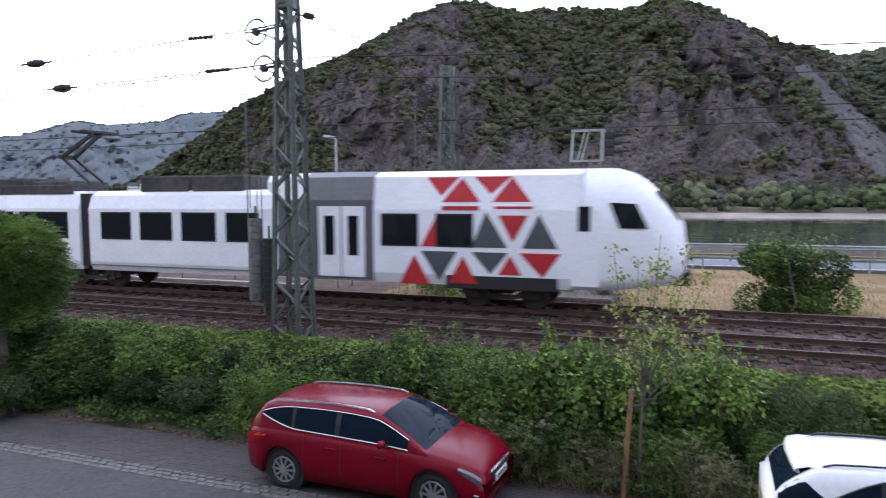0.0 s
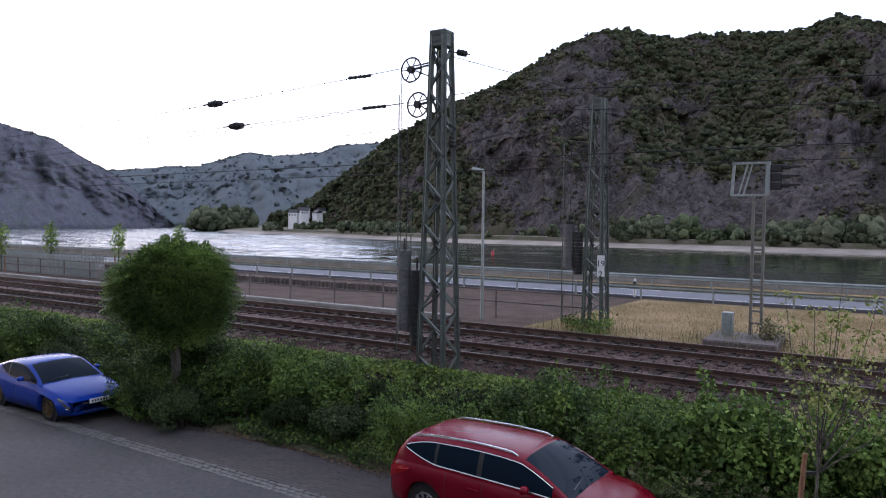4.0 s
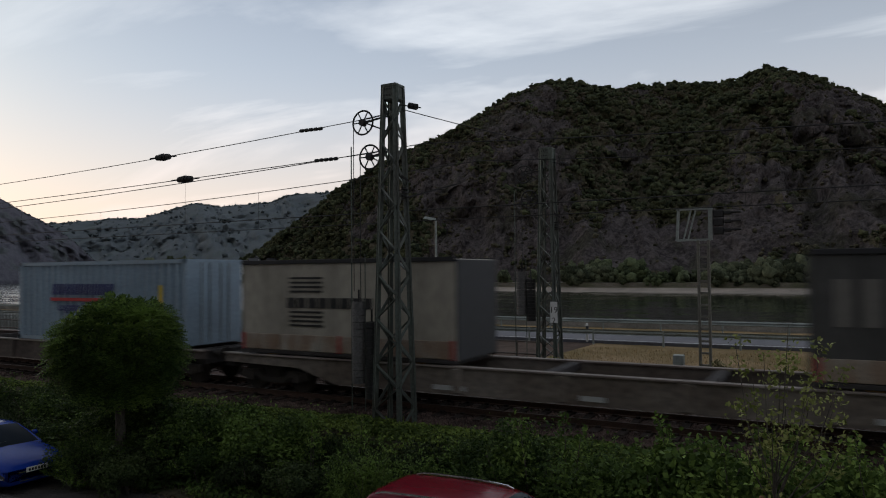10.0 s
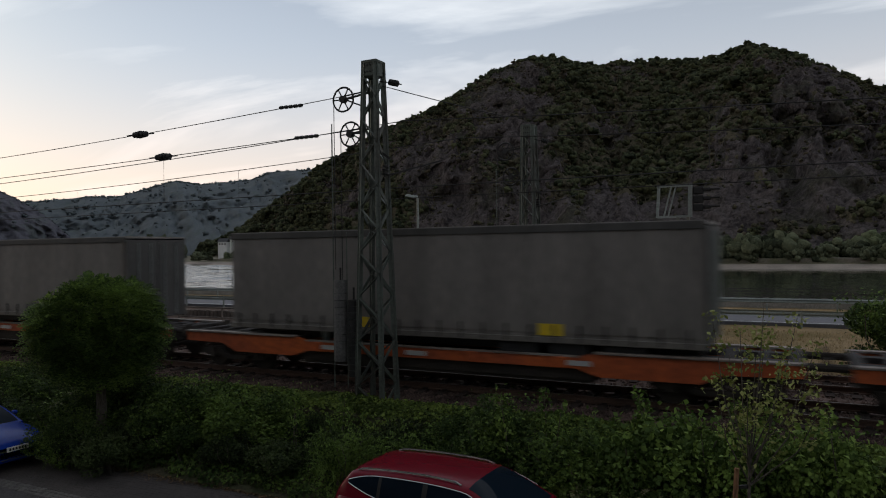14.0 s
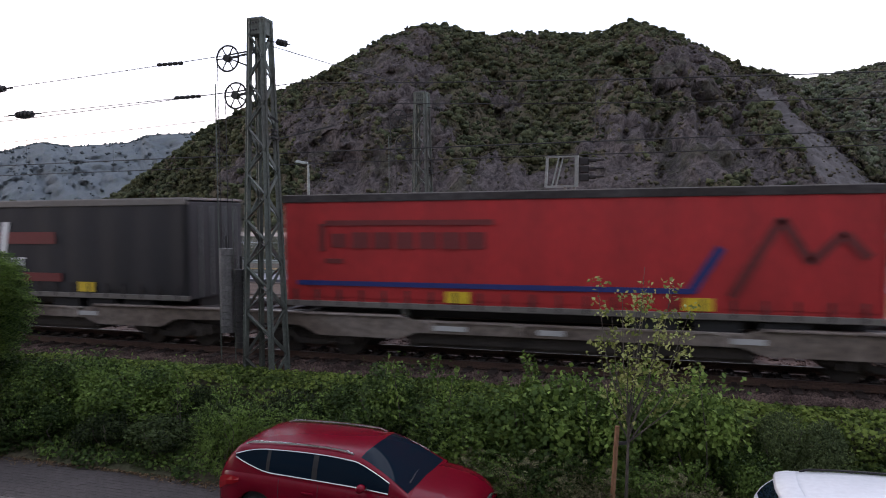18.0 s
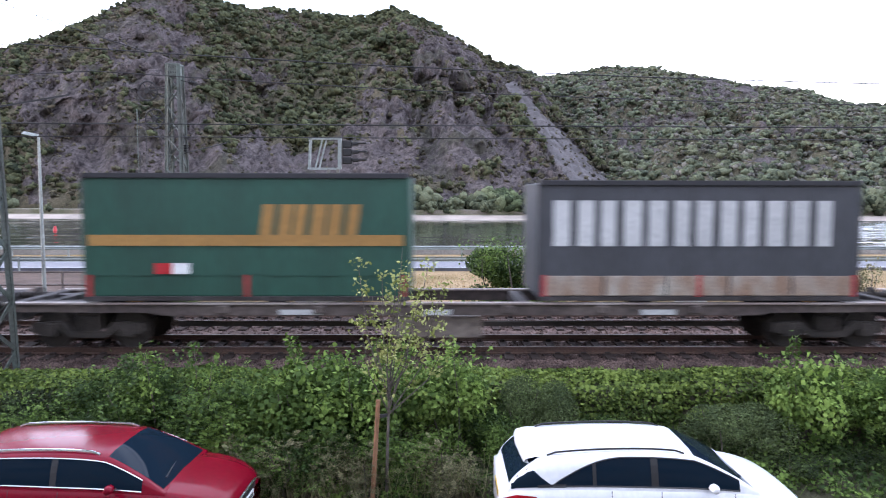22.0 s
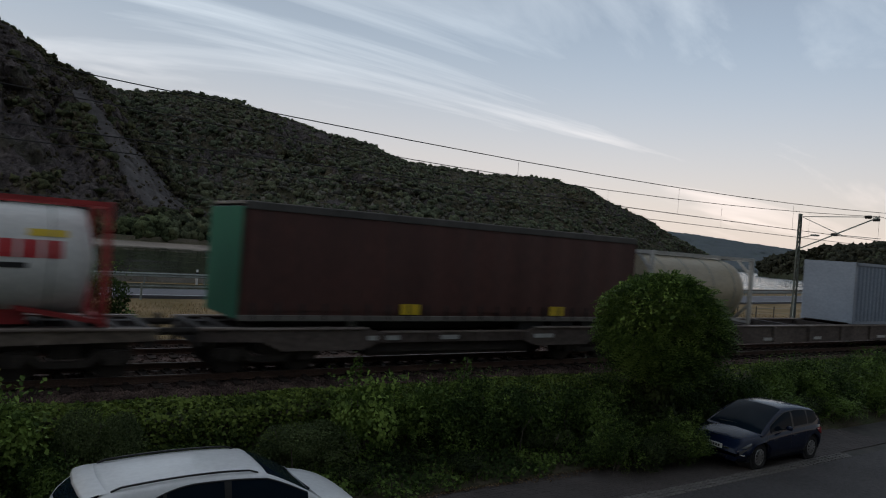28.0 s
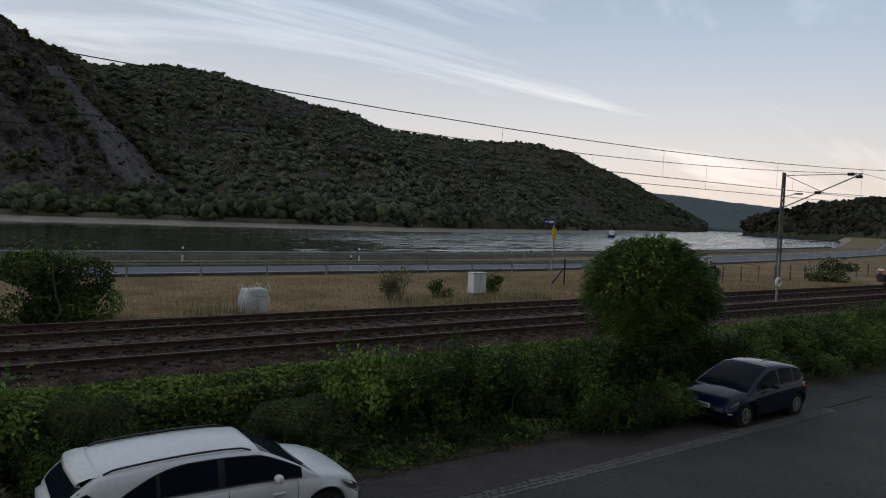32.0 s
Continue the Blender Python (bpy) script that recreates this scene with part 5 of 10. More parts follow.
def street_lamp(x, y, z, h, label):
    root = thing("street_lamp", label, "street lamp", at=pose(x, y, z))
    part("pole", Mesh().tube((0, 0, 0), (0, 0, h), 0.075, 10, 0.045), GALV, root)
    part("head", Mesh().loft([[(-0.02, -0.08, h), (-0.02, 0.08, h), (-0.02, 0.05, h + 0.1), (-0.02, -0.05, h + 0.1)], [(-0.55, -0.13, h + 0.1), (-0.55, 0.13, h + 0.1), (-0.5, 0.06, h + 0.2), (-0.5, -0.06, h + 0.2)]]), GALV, root)


street_lamp(-14.4, 25.9, 0.95, 6.3, "tall grey steel street lamp beside the river road")


def railing():
    root = thing("railing", "rusty brown tubular steel railing beside the tracks", "railing")
    rust = mat("rusty_railing", (0.16, 0.13, 0.115), 0.8, vary=0.25, scale=6)
    x = -66.0
    while x <= -9.6:
        part("post", Mesh().tube((x, 26.7, 0.85), (x, 26.7, 2.25), 0.045, 8), rust, root)
        x += 3.05
    for z in (2.22, 1.72):
        part("rail", Mesh().tube((-66, 26.7, z), (-9.9, 26.7, z), 0.035, 8), rust, root)


railing()
kerbwall = Mesh().box(-70, 25.2, 0.4, -15.4, 25.5, 1.17, 0.03)
setting("retaining_kerb", kerbwall, CONCRETE, "pale concrete edge of the railway embankment", "wall")
pier = Mesh()
for i in range(128):
    pier.box(-70 + i * 0.36, 33.4, 0.6, -70 + i * 0.36 + 0.24, 33.7, 1.28 + 0.06 * random.random(), 0.03)
setting("palisade", pier, mat("brown_palisade", (0.13, 0.10, 0.085), 0.9, vary=0.25, scale=4, random=0.3), "row of dark brown palisade stones at the road edge", "wall")


def slat_fence():
    root = thing("slat_fence", "grey upright slat fence beside the underpass stairs", "fence")
    slat = Mesh().box(-0.05, -0.015, 0.9, 0.05, 0.015, 2.5, 0.008).data("slat", [GALV])
    for i in range(110):
        part("slat", slat, None, root, at=pose(-64 + i * 0.17, 28.2, 0))
    for z in (1.1, 2.3):
        part("rail", Mesh().box(-64.1, 28.22, z, -45.2, 28.27, z + 0.08), GALV, root)


slat_fence()
stairs = thing("underpass_parapet", "pale concrete parapet with a brown board front round the underpass stairs", "parapet")
part("wall", Mesh().box(-52.0, 29.2, 0.6, -37.0, 29.5, 2.1, 0.03), CONCRETE, stairs)
part("return_wall", Mesh().box(-45.0, 27.4, 0.6, -44.7, 29.2, 2.0, 0.03), CONCRETE, stairs)
for i in range(4):
    part("board", Mesh().box(-44.6, 27.7, 1.0 + 0.27 * i, -38.2, 27.76, 1.24 + 0.27 * i, 0.01), WOOD_DARK, stairs, "dark brown board")


# ---- trains ----
def paint(name, colour, rough=0.45, vary=0.1, **k):
    return mat(name, colour, rough, vary=vary, scale=3.5, **k)


def curtain(name, colour, vary=0.16):
    """Tarpaulin with dirt streaks that run down it."""
    return mat(name, colour, 0.6, vary=vary, scale=5, stretch=(1.4, 1, 0.22), bump=0.12, bump_scale=6)


TARP_NAVY = curtain("navy_tarpaulin", (0.018, 0.032, 0.16))
TARP_BLUE = curtain("blue_tarpaulin", (0.005, 0.09, 0.255))
TARP_RED = curtain("red_tarpaulin", (0.46, 0.022, 0.022))
TARP_FADED = curtain("faded_red_tarpaulin", (0.40, 0.035, 0.03))
TARP_GREY = curtain("dark_grey_tarpaulin", (0.05, 0.052, 0.058))
TARP_SOOT = curtain("sooty_grey_tarpaulin", (0.072, 0.068, 0.064), 0.22)
TARP_DUST = curtain("dusty_grey_tarpaulin", (0.21, 0.19, 0.175), 0.2)
TARP_BEIGE = curtain("beige_tarpaulin", (0.40, 0.36, 0.30), 0.2)
TARP_GREEN = curtain("dark_green_tarpaulin", (0.016, 0.072, 0.047))
TARP_WHITE = curtain("white_tarpaulin", (0.82, 0.82, 0.81), 0.08)
TARP_BLACK = curtain("black_tarpaulin", (0.018, 0.017, 0.02))
TARP_ORANGE = curtain("ochre_tarpaulin", (0.36, 0.155, 0.018), 0.3)
TARP_YELLOW = curtain("yellow_tarpaulin", (0.66, 0.47, 0.012), 0.14)
TARP_BROWN = curtain("brown_tarpaulin", (0.085, 0.03, 0.024), 0.2)
P_WHITE, P_LIGHT, P_GREY = paint("mark_white", (0.8, 0.8, 0.79)), paint("mark_pale_grey", (0.5, 0.5, 0.49)), paint("mark_dull_grey", (0.16, 0.145, 0.13))
P_YELLOW, P_RED, P_BLUE, P_NAVY = paint("mark_yellow", (0.72, 0.50, 0.02)), paint("mark_red", (0.5, 0.02, 0.025)), paint("mark_blue", (0.012, 0.06, 0.30)), paint("mark_navy", (0.015, 0.03, 0.16))
P_GREEN, P_BLACK, P_OCHRE, P_PINK = paint("mark_green", (0.02, 0.14, 0.085)), paint("mark_black", (0.016, 0.016, 0.018)), paint("mark_ochre", (0.36, 0.19, 0.05)), paint("mark_pink", (0.62, 0.06, 0.13))
P_SKY, P_BROWN, P_DKRED = paint("mark_light_blue", (0.03, 0.22, 0.5)), paint("mark_brown", (0.07, 0.03, 0.028)), paint("mark_dull_red", (0.16, 0.02, 0.02))
P_OCHRE2 = paint("mark_orange", (0.60, 0.25, 0.012))
SILL = mat("dirty_wagon_grey", (0.13, 0.102, 0.088), 0.8, vary=0.3, scale=3, second=(0.068, 0.05, 0.044), bump=0.3)
SILL_PALE = mat("pale_wagon_grey", (0.23, 0.195, 0.168), 0.8, vary=0.3, scale=3, second=(0.13, 0.10, 0.08), bump=0.3)
SILL_EDGE = mat("pale_sill_edge", (0.3, 0.26, 0.235), 0.7, vary=0.25, scale=3, second=(0.17, 0.13, 0.11))
SILL_DARK = mat("slate_wagon_paint", (0.066, 0.06, 0.06), 0.9, vary=0.3, scale=3, second=(0.04, 0.034, 0.032), bump=0.2, spec=0.2)
SILL_ORANGE = mat("orange_wagon_paint", (0.55, 0.11, 0.02), 0.7, vary=0.25, scale=3, second=(0.36, 0.07, 0.02))
STEEL_TANK = mat("brushed_tank_steel", (0.46, 0.465, 0.475), 0.34, metal=0.85, vary=0.14, scale=2, stretch=(3, 0.3, 0.3))
TANK_WHITE = mat("white_tank_cladding", (0.66, 0.66, 0.64), 0.4, vary=0.08, scale=3)
TANK_GREY = mat("pale_end_cladding", (0.46, 0.45, 0.42), 0.5, vary=0.12, scale=3)
FRAME_RED = mat("red_frame_paint", (0.42, 0.035, 0.035), 0.6, vary=0.2, scale=5)
FRAME_WHITE = mat("off_white_frame_paint", (0.52, 0.51, 0.48), 0.6, vary=0.2, scale=5)
SKIRT = mat("pale_side_boards", (0.36, 0.32, 0.27), 0.7, vary=0.28, scale=5, second=(0.24, 0.15, 0.10), stretch=(2.5, 1, 1))
BOGIE = mat("brake_dust_steel", (0.045, 0.036, 0.030), 0.85, vary=0.3, scale=6)
WINDOW = glass_mat("dark_window_glass", (0.012, 0.014, 0.017))
RUNNING = []


def flat_mark(name, parent, x0, z0, x1, z1, y, material, shear=0.0):
    """A thin plain shape on a side wall."""
    d = (z1 - z0) * shear
    m = Mesh().add([(x0, y, z0), (x1, y, z0), (x1 + d, y, z1), (x0 + d, y, z1), (x0, y + 0.012, z0), (x1, y + 0.012, z0), (x1 + d, y + 0.012, z1), (x0 + d, y + 0.012, z1)],
                   [(0, 1, 2, 3), (7, 6, 5, 4), (0, 4, 5, 1), (2, 6, 7, 3), (1, 5, 6, 2), (0, 3, 7, 4)])
    return part(name, m, material, parent)


def blocks(parent, x0, x1, z0, z1, n, y, material, gap=0.2, shear=0.0):
    """A name as a row of plain upright bars, two to each sign where it is large."""
    w = (x1 - x0) / n
    for i in range(n):
        a, b = x0 + w * i, x0 + w * (i + 1 - gap)
        if z1 - z0 < 0.4:
            flat_mark("name_bar", parent, a, z0, b, z1, y, material, shear)
        else:
            k = (0.4, 0.36, 0.43)[i % 3]
            flat_mark("name_bar", parent, a, z0, a + (b - a) * k, z1, y, material, shear)
            flat_mark("name_bar", parent, a + (b - a) * (k + 0.2), z0, b, z1, y, material, shear)


def wheelset_mesh():
    m = Mesh()
    for s in (-0.75, 0.75):
        m.tube((0, s - 0.07, 0.46), (0, s + 0.07, 0.46), 0.46, 20)
        m.tube((0, s + 0.07 * (1 if s < 0 else -1), 0.46), (0, s + 0.1 * (1 if s < 0 else -1), 0.46), 0.49, 20)
    m.tube((0, -0.95, 0.46), (0, 0.95, 0.46), 0.07, 8)
    return m.data("wheelset", [BOGIE])


WHEELSET = wheelset_mesh()


def bogie_mesh():
    m = Mesh()
    for s in (-1.0, 1.0):
        m.prism([(-1.35, 0.42), (-1.3, 0.62), (-0.6, 0.66), (-0.35, 0.42), (0.35, 0.42), (0.6, 0.66), (1.3, 0.62), (1.35, 0.42), (1.1, 0.36), (0.75, 0.5), (0.4, 0.28), (-0.4, 0.28), (-0.75, 0.5), (-1.1, 0.36)], s - 0.06, s + 0.06)
        for x in (-0.9, 0.9):
            m.box(x - 0.16, s - 0.12, 0.3, x + 0.16, s + 0.12, 0.62, 0.03)
        for x in (-0.18, 0.0, 0.18):
            m.tube((x, s * 1.04, 0.42), (x, s * 1.04, 0.78), 0.06, 8)
    m.box(-0.3, -1.0, 0.45, 0.3, 1.0, 0.85, 0.04)
    return m.data("bogie_frame", [BOGIE])


BOGIE_FRAME = bogie_mesh()


def bogie(parent, x):
    b = part("bogie", BOGIE_FRAME, None, parent, at=pose(x, 0, RAIL_Z))
    for dx in (-0.9, 0.9):
        part("wheelset", WHEELSET, None, b, at=pose(dx, 0, 0))


def wagon(length, style, material, u, label, plates=None):
    """A flat or pocket wagon, its middle at u when the clip starts. Poses are in the wagon's space, x along the train."""
    root = thing("pocket_wagon" if style == "pocket" else "container_wagon", label, "railway wagon", group="freight wagons")
    h = length / 2 - 0.45
    for s in (-1, 1):
        m = Mesh()
        if style == "pocket":
            out = [(-h, 2.6), (-h + 4.3, 2.6), (-h + 4.7, 2.5), (h - 4.7, 2.5), (h - 4.3, 2.6), (h, 2.6), (h, 2.32), (h - 1.5, 2.29), (h - 2.0, 2.06), (h - 4.2, 2.06), (h - 4.7, 2.23), (-h + 4.7, 2.23), (-h + 4.2, 2.06), (-h + 2.0, 2.06), (-h + 1.5, 2.29), (-h, 2.32)]
        elif style == "slim":
            out = [(-h, 2.64), (h, 2.64), (h, 2.42), (h - 3.2, 2.4), (h - 3.6, 2.34), (-h + 3.6, 2.34), (-h + 3.2, 2.4), (-h, 2.42)]
        else:
            out = [(-h, 2.64), (h, 2.64), (h, 2.36), (h - 2.9, 2.3), (h - 4.2, 1.92), (-h + 4.2, 1.92), (-h + 2.9, 2.3), (-h, 2.36)]
        m.prism(out, s * 1.22 - 0.06, s * 1.22 + 0.06)
        sill = part("side_sill", m, material, root)
        for xa, xb in ([(-h, h)] if style != "pocket" else [(-h, -h + 4.3), (h - 4.3, h)]):
            part("edge_rail", Mesh().box(xa, s * 1.22 - 0.12, 2.59, xb, s * 1.22 + 0.12, 2.64, 0.01), SILL_EDGE, sill, "pale upper edge")
        if style == "pocket":
            part("top_flange", Mesh().box(-h + 4.7, s * 1.22 - 0.1, 2.495, h - 4.7, s * 1.22 + 0.1, 2.53), SILL_EDGE, sill, "pale upper edge")
            # brown lower plate, in a dark colour that stands in for its shade
            part("lower_plate", Mesh().box(-h + 4.4, s * 1.1 - 0.03, 1.95, h - 4.4, s * 1.1 + 0.03, 2.24), BOGIE, sill)
        for i, q in enumerate((0.3, 0.46, 0.7)):
            x = -h + 2 * h * q
            lift = 0.34 if style == "slim" else (0.28 if style == "pocket" else 0.0)
            flat_mark("data_panel", sill, x, 2.02 + lift, x + (0.95, 0.6, 0.8)[i], 2.14 + lift, s * 1.295 - (0.012 if s < 0 else 0), P_LIGHT)
        n = 4 if style == "pocket" else 6
        for i in range(n):
            x = -h + 3.9 + (2 * h - 7.8) * (i + 0.5) / n
            top, low = (2.5, 2.2) if style == "pocket" else (2.58, 2.36 if style == "slim" else 1.92)
            part("stiffener", Mesh().box(x - 0.12, s * 1.32 - 0.06, low + 0.04, x + 0.12, s * 1.32 + 0.05, top, 0.02), material, sill)
        if plates:
            for i in range(4):
                x = -h + 4.3 + (2 * h - 8.6) * (i + 0.2) / 3.6
                flat_mark("marker_plate", sill, x, 1.98 + lift * 0.6, x + 0.5, 2.18 + lift * 0.6, s * 1.385 - (0.012 if s < 0 else 0), plates)
    deck = SILL_DARK
    for s in (-1, 1):
        e = s * h
        for q, wide in ((0.75, 0.2), (1.5, 0.3), (2.25, 0.2), (2.65, 0.14)) + (((3.4, 0.2), (4.2, 0.2)) if style == "pocket" else ()):
            x = e - s * q
            part("deck_crossbar", Mesh().box(x - wide / 2, -1.16, 2.48, x + wide / 2, 1.16, 2.6), deck, root)
        for y in (-0.62, 0.62):
            part("deck_beam", Mesh().box(min(e, e - s * 2.7), y - 0.16, 2.46, max(e, e - s * 2.7), y + 0.16, 2.585), deck, root)
        part("headstock", Mesh().box(min(e, e - s * 0.25), -1.2, 2.2, max(e, e - s * 0.25), 1.2, 2.62, 0.02), deck, root)
    if style == "pocket":
        part("pocket_floor", Mesh().box(-h + 4.4, -1.06, 1.86, h - 4.4, 1.06, 1.94), BOGIE, root)
    else:
        if style == "slim":
            part("equipment_box", Mesh().box(-1.6, -1.18, 1.78, 0.5, -0.5, 2.3, 0.04), SILL_PALE, root, "grey brake equipment box")
            part("brake_rod", Mesh().box(-h + 3.6, -0.5, 1.95, h - 3.6, -0.4, 2.05), BOGIE, root)
        part("centre_sill", Mesh().box(-h, -0.2, 2.2, h, 0.2, 2.44), deck, root)
        for i in range(6):
            x = -h + 3 + (2 * h - 6) * i / 5
            part("crossbeam", Mesh().box(x - 0.14, -1.16, 2.4, x + 0.14, 1.16, 2.6), deck, root)
    for e in (-1, 1):
        bogie(root, e * (h - 1.75))
        for s in (-0.875, 0.875):
            b = Mesh().tube((e * h, s, 2.52), (e * (h + 0.42), s, 2.52), 0.085, 10)
            b.disc((e * (h + 0.43), s, 2.52), (1, 0, 0), 0.22, 16, 0.05)
            part("buffer", b, BOGIE, root)
    RUNNING.append((root, u))
    return root


def trailer(u, label, skin, roofline=None, front=None, z0=2.74, z1=5.62, length=13.62, skirts=True):
    """A curtain-sided semi-trailer in its pocket; the rear doors lead."""
    root = thing("semi_trailer", label, "trailer", group="semi-trailers on the train")
    h, w = length / 2, 1.27
    body = Mesh().box(-h, -w + 0.03, z0 + 0.1, h, w - 0.03, z1 - 0.16, 0.03)
    bd = part("body", body, skin, root)
    # the curtain hangs in shallow folds between its posts
    for s in (-1, 1):
        rows = []
        n = 66
        for i in range(n + 1):
            x = -h + 0.12 + (length - 0.24) * i / n
            f = 0.012 * math.sin(i * 2 * math.pi / 6 + 1) + 0.008 * noise2(i, s, 0.9)
            rows.append([(x, s * (w - 0.005 + f), z0 + 0.3), (x, s * (w + 0.012 + f * 1.6), (z0 + z1) / 2), (x, s * (w - 0.005 + f), z1 - 0.16)])
        part("curtain", Mesh().loft(rows, closed=False), skin, root, smooth=True)
        part("top_rail", Mesh().box(-h, s * w - 0.035, z1 - 0.18, h, s * w + 0.035, z1, 0.012), roofline or SILL_DARK, root)
        part("bottom_rail", Mesh().box(-h, s * w - 0.03, z0 + 0.06, h, s * w + 0.045, z0 + 0.2, 0.012), P_GREY if skirts else SILL_DARK, root)
        if skirts:
            for i in range(22):
                x = -h + 0.35 + i * (length - 0.7) / 21
                part("strap", Mesh().box(x - 0.028, s * (w + 0.028) - 0.012, z0 + 0.1, x + 0.028, s * (w + 0.028) + 0.012, z0 + 0.5), SILL_DARK, bd)
        flat_mark("reflector_plate", bd, -2.4, z0 + 0.24, -1.8, z0 + 0.52, s * (w + 0.035), P_YELLOW)
        flat_mark("reflector_plate", bd, 3.0, z0 + 0.24, 3.6, z0 + 0.52, s * (w + 0.035), P_YELLOW)
    part("roof", Mesh().box(-h + 0.02, -w + 0.04, z1 - 0.05, h - 0.02, w - 0.04, z1 + 0.02, 0.01), TARP_DUST, root)
    for s in (-1, 1):
        door = Mesh().box(h, min(0.02 * s, s * (w - 0.03)), z0 + 0.1, h + 0.045, max(0.02 * s, s * (w - 0.03)), z1 - 0.1, 0.01)
        d = part("rear_door", door, front or skin, root)
        for q in (0.3, 0.8):
            part("lock_rod", Mesh().tube((h + 0.07, s * q, z0 + 0.15), (h + 0.07, s * q, z1 - 0.2), 0.018, 6), GALV, d)
    part("underframe", Mesh().box(-h + 0.8, -0.55, z0 - 0.22, h - 0.2, 0.55, z0 + 0.08), DARKSTEEL, root)
    for x in (h - 4.4, h - 3.1, h - 1.8):
        for s in (-1, 1):
            wl = Mesh().tube((x, s * 0.82, z0 - 0.1), (x, s * 1.18, z0 - 0.1), 0.48, 18)
            part("wheel", wl, RUBBER, root)
    for s in (-1, 1):
        part("landing_leg", Mesh().box(-h + 3.1, s * 0.8 - 0.08, z0 - 0.55, -h + 3.3, s * 0.8 + 0.08, z0 + 0.1), GALV, root)
    RUNNING.append((root, u))
    return root, bd, -(w + 0.048)


def corrugated(root, length, z0, z1, w, material, pitch=0.37, depth=0.1):
    h = length / 2
    for s in (-1, 1):
        rows = []
        x = -h + 0.16
        k = 0
        while x < h - 0.16:
            d = (0, 0, 1, 1)[k % 4]
            rows.append((x, d))
            x += pitch * (0.28 if k % 2 == 0 else 0.22)
            k += 1
        m = Mesh().loft([[(x, s * (w - 0.012 - depth * d), z0 + 0.12), (x, s * (w - 0.012 - depth * d), z1 - 0.12)] for x, d in rows], closed=False)
        part("side_wall", m, material, root, "corrugated steel side")
    for z in (z0, z1 - 0.13):
        part("side_rail", Mesh().box(-h, -w - 0.006, z, h, -w + 0.06, z + 0.13), material, root)
        part("side_rail", Mesh().box(-h, w - 0.06, z, h, w + 0.006, z + 0.13), material, root)
    for e in (-1, 1):
        for s in (-1, 1):
            part("corner_post", Mesh().box(e * h - (0.17 if e > 0 else 0), s * w - (0.17 if s > 0 else 0.006), z0, e * h + (0.17 if e < 0 else 0), s * w + (0.17 if s < 0 else 0.006), z1 + 0.005, 0.01), material, root)
        part("end_wall", Mesh().box(e * (h - 0.03) - 0.02, -w + 0.1, z0 + 0.05, e * (h - 0.03) + 0.02, w - 0.1, z1 - 0.03), material, root)
    for q in (-0.62, -0.25, 0.25, 0.62):
        part("door_rod", Mesh().tube((h + 0.02, q * w * 0.8, z0 + 0.1), (h + 0.02, q * w * 0.8, z1 - 0.1), 0.02, 6), GALV, root)
    part("roof", Mesh().box(-h + 0.05, -w + 0.05, z1 - 0.03, h - 0.05, w - 0.05, z1), material, root)
    part("floor", Mesh().box(-h + 0.05, -w + 0.05, z0 + 0.02, h - 0.05, w - 0.05, z0 + 0.14), DARKSTEEL, root)


def container(u, length, label, material, z0=2.66, z1=5.56):
    root = thing("freight_container", label, "container", group="containers on the train")
    corrugated(root, length, z0, z1, 1.22, material)
    RUNNING.append((root, u))
    return root, root, -1.245


def swap_body(u, label, skin, end, length=7.45, z0=2.66, z1=5.42, skirt=True):
    """A short tarpaulin swap body with drop-side boards."""
    root = thing("swap_body", label, "swap body", group="swap bodies on the train")
    h, w = length / 2, 1.25
    z1 += 0.05 if skirt else 0.2
    bd = part("body", Mesh().box(-h, -w + 0.02, z0 + 0.08, h, w - 0.02, z1 - 0.06, 0.06), skin, root)
    for s in (-1, 1):
        rows = [[(-h + 0.1 + (length - 0.2) * i / 40, s * (w + 0.012 * math.sin(i * 1.1)), z) for z in (z0 + 0.6, (z0 + z1) / 2, z1 - 0.3)] for i in range(41)]
        part("curtain", Mesh().loft(rows, closed=False), skin, root, smooth=True)
        if skirt:
            n = 5
            for i in range(n):
                a, b = -h + 0.08 + (length - 0.16) * i / n, -h + 0.08 + (length - 0.16) * (i + 0.96) / n
                part("drop_side", Mesh().box(a, s * w - 0.02, z0 + 0.14, b, s * w + 0.03, z0 + 0.6, 0.01), SKIRT, root, "weathered side board")
        for i in range(3):
            x = -h + 0.12 + (length - 0.24) * i / 2
            part("corner_stake", Mesh().box(x - 0.05, s * w - 0.03, z0 + 0.05, x + 0.05, s * w + 0.02, z0 + 0.62), FRAME_RED, root)
    for e in (-1, 1):
        part("end_panel", Mesh().box(e * h - 0.03, -w + 0.04, z0 + 0.1, e * h + 0.03, w - 0.04, z1 - 0.08, 0.01), end, root)
        part("top_rail", Mesh().box(-h, e * w - 0.04, z1 - 0.13, h, e * w + 0.03, z1 - 0.01, 0.012), TARP_BLACK, root)
        part("foot_rail", Mesh().box(-h, e * w - 0.04, z0 + 0.02, h, e * w + 0.035, z0 + 0.12, 0.01), SILL_DARK, root)
        for x in (-h * 0.7, h * 0.7):
            part("corner_casting", Mesh().box(x - 0.14, e * 1.1 - 0.1, z0 - 0.1, x + 0.14, e * 1.1 + 0.14, z0 + 0.04, 0.02), P_OCHRE, root, "yellow corner casting")
    part("underframe", Mesh().box(-h + 0.1, -1.0, z0 - 0.02, h - 0.1, 1.0, z0 + 0.1), DARKSTEEL, root)
    RUNNING.append((root, u))
    return root, bd, -(w + 0.03)


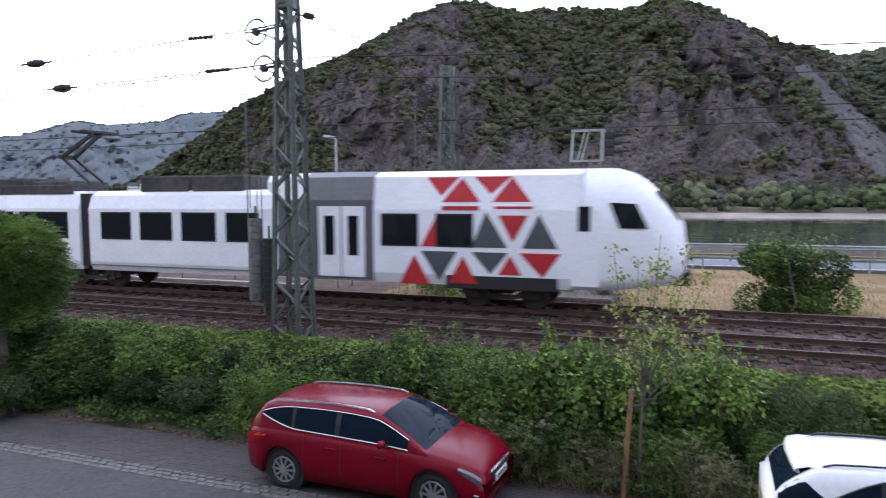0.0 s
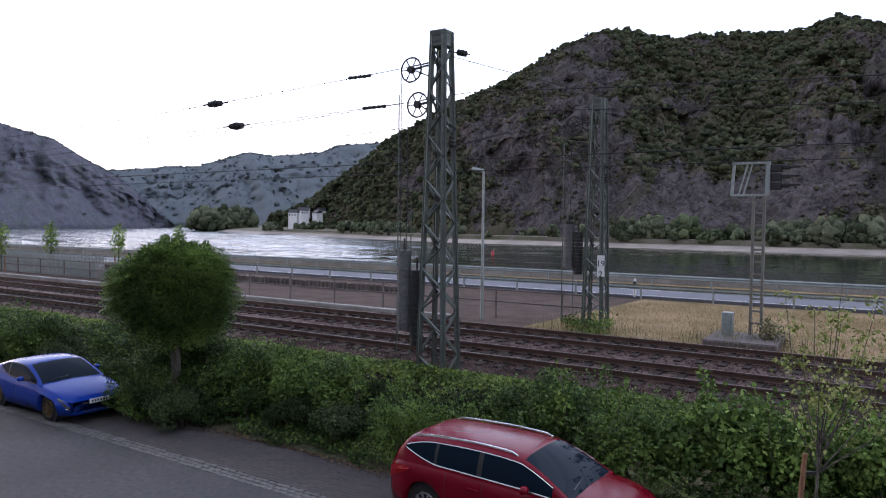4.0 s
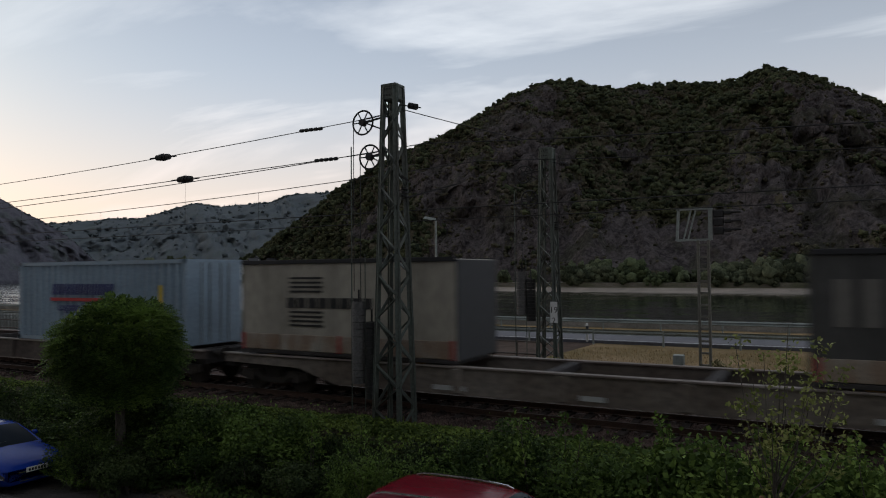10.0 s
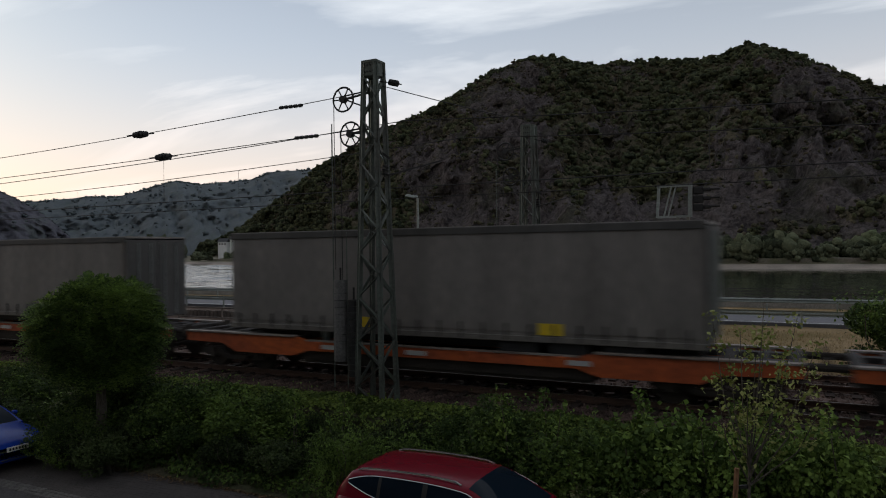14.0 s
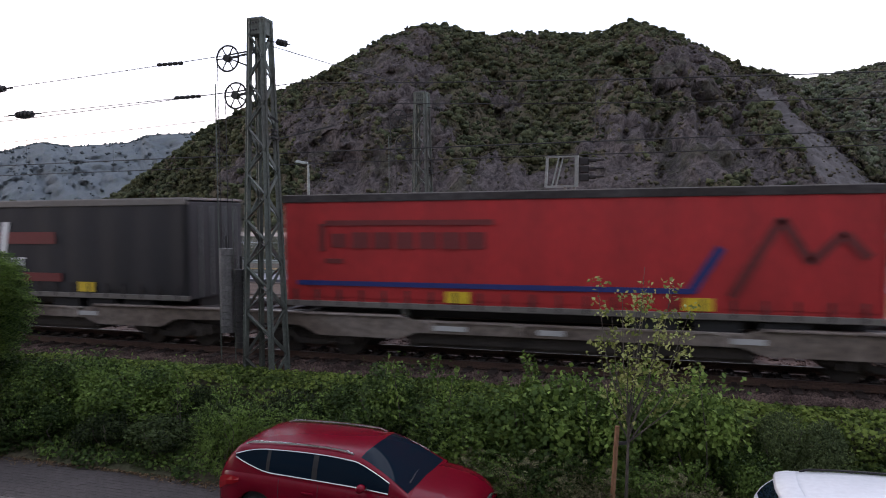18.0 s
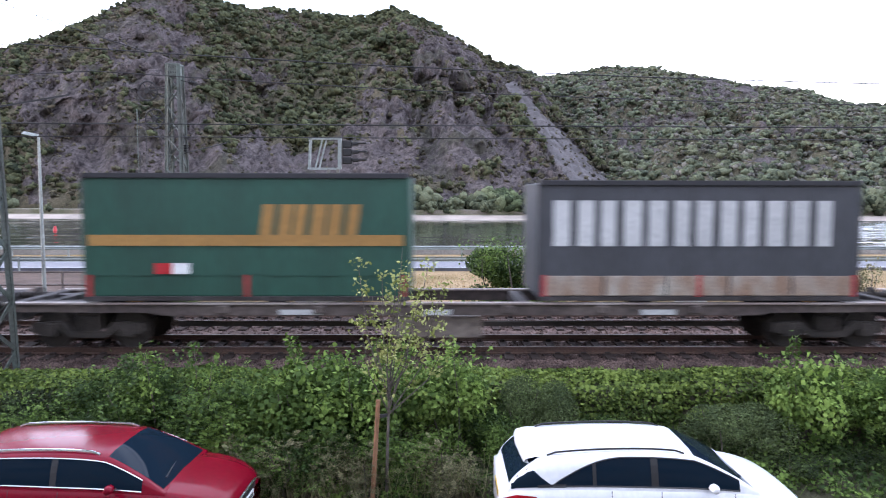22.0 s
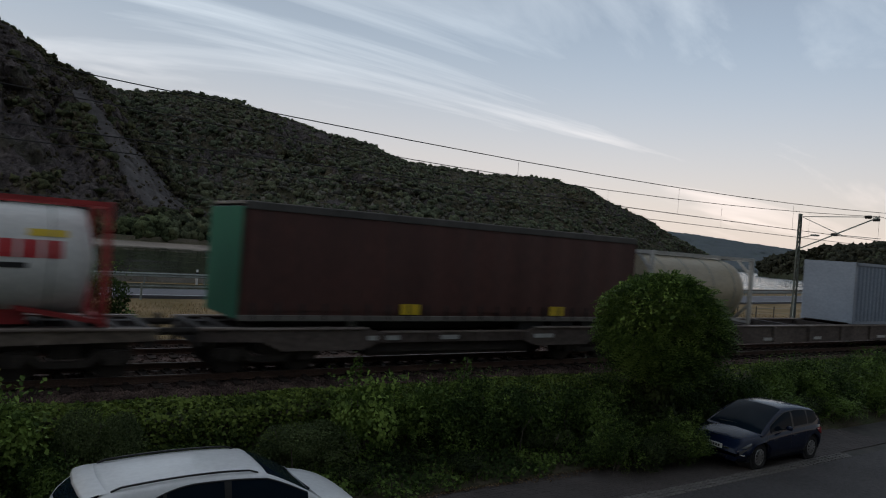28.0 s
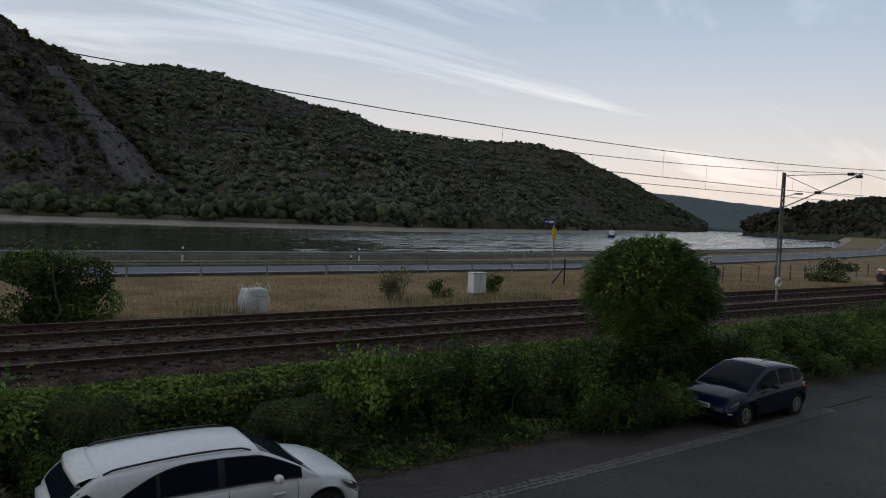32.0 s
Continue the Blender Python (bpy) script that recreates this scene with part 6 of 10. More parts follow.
def tank(u, length, label, shell, frame, radius=1.18, z0=2.66, z1=5.25, beams=True, plated=False):
    """A tank container: a cylinder with domed ends in a box frame."""
    root = thing("tank_container", label, "tank container", group="tank containers on the train")
    h, zc = length / 2, z0 + 0.14 + radius
    zm = (z0 + z1) / 2
    rings = []
    for q in np.linspace(-1, 1, 25):
        x = q * (h - 0.08)
        e = max(0, (abs(x) - (h - 0.42)) / 0.34)
        r = radius * math.sqrt(max(0.02, 1 - e * e))
        rings.append([(x, r * math.cos(a), zc + r * math.sin(a)) for a in np.linspace(0, 2 * math.pi, 33)[:-1]])
    sh = part("tank_shell", Mesh().loft(rings), shell, root, smooth=True)
    for i in range(int(length / 1.5)):
        x = -h + 1.0 + i * (length - 2.0) / max(1, int(length / 1.5) - 1)
        part("shell_band", Mesh().ring((x, 0, zc), (1, 0, 0), radius + 0.006, 0.018, 40, 4), GALV, sh)
    for e in (-1, 1):
        fr = Mesh()
        for s in (-1, 1):
            fr.box(e * h - 0.07, s * 1.2 - 0.07, z0, e * h + 0.07, s * 1.2 + 0.07, z1 + 0.06, 0.015)
            fr.bar((e * h, s * 1.14, z0 + 0.75), (e * h, s * 0.45, z0 + 0.08), 0.09)
            fr.bar((e * h, s * 1.14, z1 - 0.6), (e * h, s * 0.55, z1), 0.09)
        fr.box(e * h - 0.06, -1.2, z0, e * h + 0.06, 1.2, z0 + 0.14)
        fr.box(e * h - 0.06, -1.2, z1 - 0.08, e * h + 0.06, 1.2, z1 + 0.05)
        ef = part("end_frame", fr, frame, root)
        if plated:
            x = e * (h + 0.01)
            oct8 = [(s * a, zm + q * b) for s, q, a, b in ((1, -1, 0.62, 1.0), (1, -1, 1.06, 0.52), (1, 1, 1.06, 0.52), (1, 1, 0.62, 1.0), (-1, 1, 0.62, 1.0), (-1, 1, 1.06, 0.52), (-1, -1, 1.06, 0.52), (-1, -1, 0.62, 1.0))]
            lid = part("end_plate", Mesh().loft([[(x + dx, y, z) for y, z in oct8] for dx in (-0.04, 0.04)]), TANK_GREY, ef, "pale octagonal end plate")
            out = x + e * 0.05
            part("hazard_plate", Mesh().box(out - 0.01, -0.38, zm - 0.5, out + 0.01, 0.12, zm - 0.2), P_OCHRE2, lid)
            part("hazard_mark", Mesh().ring((out, 0.32 * e, zm - 0.36), (1, 0, 0), 0.1, 0.05, 16, 5), P_WHITE, lid)
            for y, z in ((-0.86 * e, zm + 0.05), (0.84 * e, zm + 0.5)):
                part("warning_triangle", Mesh().prism([(0, 0), (0.34, 0), (0.17, 0.3)], -0.012, 0.012), P_YELLOW, lid, at=pose(out, y - 0.17, z, 0, 0, 90))
            for k in range(5):
                part("data_bar", Mesh().box(out - 0.006, -0.2 - 0.05 * (k % 2), zm + 0.82 - 0.12 * k, out + 0.006, 0.26 - 0.08 * (k % 3), zm + 0.86 - 0.12 * k), P_GREY, lid)
        for s in (-1, 1):
            part("diagonal_brace", Mesh().bar((e * h, s * 1.16, z0 + 0.1), (e * (h - 1.6), s * 0.7, z0 + 0.35), 0.1), frame, root)
    for s in (-1, 1):
        if beams:
            part("side_beam", Mesh().box(-h, s * 1.19 - 0.05, z1 - 0.05, h, s * 1.19 + 0.05, z1 + 0.05), frame, root)
        part("saddle", Mesh().box(-h * 0.55, s * 0.5 - 0.06, z0 - 0.02, h * 0.55, s * 0.5 + 0.06, z0 + 0.45), frame, root)
    part("walkway", Mesh().box(-h, -0.25, z1 + 0.01, h, 0.25, z1 + 0.05), GALV, root)
    RUNNING.append((root, u))
    return root, sh, zc, radius


def on_tank(parent, zc, r, x0, x1, a0, a1, material, name="name_band"):
    """A plain patch that follows the round of a tank, between two heights of its street side (degrees over the level)."""
    rows = []
    for a in np.linspace(radians(a0), radians(a1), 5):
        rows.append([(x, -(r + 0.012) * math.cos(a), zc + (r + 0.012) * math.sin(a)) for x in (x0, x1)])
    return part(name, Mesh().loft(rows, closed=False), material, parent)


def tank_blocks(parent, zc, r, x0, x1, a0, a1, n, material, gap=0.3):
    w = (x1 - x0) / n
    for i in range(n):
        on_tank(parent, zc, r, x0 + w * i, x0 + w * (i + 1 - gap), a0, a1, material, "name_block")


def mid(l, r):
    return (l + r) / 2


def end_name(parent, material):
    """A name and its small print on both ends of a trailer, as plain bars."""
    for e in (-1, 1):
        x = e * 6.88
        part("end_name", Mesh().box(x - 0.01, -0.75, 4.9, x + 0.01, 0.7, 5.12, 0.003), material, parent)
        for k, (z, wide) in enumerate(((4.3, 0.55), (4.15, 0.4), (4.0, 0.5))):
            part("small_print", Mesh().box(x - 0.01, -0.8, z, x + 0.01, -0.8 + wide, z + 0.07, 0.003), material, parent)
        for y0, z0, y1, z1 in ((0.2, 3.4, 0.45, 3.85), (0.45, 3.85, 0.62, 3.6), (0.62, 3.6, 0.9, 4.0)):
            part("peak_stroke", Mesh().bar((x, y0, z0), (x, y1, z1), 0.03, 0.09), material, parent)


def arrow_logo(bd, y, x, z, w, material, dark):
    """The haulier's hooked arrow as plain bars, with a block name beside it."""
    flat_mark("arrow_bar", bd, x, z + 0.95, x + w, z + 1.08, y, material)
    flat_mark("arrow_hook", bd, x - 0.15, z + 0.3, x + 0.02, z + 1.0, y, material)
    flat_mark("arrow_hook", bd, x, z, x + 0.5, z + 0.12, y, material)
    flat_mark("arrow_ring", bd, x + 0.18, z + 0.4, x + 0.6, z + 0.75, y, material)
    blocks(bd, x + 0.75, x + w - 0.1, z + 0.38, z + 0.78, 6, y, material)


def stroke(bd, y, points, wide, material, name="peak_stroke"):
    """A line of plain bars from point to point on a side wall."""
    for (x0, z0), (x1, z1) in zip(points, points[1:]):
        k = wide * 0.5 / math.hypot(x1 - x0, z1 - z0)
        nx, nz = -(z1 - z0) * k, (x1 - x0) * k
        c = [(x0 - nx, z0 - nz), (x1 - nx, z1 - nz), (x1 + nx, z1 + nz), (x0 + nx, z0 + nz)]
        part(name, Mesh().add([(u, y, v) for u, v in c] + [(u, y + 0.012, v) for u, v in c], [(0, 1, 2, 3), (7, 6, 5, 4), (0, 4, 5, 1), (2, 6, 7, 3), (1, 5, 6, 2), (0, 3, 7, 4)]), material, bd)


def peaks(bd, y, x, z, material, dark):
    """A mountain line of plain bars at the end of a stripe."""
    flat_mark("stripe", bd, -6.4, z + 0.14, x - 1.0, z + 0.26, y, dark)
    stroke(bd, y - 0.002, [(x - 1.05, z + 0.2), (x - 0.45, z + 1.15)], 0.2, dark)
    stroke(bd, y, [(x - 0.25, z + 0.1), (x + 0.7, z + 1.75), (x + 1.25, z + 0.85), (x + 1.85, z + 1.45), (x + 2.3, z + 0.95)], 0.2, material)


# -- the loads, from the locomotive back --
r, b, y = trailer(mid(-234.1, -220.45), "navy blue curtain-sided trailer with a brown name panel", TARP_NAVY, P_YELLOW, P_DKRED)
flat_mark("name_panel", b, -6.4, 3.95, -0.9, 5.2, y, P_BROWN)
blocks(b, -6.0, -1.2, 4.3, 4.85, 7, y - 0.012, P_GREY, 0.15)
flat_mark("trim_line", b, -6.4, 3.78, -0.9, 3.84, y, P_GREY); flat_mark("trim_line", b, -6.7, 3.15, 6.4, 3.2, y, P_GREY); blocks(b, 0.8, 3.6, 3.3, 3.52, 9, y, P_LIGHT)
r, b, y = trailer(mid(-258.0, -244.4), "faded red curtain-sided trailer with a dark hooked arrow", TARP_FADED, None, TARP_RED)
arrow_logo(b, y, -5.7, 3.9, 4.4, P_DKRED, P_BLACK); peaks(b, y, 4.0, 3.2, P_DKRED, P_BLACK); end_name(b, P_LIGHT)
P_PEACH = paint("faded_peach_print", (0.47, 0.2, 0.13))
BOXBLUE = paint("container_navy", (0.016, 0.03, 0.15))
r, b, y = container(mid(-275.1, -261.4), 13.72, "navy blue corrugated long container with a white name", BOXBLUE)
blocks(r, -3.5, -2.2, 3.95, 4.5, 3, y, P_WHITE); flat_mark("flag_mark", r, -1.95, 3.95, -1.4, 4.25, y, P_YELLOW, 0.3); flat_mark("flag_mark", r, -1.8, 4.25, -1.35, 4.5, y, P_RED, -0.3)
blocks(r, -1.15, 4.4, 3.98, 4.45, 12, y, P_WHITE, 0.28); flat_mark("data_plate", r, -5.75, 3.5, -5.4, 3.85, y, P_WHITE)
r, b, y = swap_body(mid(-285.3, -278.0), "sooty grey tarpaulin swap body with a dull name", TARP_SOOT, TARP_GREY)
blocks(b, -3.3, 2.9, 3.9, 4.85, 6, y, P_GREY)
r, b, y = swap_body(mid(-300.9, -293.45), "beige tarpaulin swap body with black stripes", TARP_BEIGE, TARP_GREY)
blocks(b, -1.9, 1.2, 4.05, 4.35, 8, y, P_BLACK)
for i in range(4):
    flat_mark("stripe", b, -1.8, 4.5 + i * 0.13, -0.6, 4.56 + i * 0.13, y, P_BLACK); flat_mark("stripe", b, -1.8, 3.9 - i * 0.13, -0.6, 3.96 - i * 0.13, y, P_BLACK)
r, b, y = container(mid(-312.6, -303.3), 9.2, "pale blue corrugated container with a red stripe", paint("container_pale_blue", (0.27, 0.36, 0.44)))
blocks(r, -2.5, 1.0, 4.35, 4.75, 11, y, P_NAVY, 0.22, 0.15); flat_mark("stripe", r, -2.6, 4.12, 1.5, 4.24, y, P_RED); text_part("Logistic Services", 0.42, (-0.75, y, 3.9), P_NAVY, r, 0.01); flat_mark("warning_strip", r, 3.3, 3.2, 3.48, 4.7, y, P_YELLOW); flat_mark("data_plate", r, 3.15, 2.95, 3.62, 3.25, y, P_NAVY)
r, s, zc, ra = tank(mid(-324.6, -318.5), 6.06, "dull silver tank container in a red frame with red letter blocks", STEEL_TANK, FRAME_RED)
tank_blocks(s, zc, ra, -2.2, 1.9, -4, 14, 5, P_RED); on_tank(s, zc, ra, 1.2, 2.0, 26, 36, P_YELLOW, "label"); on_tank(s, zc, ra, 1.9, 2.3, 10, 20, P_YELLOW, "label")
r, b, y = trailer(mid(-341.9, -328.3), "sooty grey curtain-sided trailer with a huge dull name", TARP_SOOT, TARP_DUST, TARP_GREY, z1=5.88)
blocks(b, -5.8, 5.0, 3.25, 5.05, 6, y, P_GREY, 0.16)
r, b, y = trailer(mid(-360.2, -346.6), "faded red curtain-sided trailer with a dark hooked arrow and mountain line", TARP_FADED, None, TARP_RED)
arrow_logo(b, y, -5.7, 3.9, 3.2, P_DKRED, P_BLACK); peaks(b, y, 4.0, 3.2, P_DKRED, P_BLACK); end_name(b, P_LIGHT)
r, b, y = trailer(mid(-378.8, -365.2), "dusty grey curtain-sided trailer with a green disc and yellow roof line", TARP_DUST, P_YELLOW, TARP_WHITE)
part("disc_mark", Mesh().disc((-1.0, y, 4.3), (0, 1, 0), 0.82, 32, 0.02), P_GREEN, b); flat_mark("name_block", b, -2.3, 3.95, -1.85, 4.6, y - 0.012, P_BLACK, 0.0); flat_mark("name_block", b, -0.15, 3.95, 0.25, 4.6, y - 0.012, P_BLACK)
part("door_disc", Mesh().disc((6.87, -0.1, 4.5), (1, 0, 0), 0.5, 28, 0.03), P_GREEN, b); part("door_bar", Mesh().box(6.86, -1.05, 4.3, 6.875, -0.65, 4.75), P_BLACK, b); part("door_bar", Mesh().box(6.86, 0.45, 4.3, 6.875, 0.95, 4.75), P_BLACK, b)
for i in range(3):
    flat_mark("name_bar", b, 0.45, 3.95 + i * 0.25, 1.2, 4.1 + i * 0.25, y, P_GREEN)
for k, (l, rr) in enumerate(((-398.0, -384.2), (-416.1, -402.5), (-434.4, -420.8))):
    r, b, y = trailer(mid(l, rr), "plain dusty grey curtain-sided trailer", TARP_DUST, TARP_SOOT, TARP_SOOT)
for l, rr, tone in ((-450.7, -437.1, P_OCHRE), (-505.4, -491.75, P_OCHRE)):
    r, b, y = trailer(mid(l, rr), "dark green curtain-sided trailer with an ochre band", TARP_GREEN, None, P_LIGHT)
    flat_mark("band", b, -6.7, 3.5, 6.5, 3.82, y, tone); blocks(b, -5.0, -2.1, 3.8, 4.95, 3, y - 0.004, tone, 0.12, 0.25); flat_mark("line", b, -6.7, 3.12, 6.6, 3.17, y, P_YELLOW)
r, b, y = trailer(mid(-470.4, -456.8), "red curtain-sided trailer with a pale hooked arrow and mountain line", TARP_RED, TARP_DUST, TARP_RED)
arrow_logo(b, y, -5.7, 3.9, 4.2, P_PEACH, P_GREEN); peaks(b, y, 4.0, 3.2, P_PEACH, P_GREEN); end_name(b, P_LIGHT)
r, b, y = trailer(mid(-488.7, -475.05), "white curtain-sided trailer with dark lettering", TARP_WHITE, TARP_GREY, TARP_WHITE, z1=5.78)
blocks(b, 1.1, 6.0, 4.25, 4.82, 6, y, P_NAVY, 0.16); text_part("LOGISTICS", 0.62, (3.55, y, 3.92), P_NAVY, b, 0.0, 4.9); flat_mark("square_mark", b, -0.1, 3.72, 0.9, 3.78, y, P_NAVY); flat_mark("square_mark", b, -0.1, 4.78, 0.9, 4.84, y, P_NAVY); flat_mark("square_mark", b, 0.1, 4.05, 0.5, 4.5, y, P_NAVY, 0.5); text_part("Together with Passion", 0.5, (-4.2, y, 4.72), P_GREY, b, 0, 4.0, 0.2); part("end_name", Mesh().box(6.87, -0.85, 4.6, 6.89, 0.85, 4.85, 0.003), P_NAVY, b); part("end_name", Mesh().box(6.87, -0.3, 4.35, 6.89, 0.8, 4.5, 0.003), P_NAVY, b); part("end_sign", Mesh().box(6.87, -0.15, 3.3, 6.89, 0.15, 3.6, 0.003), P_SKY, b)
r, b, y = trailer(mid(-524.1, -510.5), "red curtain-sided trailer with a dark hooked arrow", TARP_RED, None, TARP_RED)
arrow_logo(b, y, -5.6, 3.9, 4.4, P_DKRED, P_BLACK); peaks(b, y, 4.2, 3.2, P_DKRED, P_NAVY); end_name(b, P_LIGHT)
r, b, y = trailer(mid(-540.7, -527.1), "black curtain-sided trailer with red arrows and white letter blocks", TARP_BLACK, P_GREY, TARP_BLACK)
blocks(b, -2.8, 0.4, 4.05, 5.0, 4, y - 0.004, P_WHITE, 0.14, 0.18); flat_mark("arrow", b, -3.8, 4.35, 2.2, 4.7, y, P_DKRED); text_part("INTERNATIONAL FREIGHT", 0.36, (-1.1, y - 0.004, 3.8), P_WHITE, b, 0.01, 4.3); flat_mark("arrow", b, -4.0, 3.25, 2.4, 3.5, y, P_DKRED)
r, b, y = trailer(mid(-559.1, -545.5), "bright blue curtain-sided trailer with white letter blocks", TARP_BLUE, P_GREY, TARP_BLUE, z1=5.8)
blocks(b, 1.8, 2.9, 3.95, 4.6, 2, y, P_WHITE, 0.22); flat_mark("name_dot", b, 3.15, 3.95, 3.4, 4.15, y, P_WHITE); blocks(b, 3.85, 6.6, 3.95, 4.7, 3, y, P_WHITE, 0.25); flat_mark("foot_line", b, -6.8, 2.84, 6.8, 3.04, y, P_SKY)
for l, rr in ((-569.25, -561.8), (-577.25, -569.9), (-626.8, -619.35), (-746.1, -738.65)):
    r, b, y = swap_body(mid(l, rr), "dark grey tarpaulin swap body with a large white name", TARP_GREY, TARP_GREY)
    blocks(b, -3.4, 3.2, 3.95, 5.0, 6, y, P_LIGHT, 0.15)
r, s, zc, ra = tank(mid(-596.3, -582.9), 13.4, "long white tank container with an orange stripe", TANK_WHITE, FRAME_WHITE, beams=False)
on_tank(s, zc, ra, -6.3, 6.3, 2, 22, P_OCHRE2); tank_blocks(s, zc, ra, -2.4, 0.0, 8, 17, 8, P_BLACK); tank_blocks(s, zc, ra, 0.4, 2.0, 8, 17, 7, P_BLACK)
for l, rr in ((-616.2, -602.6), (-674.5, -660.9)):
    r, b, y = trailer(mid(l, rr), "blue curtain-sided trailer with yellow swoosh bars and letter blocks", TARP_BLUE, P_GREY, TARP_BLUE, z1=5.71)
    for z0_, z1_, y0_, y1_ in ((4.5, 4.85, -0.45, 0.55), (3.95, 4.25, -0.75, 0.8)):
        part("end_label", Mesh().box(-6.9, y0_, z0_, -6.83, y1_, z1_, 0.004), P_YELLOW, b, "pale yellow label on the rear doors")
    for y0_ in (-0.95, -0.45, 0.4, 0.85):
        part("rear_lamp", Mesh().box(-6.9, y0_, 2.88, -6.82, y0_ + 0.2, 3.02, 0.01), P_OCHRE2, b)
    flat_mark("swoosh_bar", b, -4.6, 4.72, 0.2, 5.0, y, P_YELLOW, 0.4); flat_mark("swoosh_bar", b, -1.4, 3.72, 4.7, 3.98, y, P_YELLOW, 0.5); blocks(b, 0.4, 4.4, 4.12, 4.6, 6, y, P_YELLOW, 0.14); flat_mark("swoosh_round", b, -2.0, 4.0, 0.0, 4.65, y, P_YELLOW, 0.2); blocks(b, -1.9, -0.2, 4.15, 4.5, 3, y - 0.012, P_BLUE); flat_mark("line", b, -6.7, 3.08, 6.7, 3.13, y, P_YELLOW)
r, b, y = swap_body(mid(-637.25, -629.8), "green swap body with an ochre band and block letters", TARP_GREEN, TARP_GREEN, skirt=False)
flat_mark("band", b, -3.6, 3.95, 3.6, 4.2, y, P_OCHRE); blocks(b, 0.3, 2.6, 4.2, 4.9, 3, y - 0.004, P_OCHRE, 0.1, 0.15); flat_mark("badge", b, -2.1, 3.3, -1.7, 3.55, y, P_RED); flat_mark("badge", b, -1.7, 3.3, -1.3, 3.55, y, P_WHITE)
r, b, y = trailer(mid(-656.4, -642.8), "ochre curtain-sided trailer sprayed with a pink graffito", TARP_ORANGE, TARP_SOOT, TARP_DUST)
for i in range(17):
    x = -4.6 + i * 0.58
    zc_ = 3.35 + 0.075 * i + 0.12 * math.sin(i * 2.1)
    flat_mark("graffito_stroke", b, x, zc_, x + 0.5, zc_ + 0.55 + 0.3 * abs(math.sin(i * 1.7)), y, P_PINK, 0.35 * math.sin(i * 1.3))
flat_mark("stripe", b, -6.6, 3.0, 6.6, 3.1, y + 0.004, P_OCHRE)
r, b, y = trailer(mid(-698.0, -684.5), "bright red curtain-sided trailer with a white hooked arrow", TARP_RED, P_GREY, TARP_RED)
arrow_logo(b, y, -5.6, 3.9, 4.6, P_WHITE, P_GREY); text_part("LOGISTICS", 0.36, (-1.7, y, 3.6), P_WHITE, b, 0.012, 2.4); text_part("WE MOVE MOUNTAINS", 0.3, (1.8, y, 3.56), P_LIGHT, b, 0, 3.6); flat_mark("line", b, -6.7, 3.2, 6.7, 3.25, y, P_LIGHT); end_name(b, P_LIGHT)
for l, rr in ((-710.15, -701.03), (-719.35, -710.23)):
    r, s, zc, ra = tank(mid(l, rr), 9.0, "silver steel tank container with an orange name plate", STEEL_TANK, FRAME_WHITE, beams=False)
    on_tank(s, zc, ra, -0.7, 1.2, 0, 24, P_OCHRE2); tank_blocks(s, zc, ra, -0.2, 1.0, 6, 18, 5, P_BROWN); on_tank(s, zc, ra, 3.4, 3.9, 24, 32, P_YELLOW, "label")
for l, rr in ((-728.5, -720.95), (-736.6, -729.1)):
    r, b, y = swap_body(mid(l, rr), "bright yellow tarpaulin swap body with blue name blocks", TARP_YELLOW, TARP_YELLOW, skirt=False)
    flat_mark("foot_band", b, -3.6, 2.78, 3.6, 3.15, y, P_BLUE); blocks(b, -1.5, 2.5, 4.5, 5.05, 7, y, P_BLUE, 0.12, 0.15); blocks(b, -1.6, 2.4, 4.2, 4.38, 11, y, P_BLUE, 0.4); flat_mark("rule", b, -2.0, 4.0, 2.6, 4.14, y, P_BLUE); flat_mark("rule", b, -3.6, 4.6, -1.7, 4.76, y, P_BLUE); flat_mark("rule", b, 2.75, 4.6, 3.6, 4.76, y, P_BLUE); text_part("Logistik  Baustoffe  Truck-Service", 0.26, (0.4, y, 3.82), P_BLUE, b, 0.005, 4.4); flat_mark("plate", b, -2.3, 2.85, -1.7, 3.1, y - 0.012, P_YELLOW); flat_mark("plate", b, 2.3, 2.85, 2.9, 3.1, y - 0.012, P_YELLOW)
r, b, y = swap_body(mid(-756.55, -749.1), "dark green swap body with an ochre band and block letters", TARP_GREEN, TARP_GREEN, skirt=False)
flat_mark("band", b, -3.4, 3.95, 3.4, 4.2, y, P_OCHRE); blocks(b, 0.6, 2.6, 4.2, 4.9, 3, y - 0.004, P_OCHRE, 0.1, 0.15)
BOXGREY = paint("container_grey", (0.27, 0.255, 0.25))
container(mid(-767.6, -758.5), 9.12, "pale blue-grey corrugated container", paint("container_blue_grey", (0.24, 0.29, 0.36)))
tank(mid(-782.0, -776.0), 6.06, "tan tank container in a pale frame", mat("tan_tank", (0.4, 0.34, 0.24), 0.45, vary=0.1, scale=3), FRAME_WHITE)
trailer(mid(-796.4, -783.2), "dark brown curtain-sided trailer with a green end", TARP_BROWN, TARP_SOOT, TARP_BROWN)
part("front_wall", Mesh().box(-6.86, -1.24, 2.84, -6.815, 1.24, 5.5, 0.01), P_GREEN, RUNNING[-1][0], "green front wall")
r, s, zc, ra = tank(mid(-805.5, -799.5), 6.06, "white tank container in a red frame with red letter blocks", TANK_WHITE, FRAME_RED)
tank_blocks(s, zc, ra, -2.3, 2.3, 4, 22, 11, P_RED, 0.2); on_tank(s, zc, ra, -2.3, 1.6, -6, -1, P_BLACK, "rule"); on_tank(s, zc, ra, 1.6, 2.3, 26, 34, P_YELLOW, "label")
r, b, y = container(mid(-824.6, -815.6), 9.12, "grey corrugated container with an orange name plate", BOXGREY)
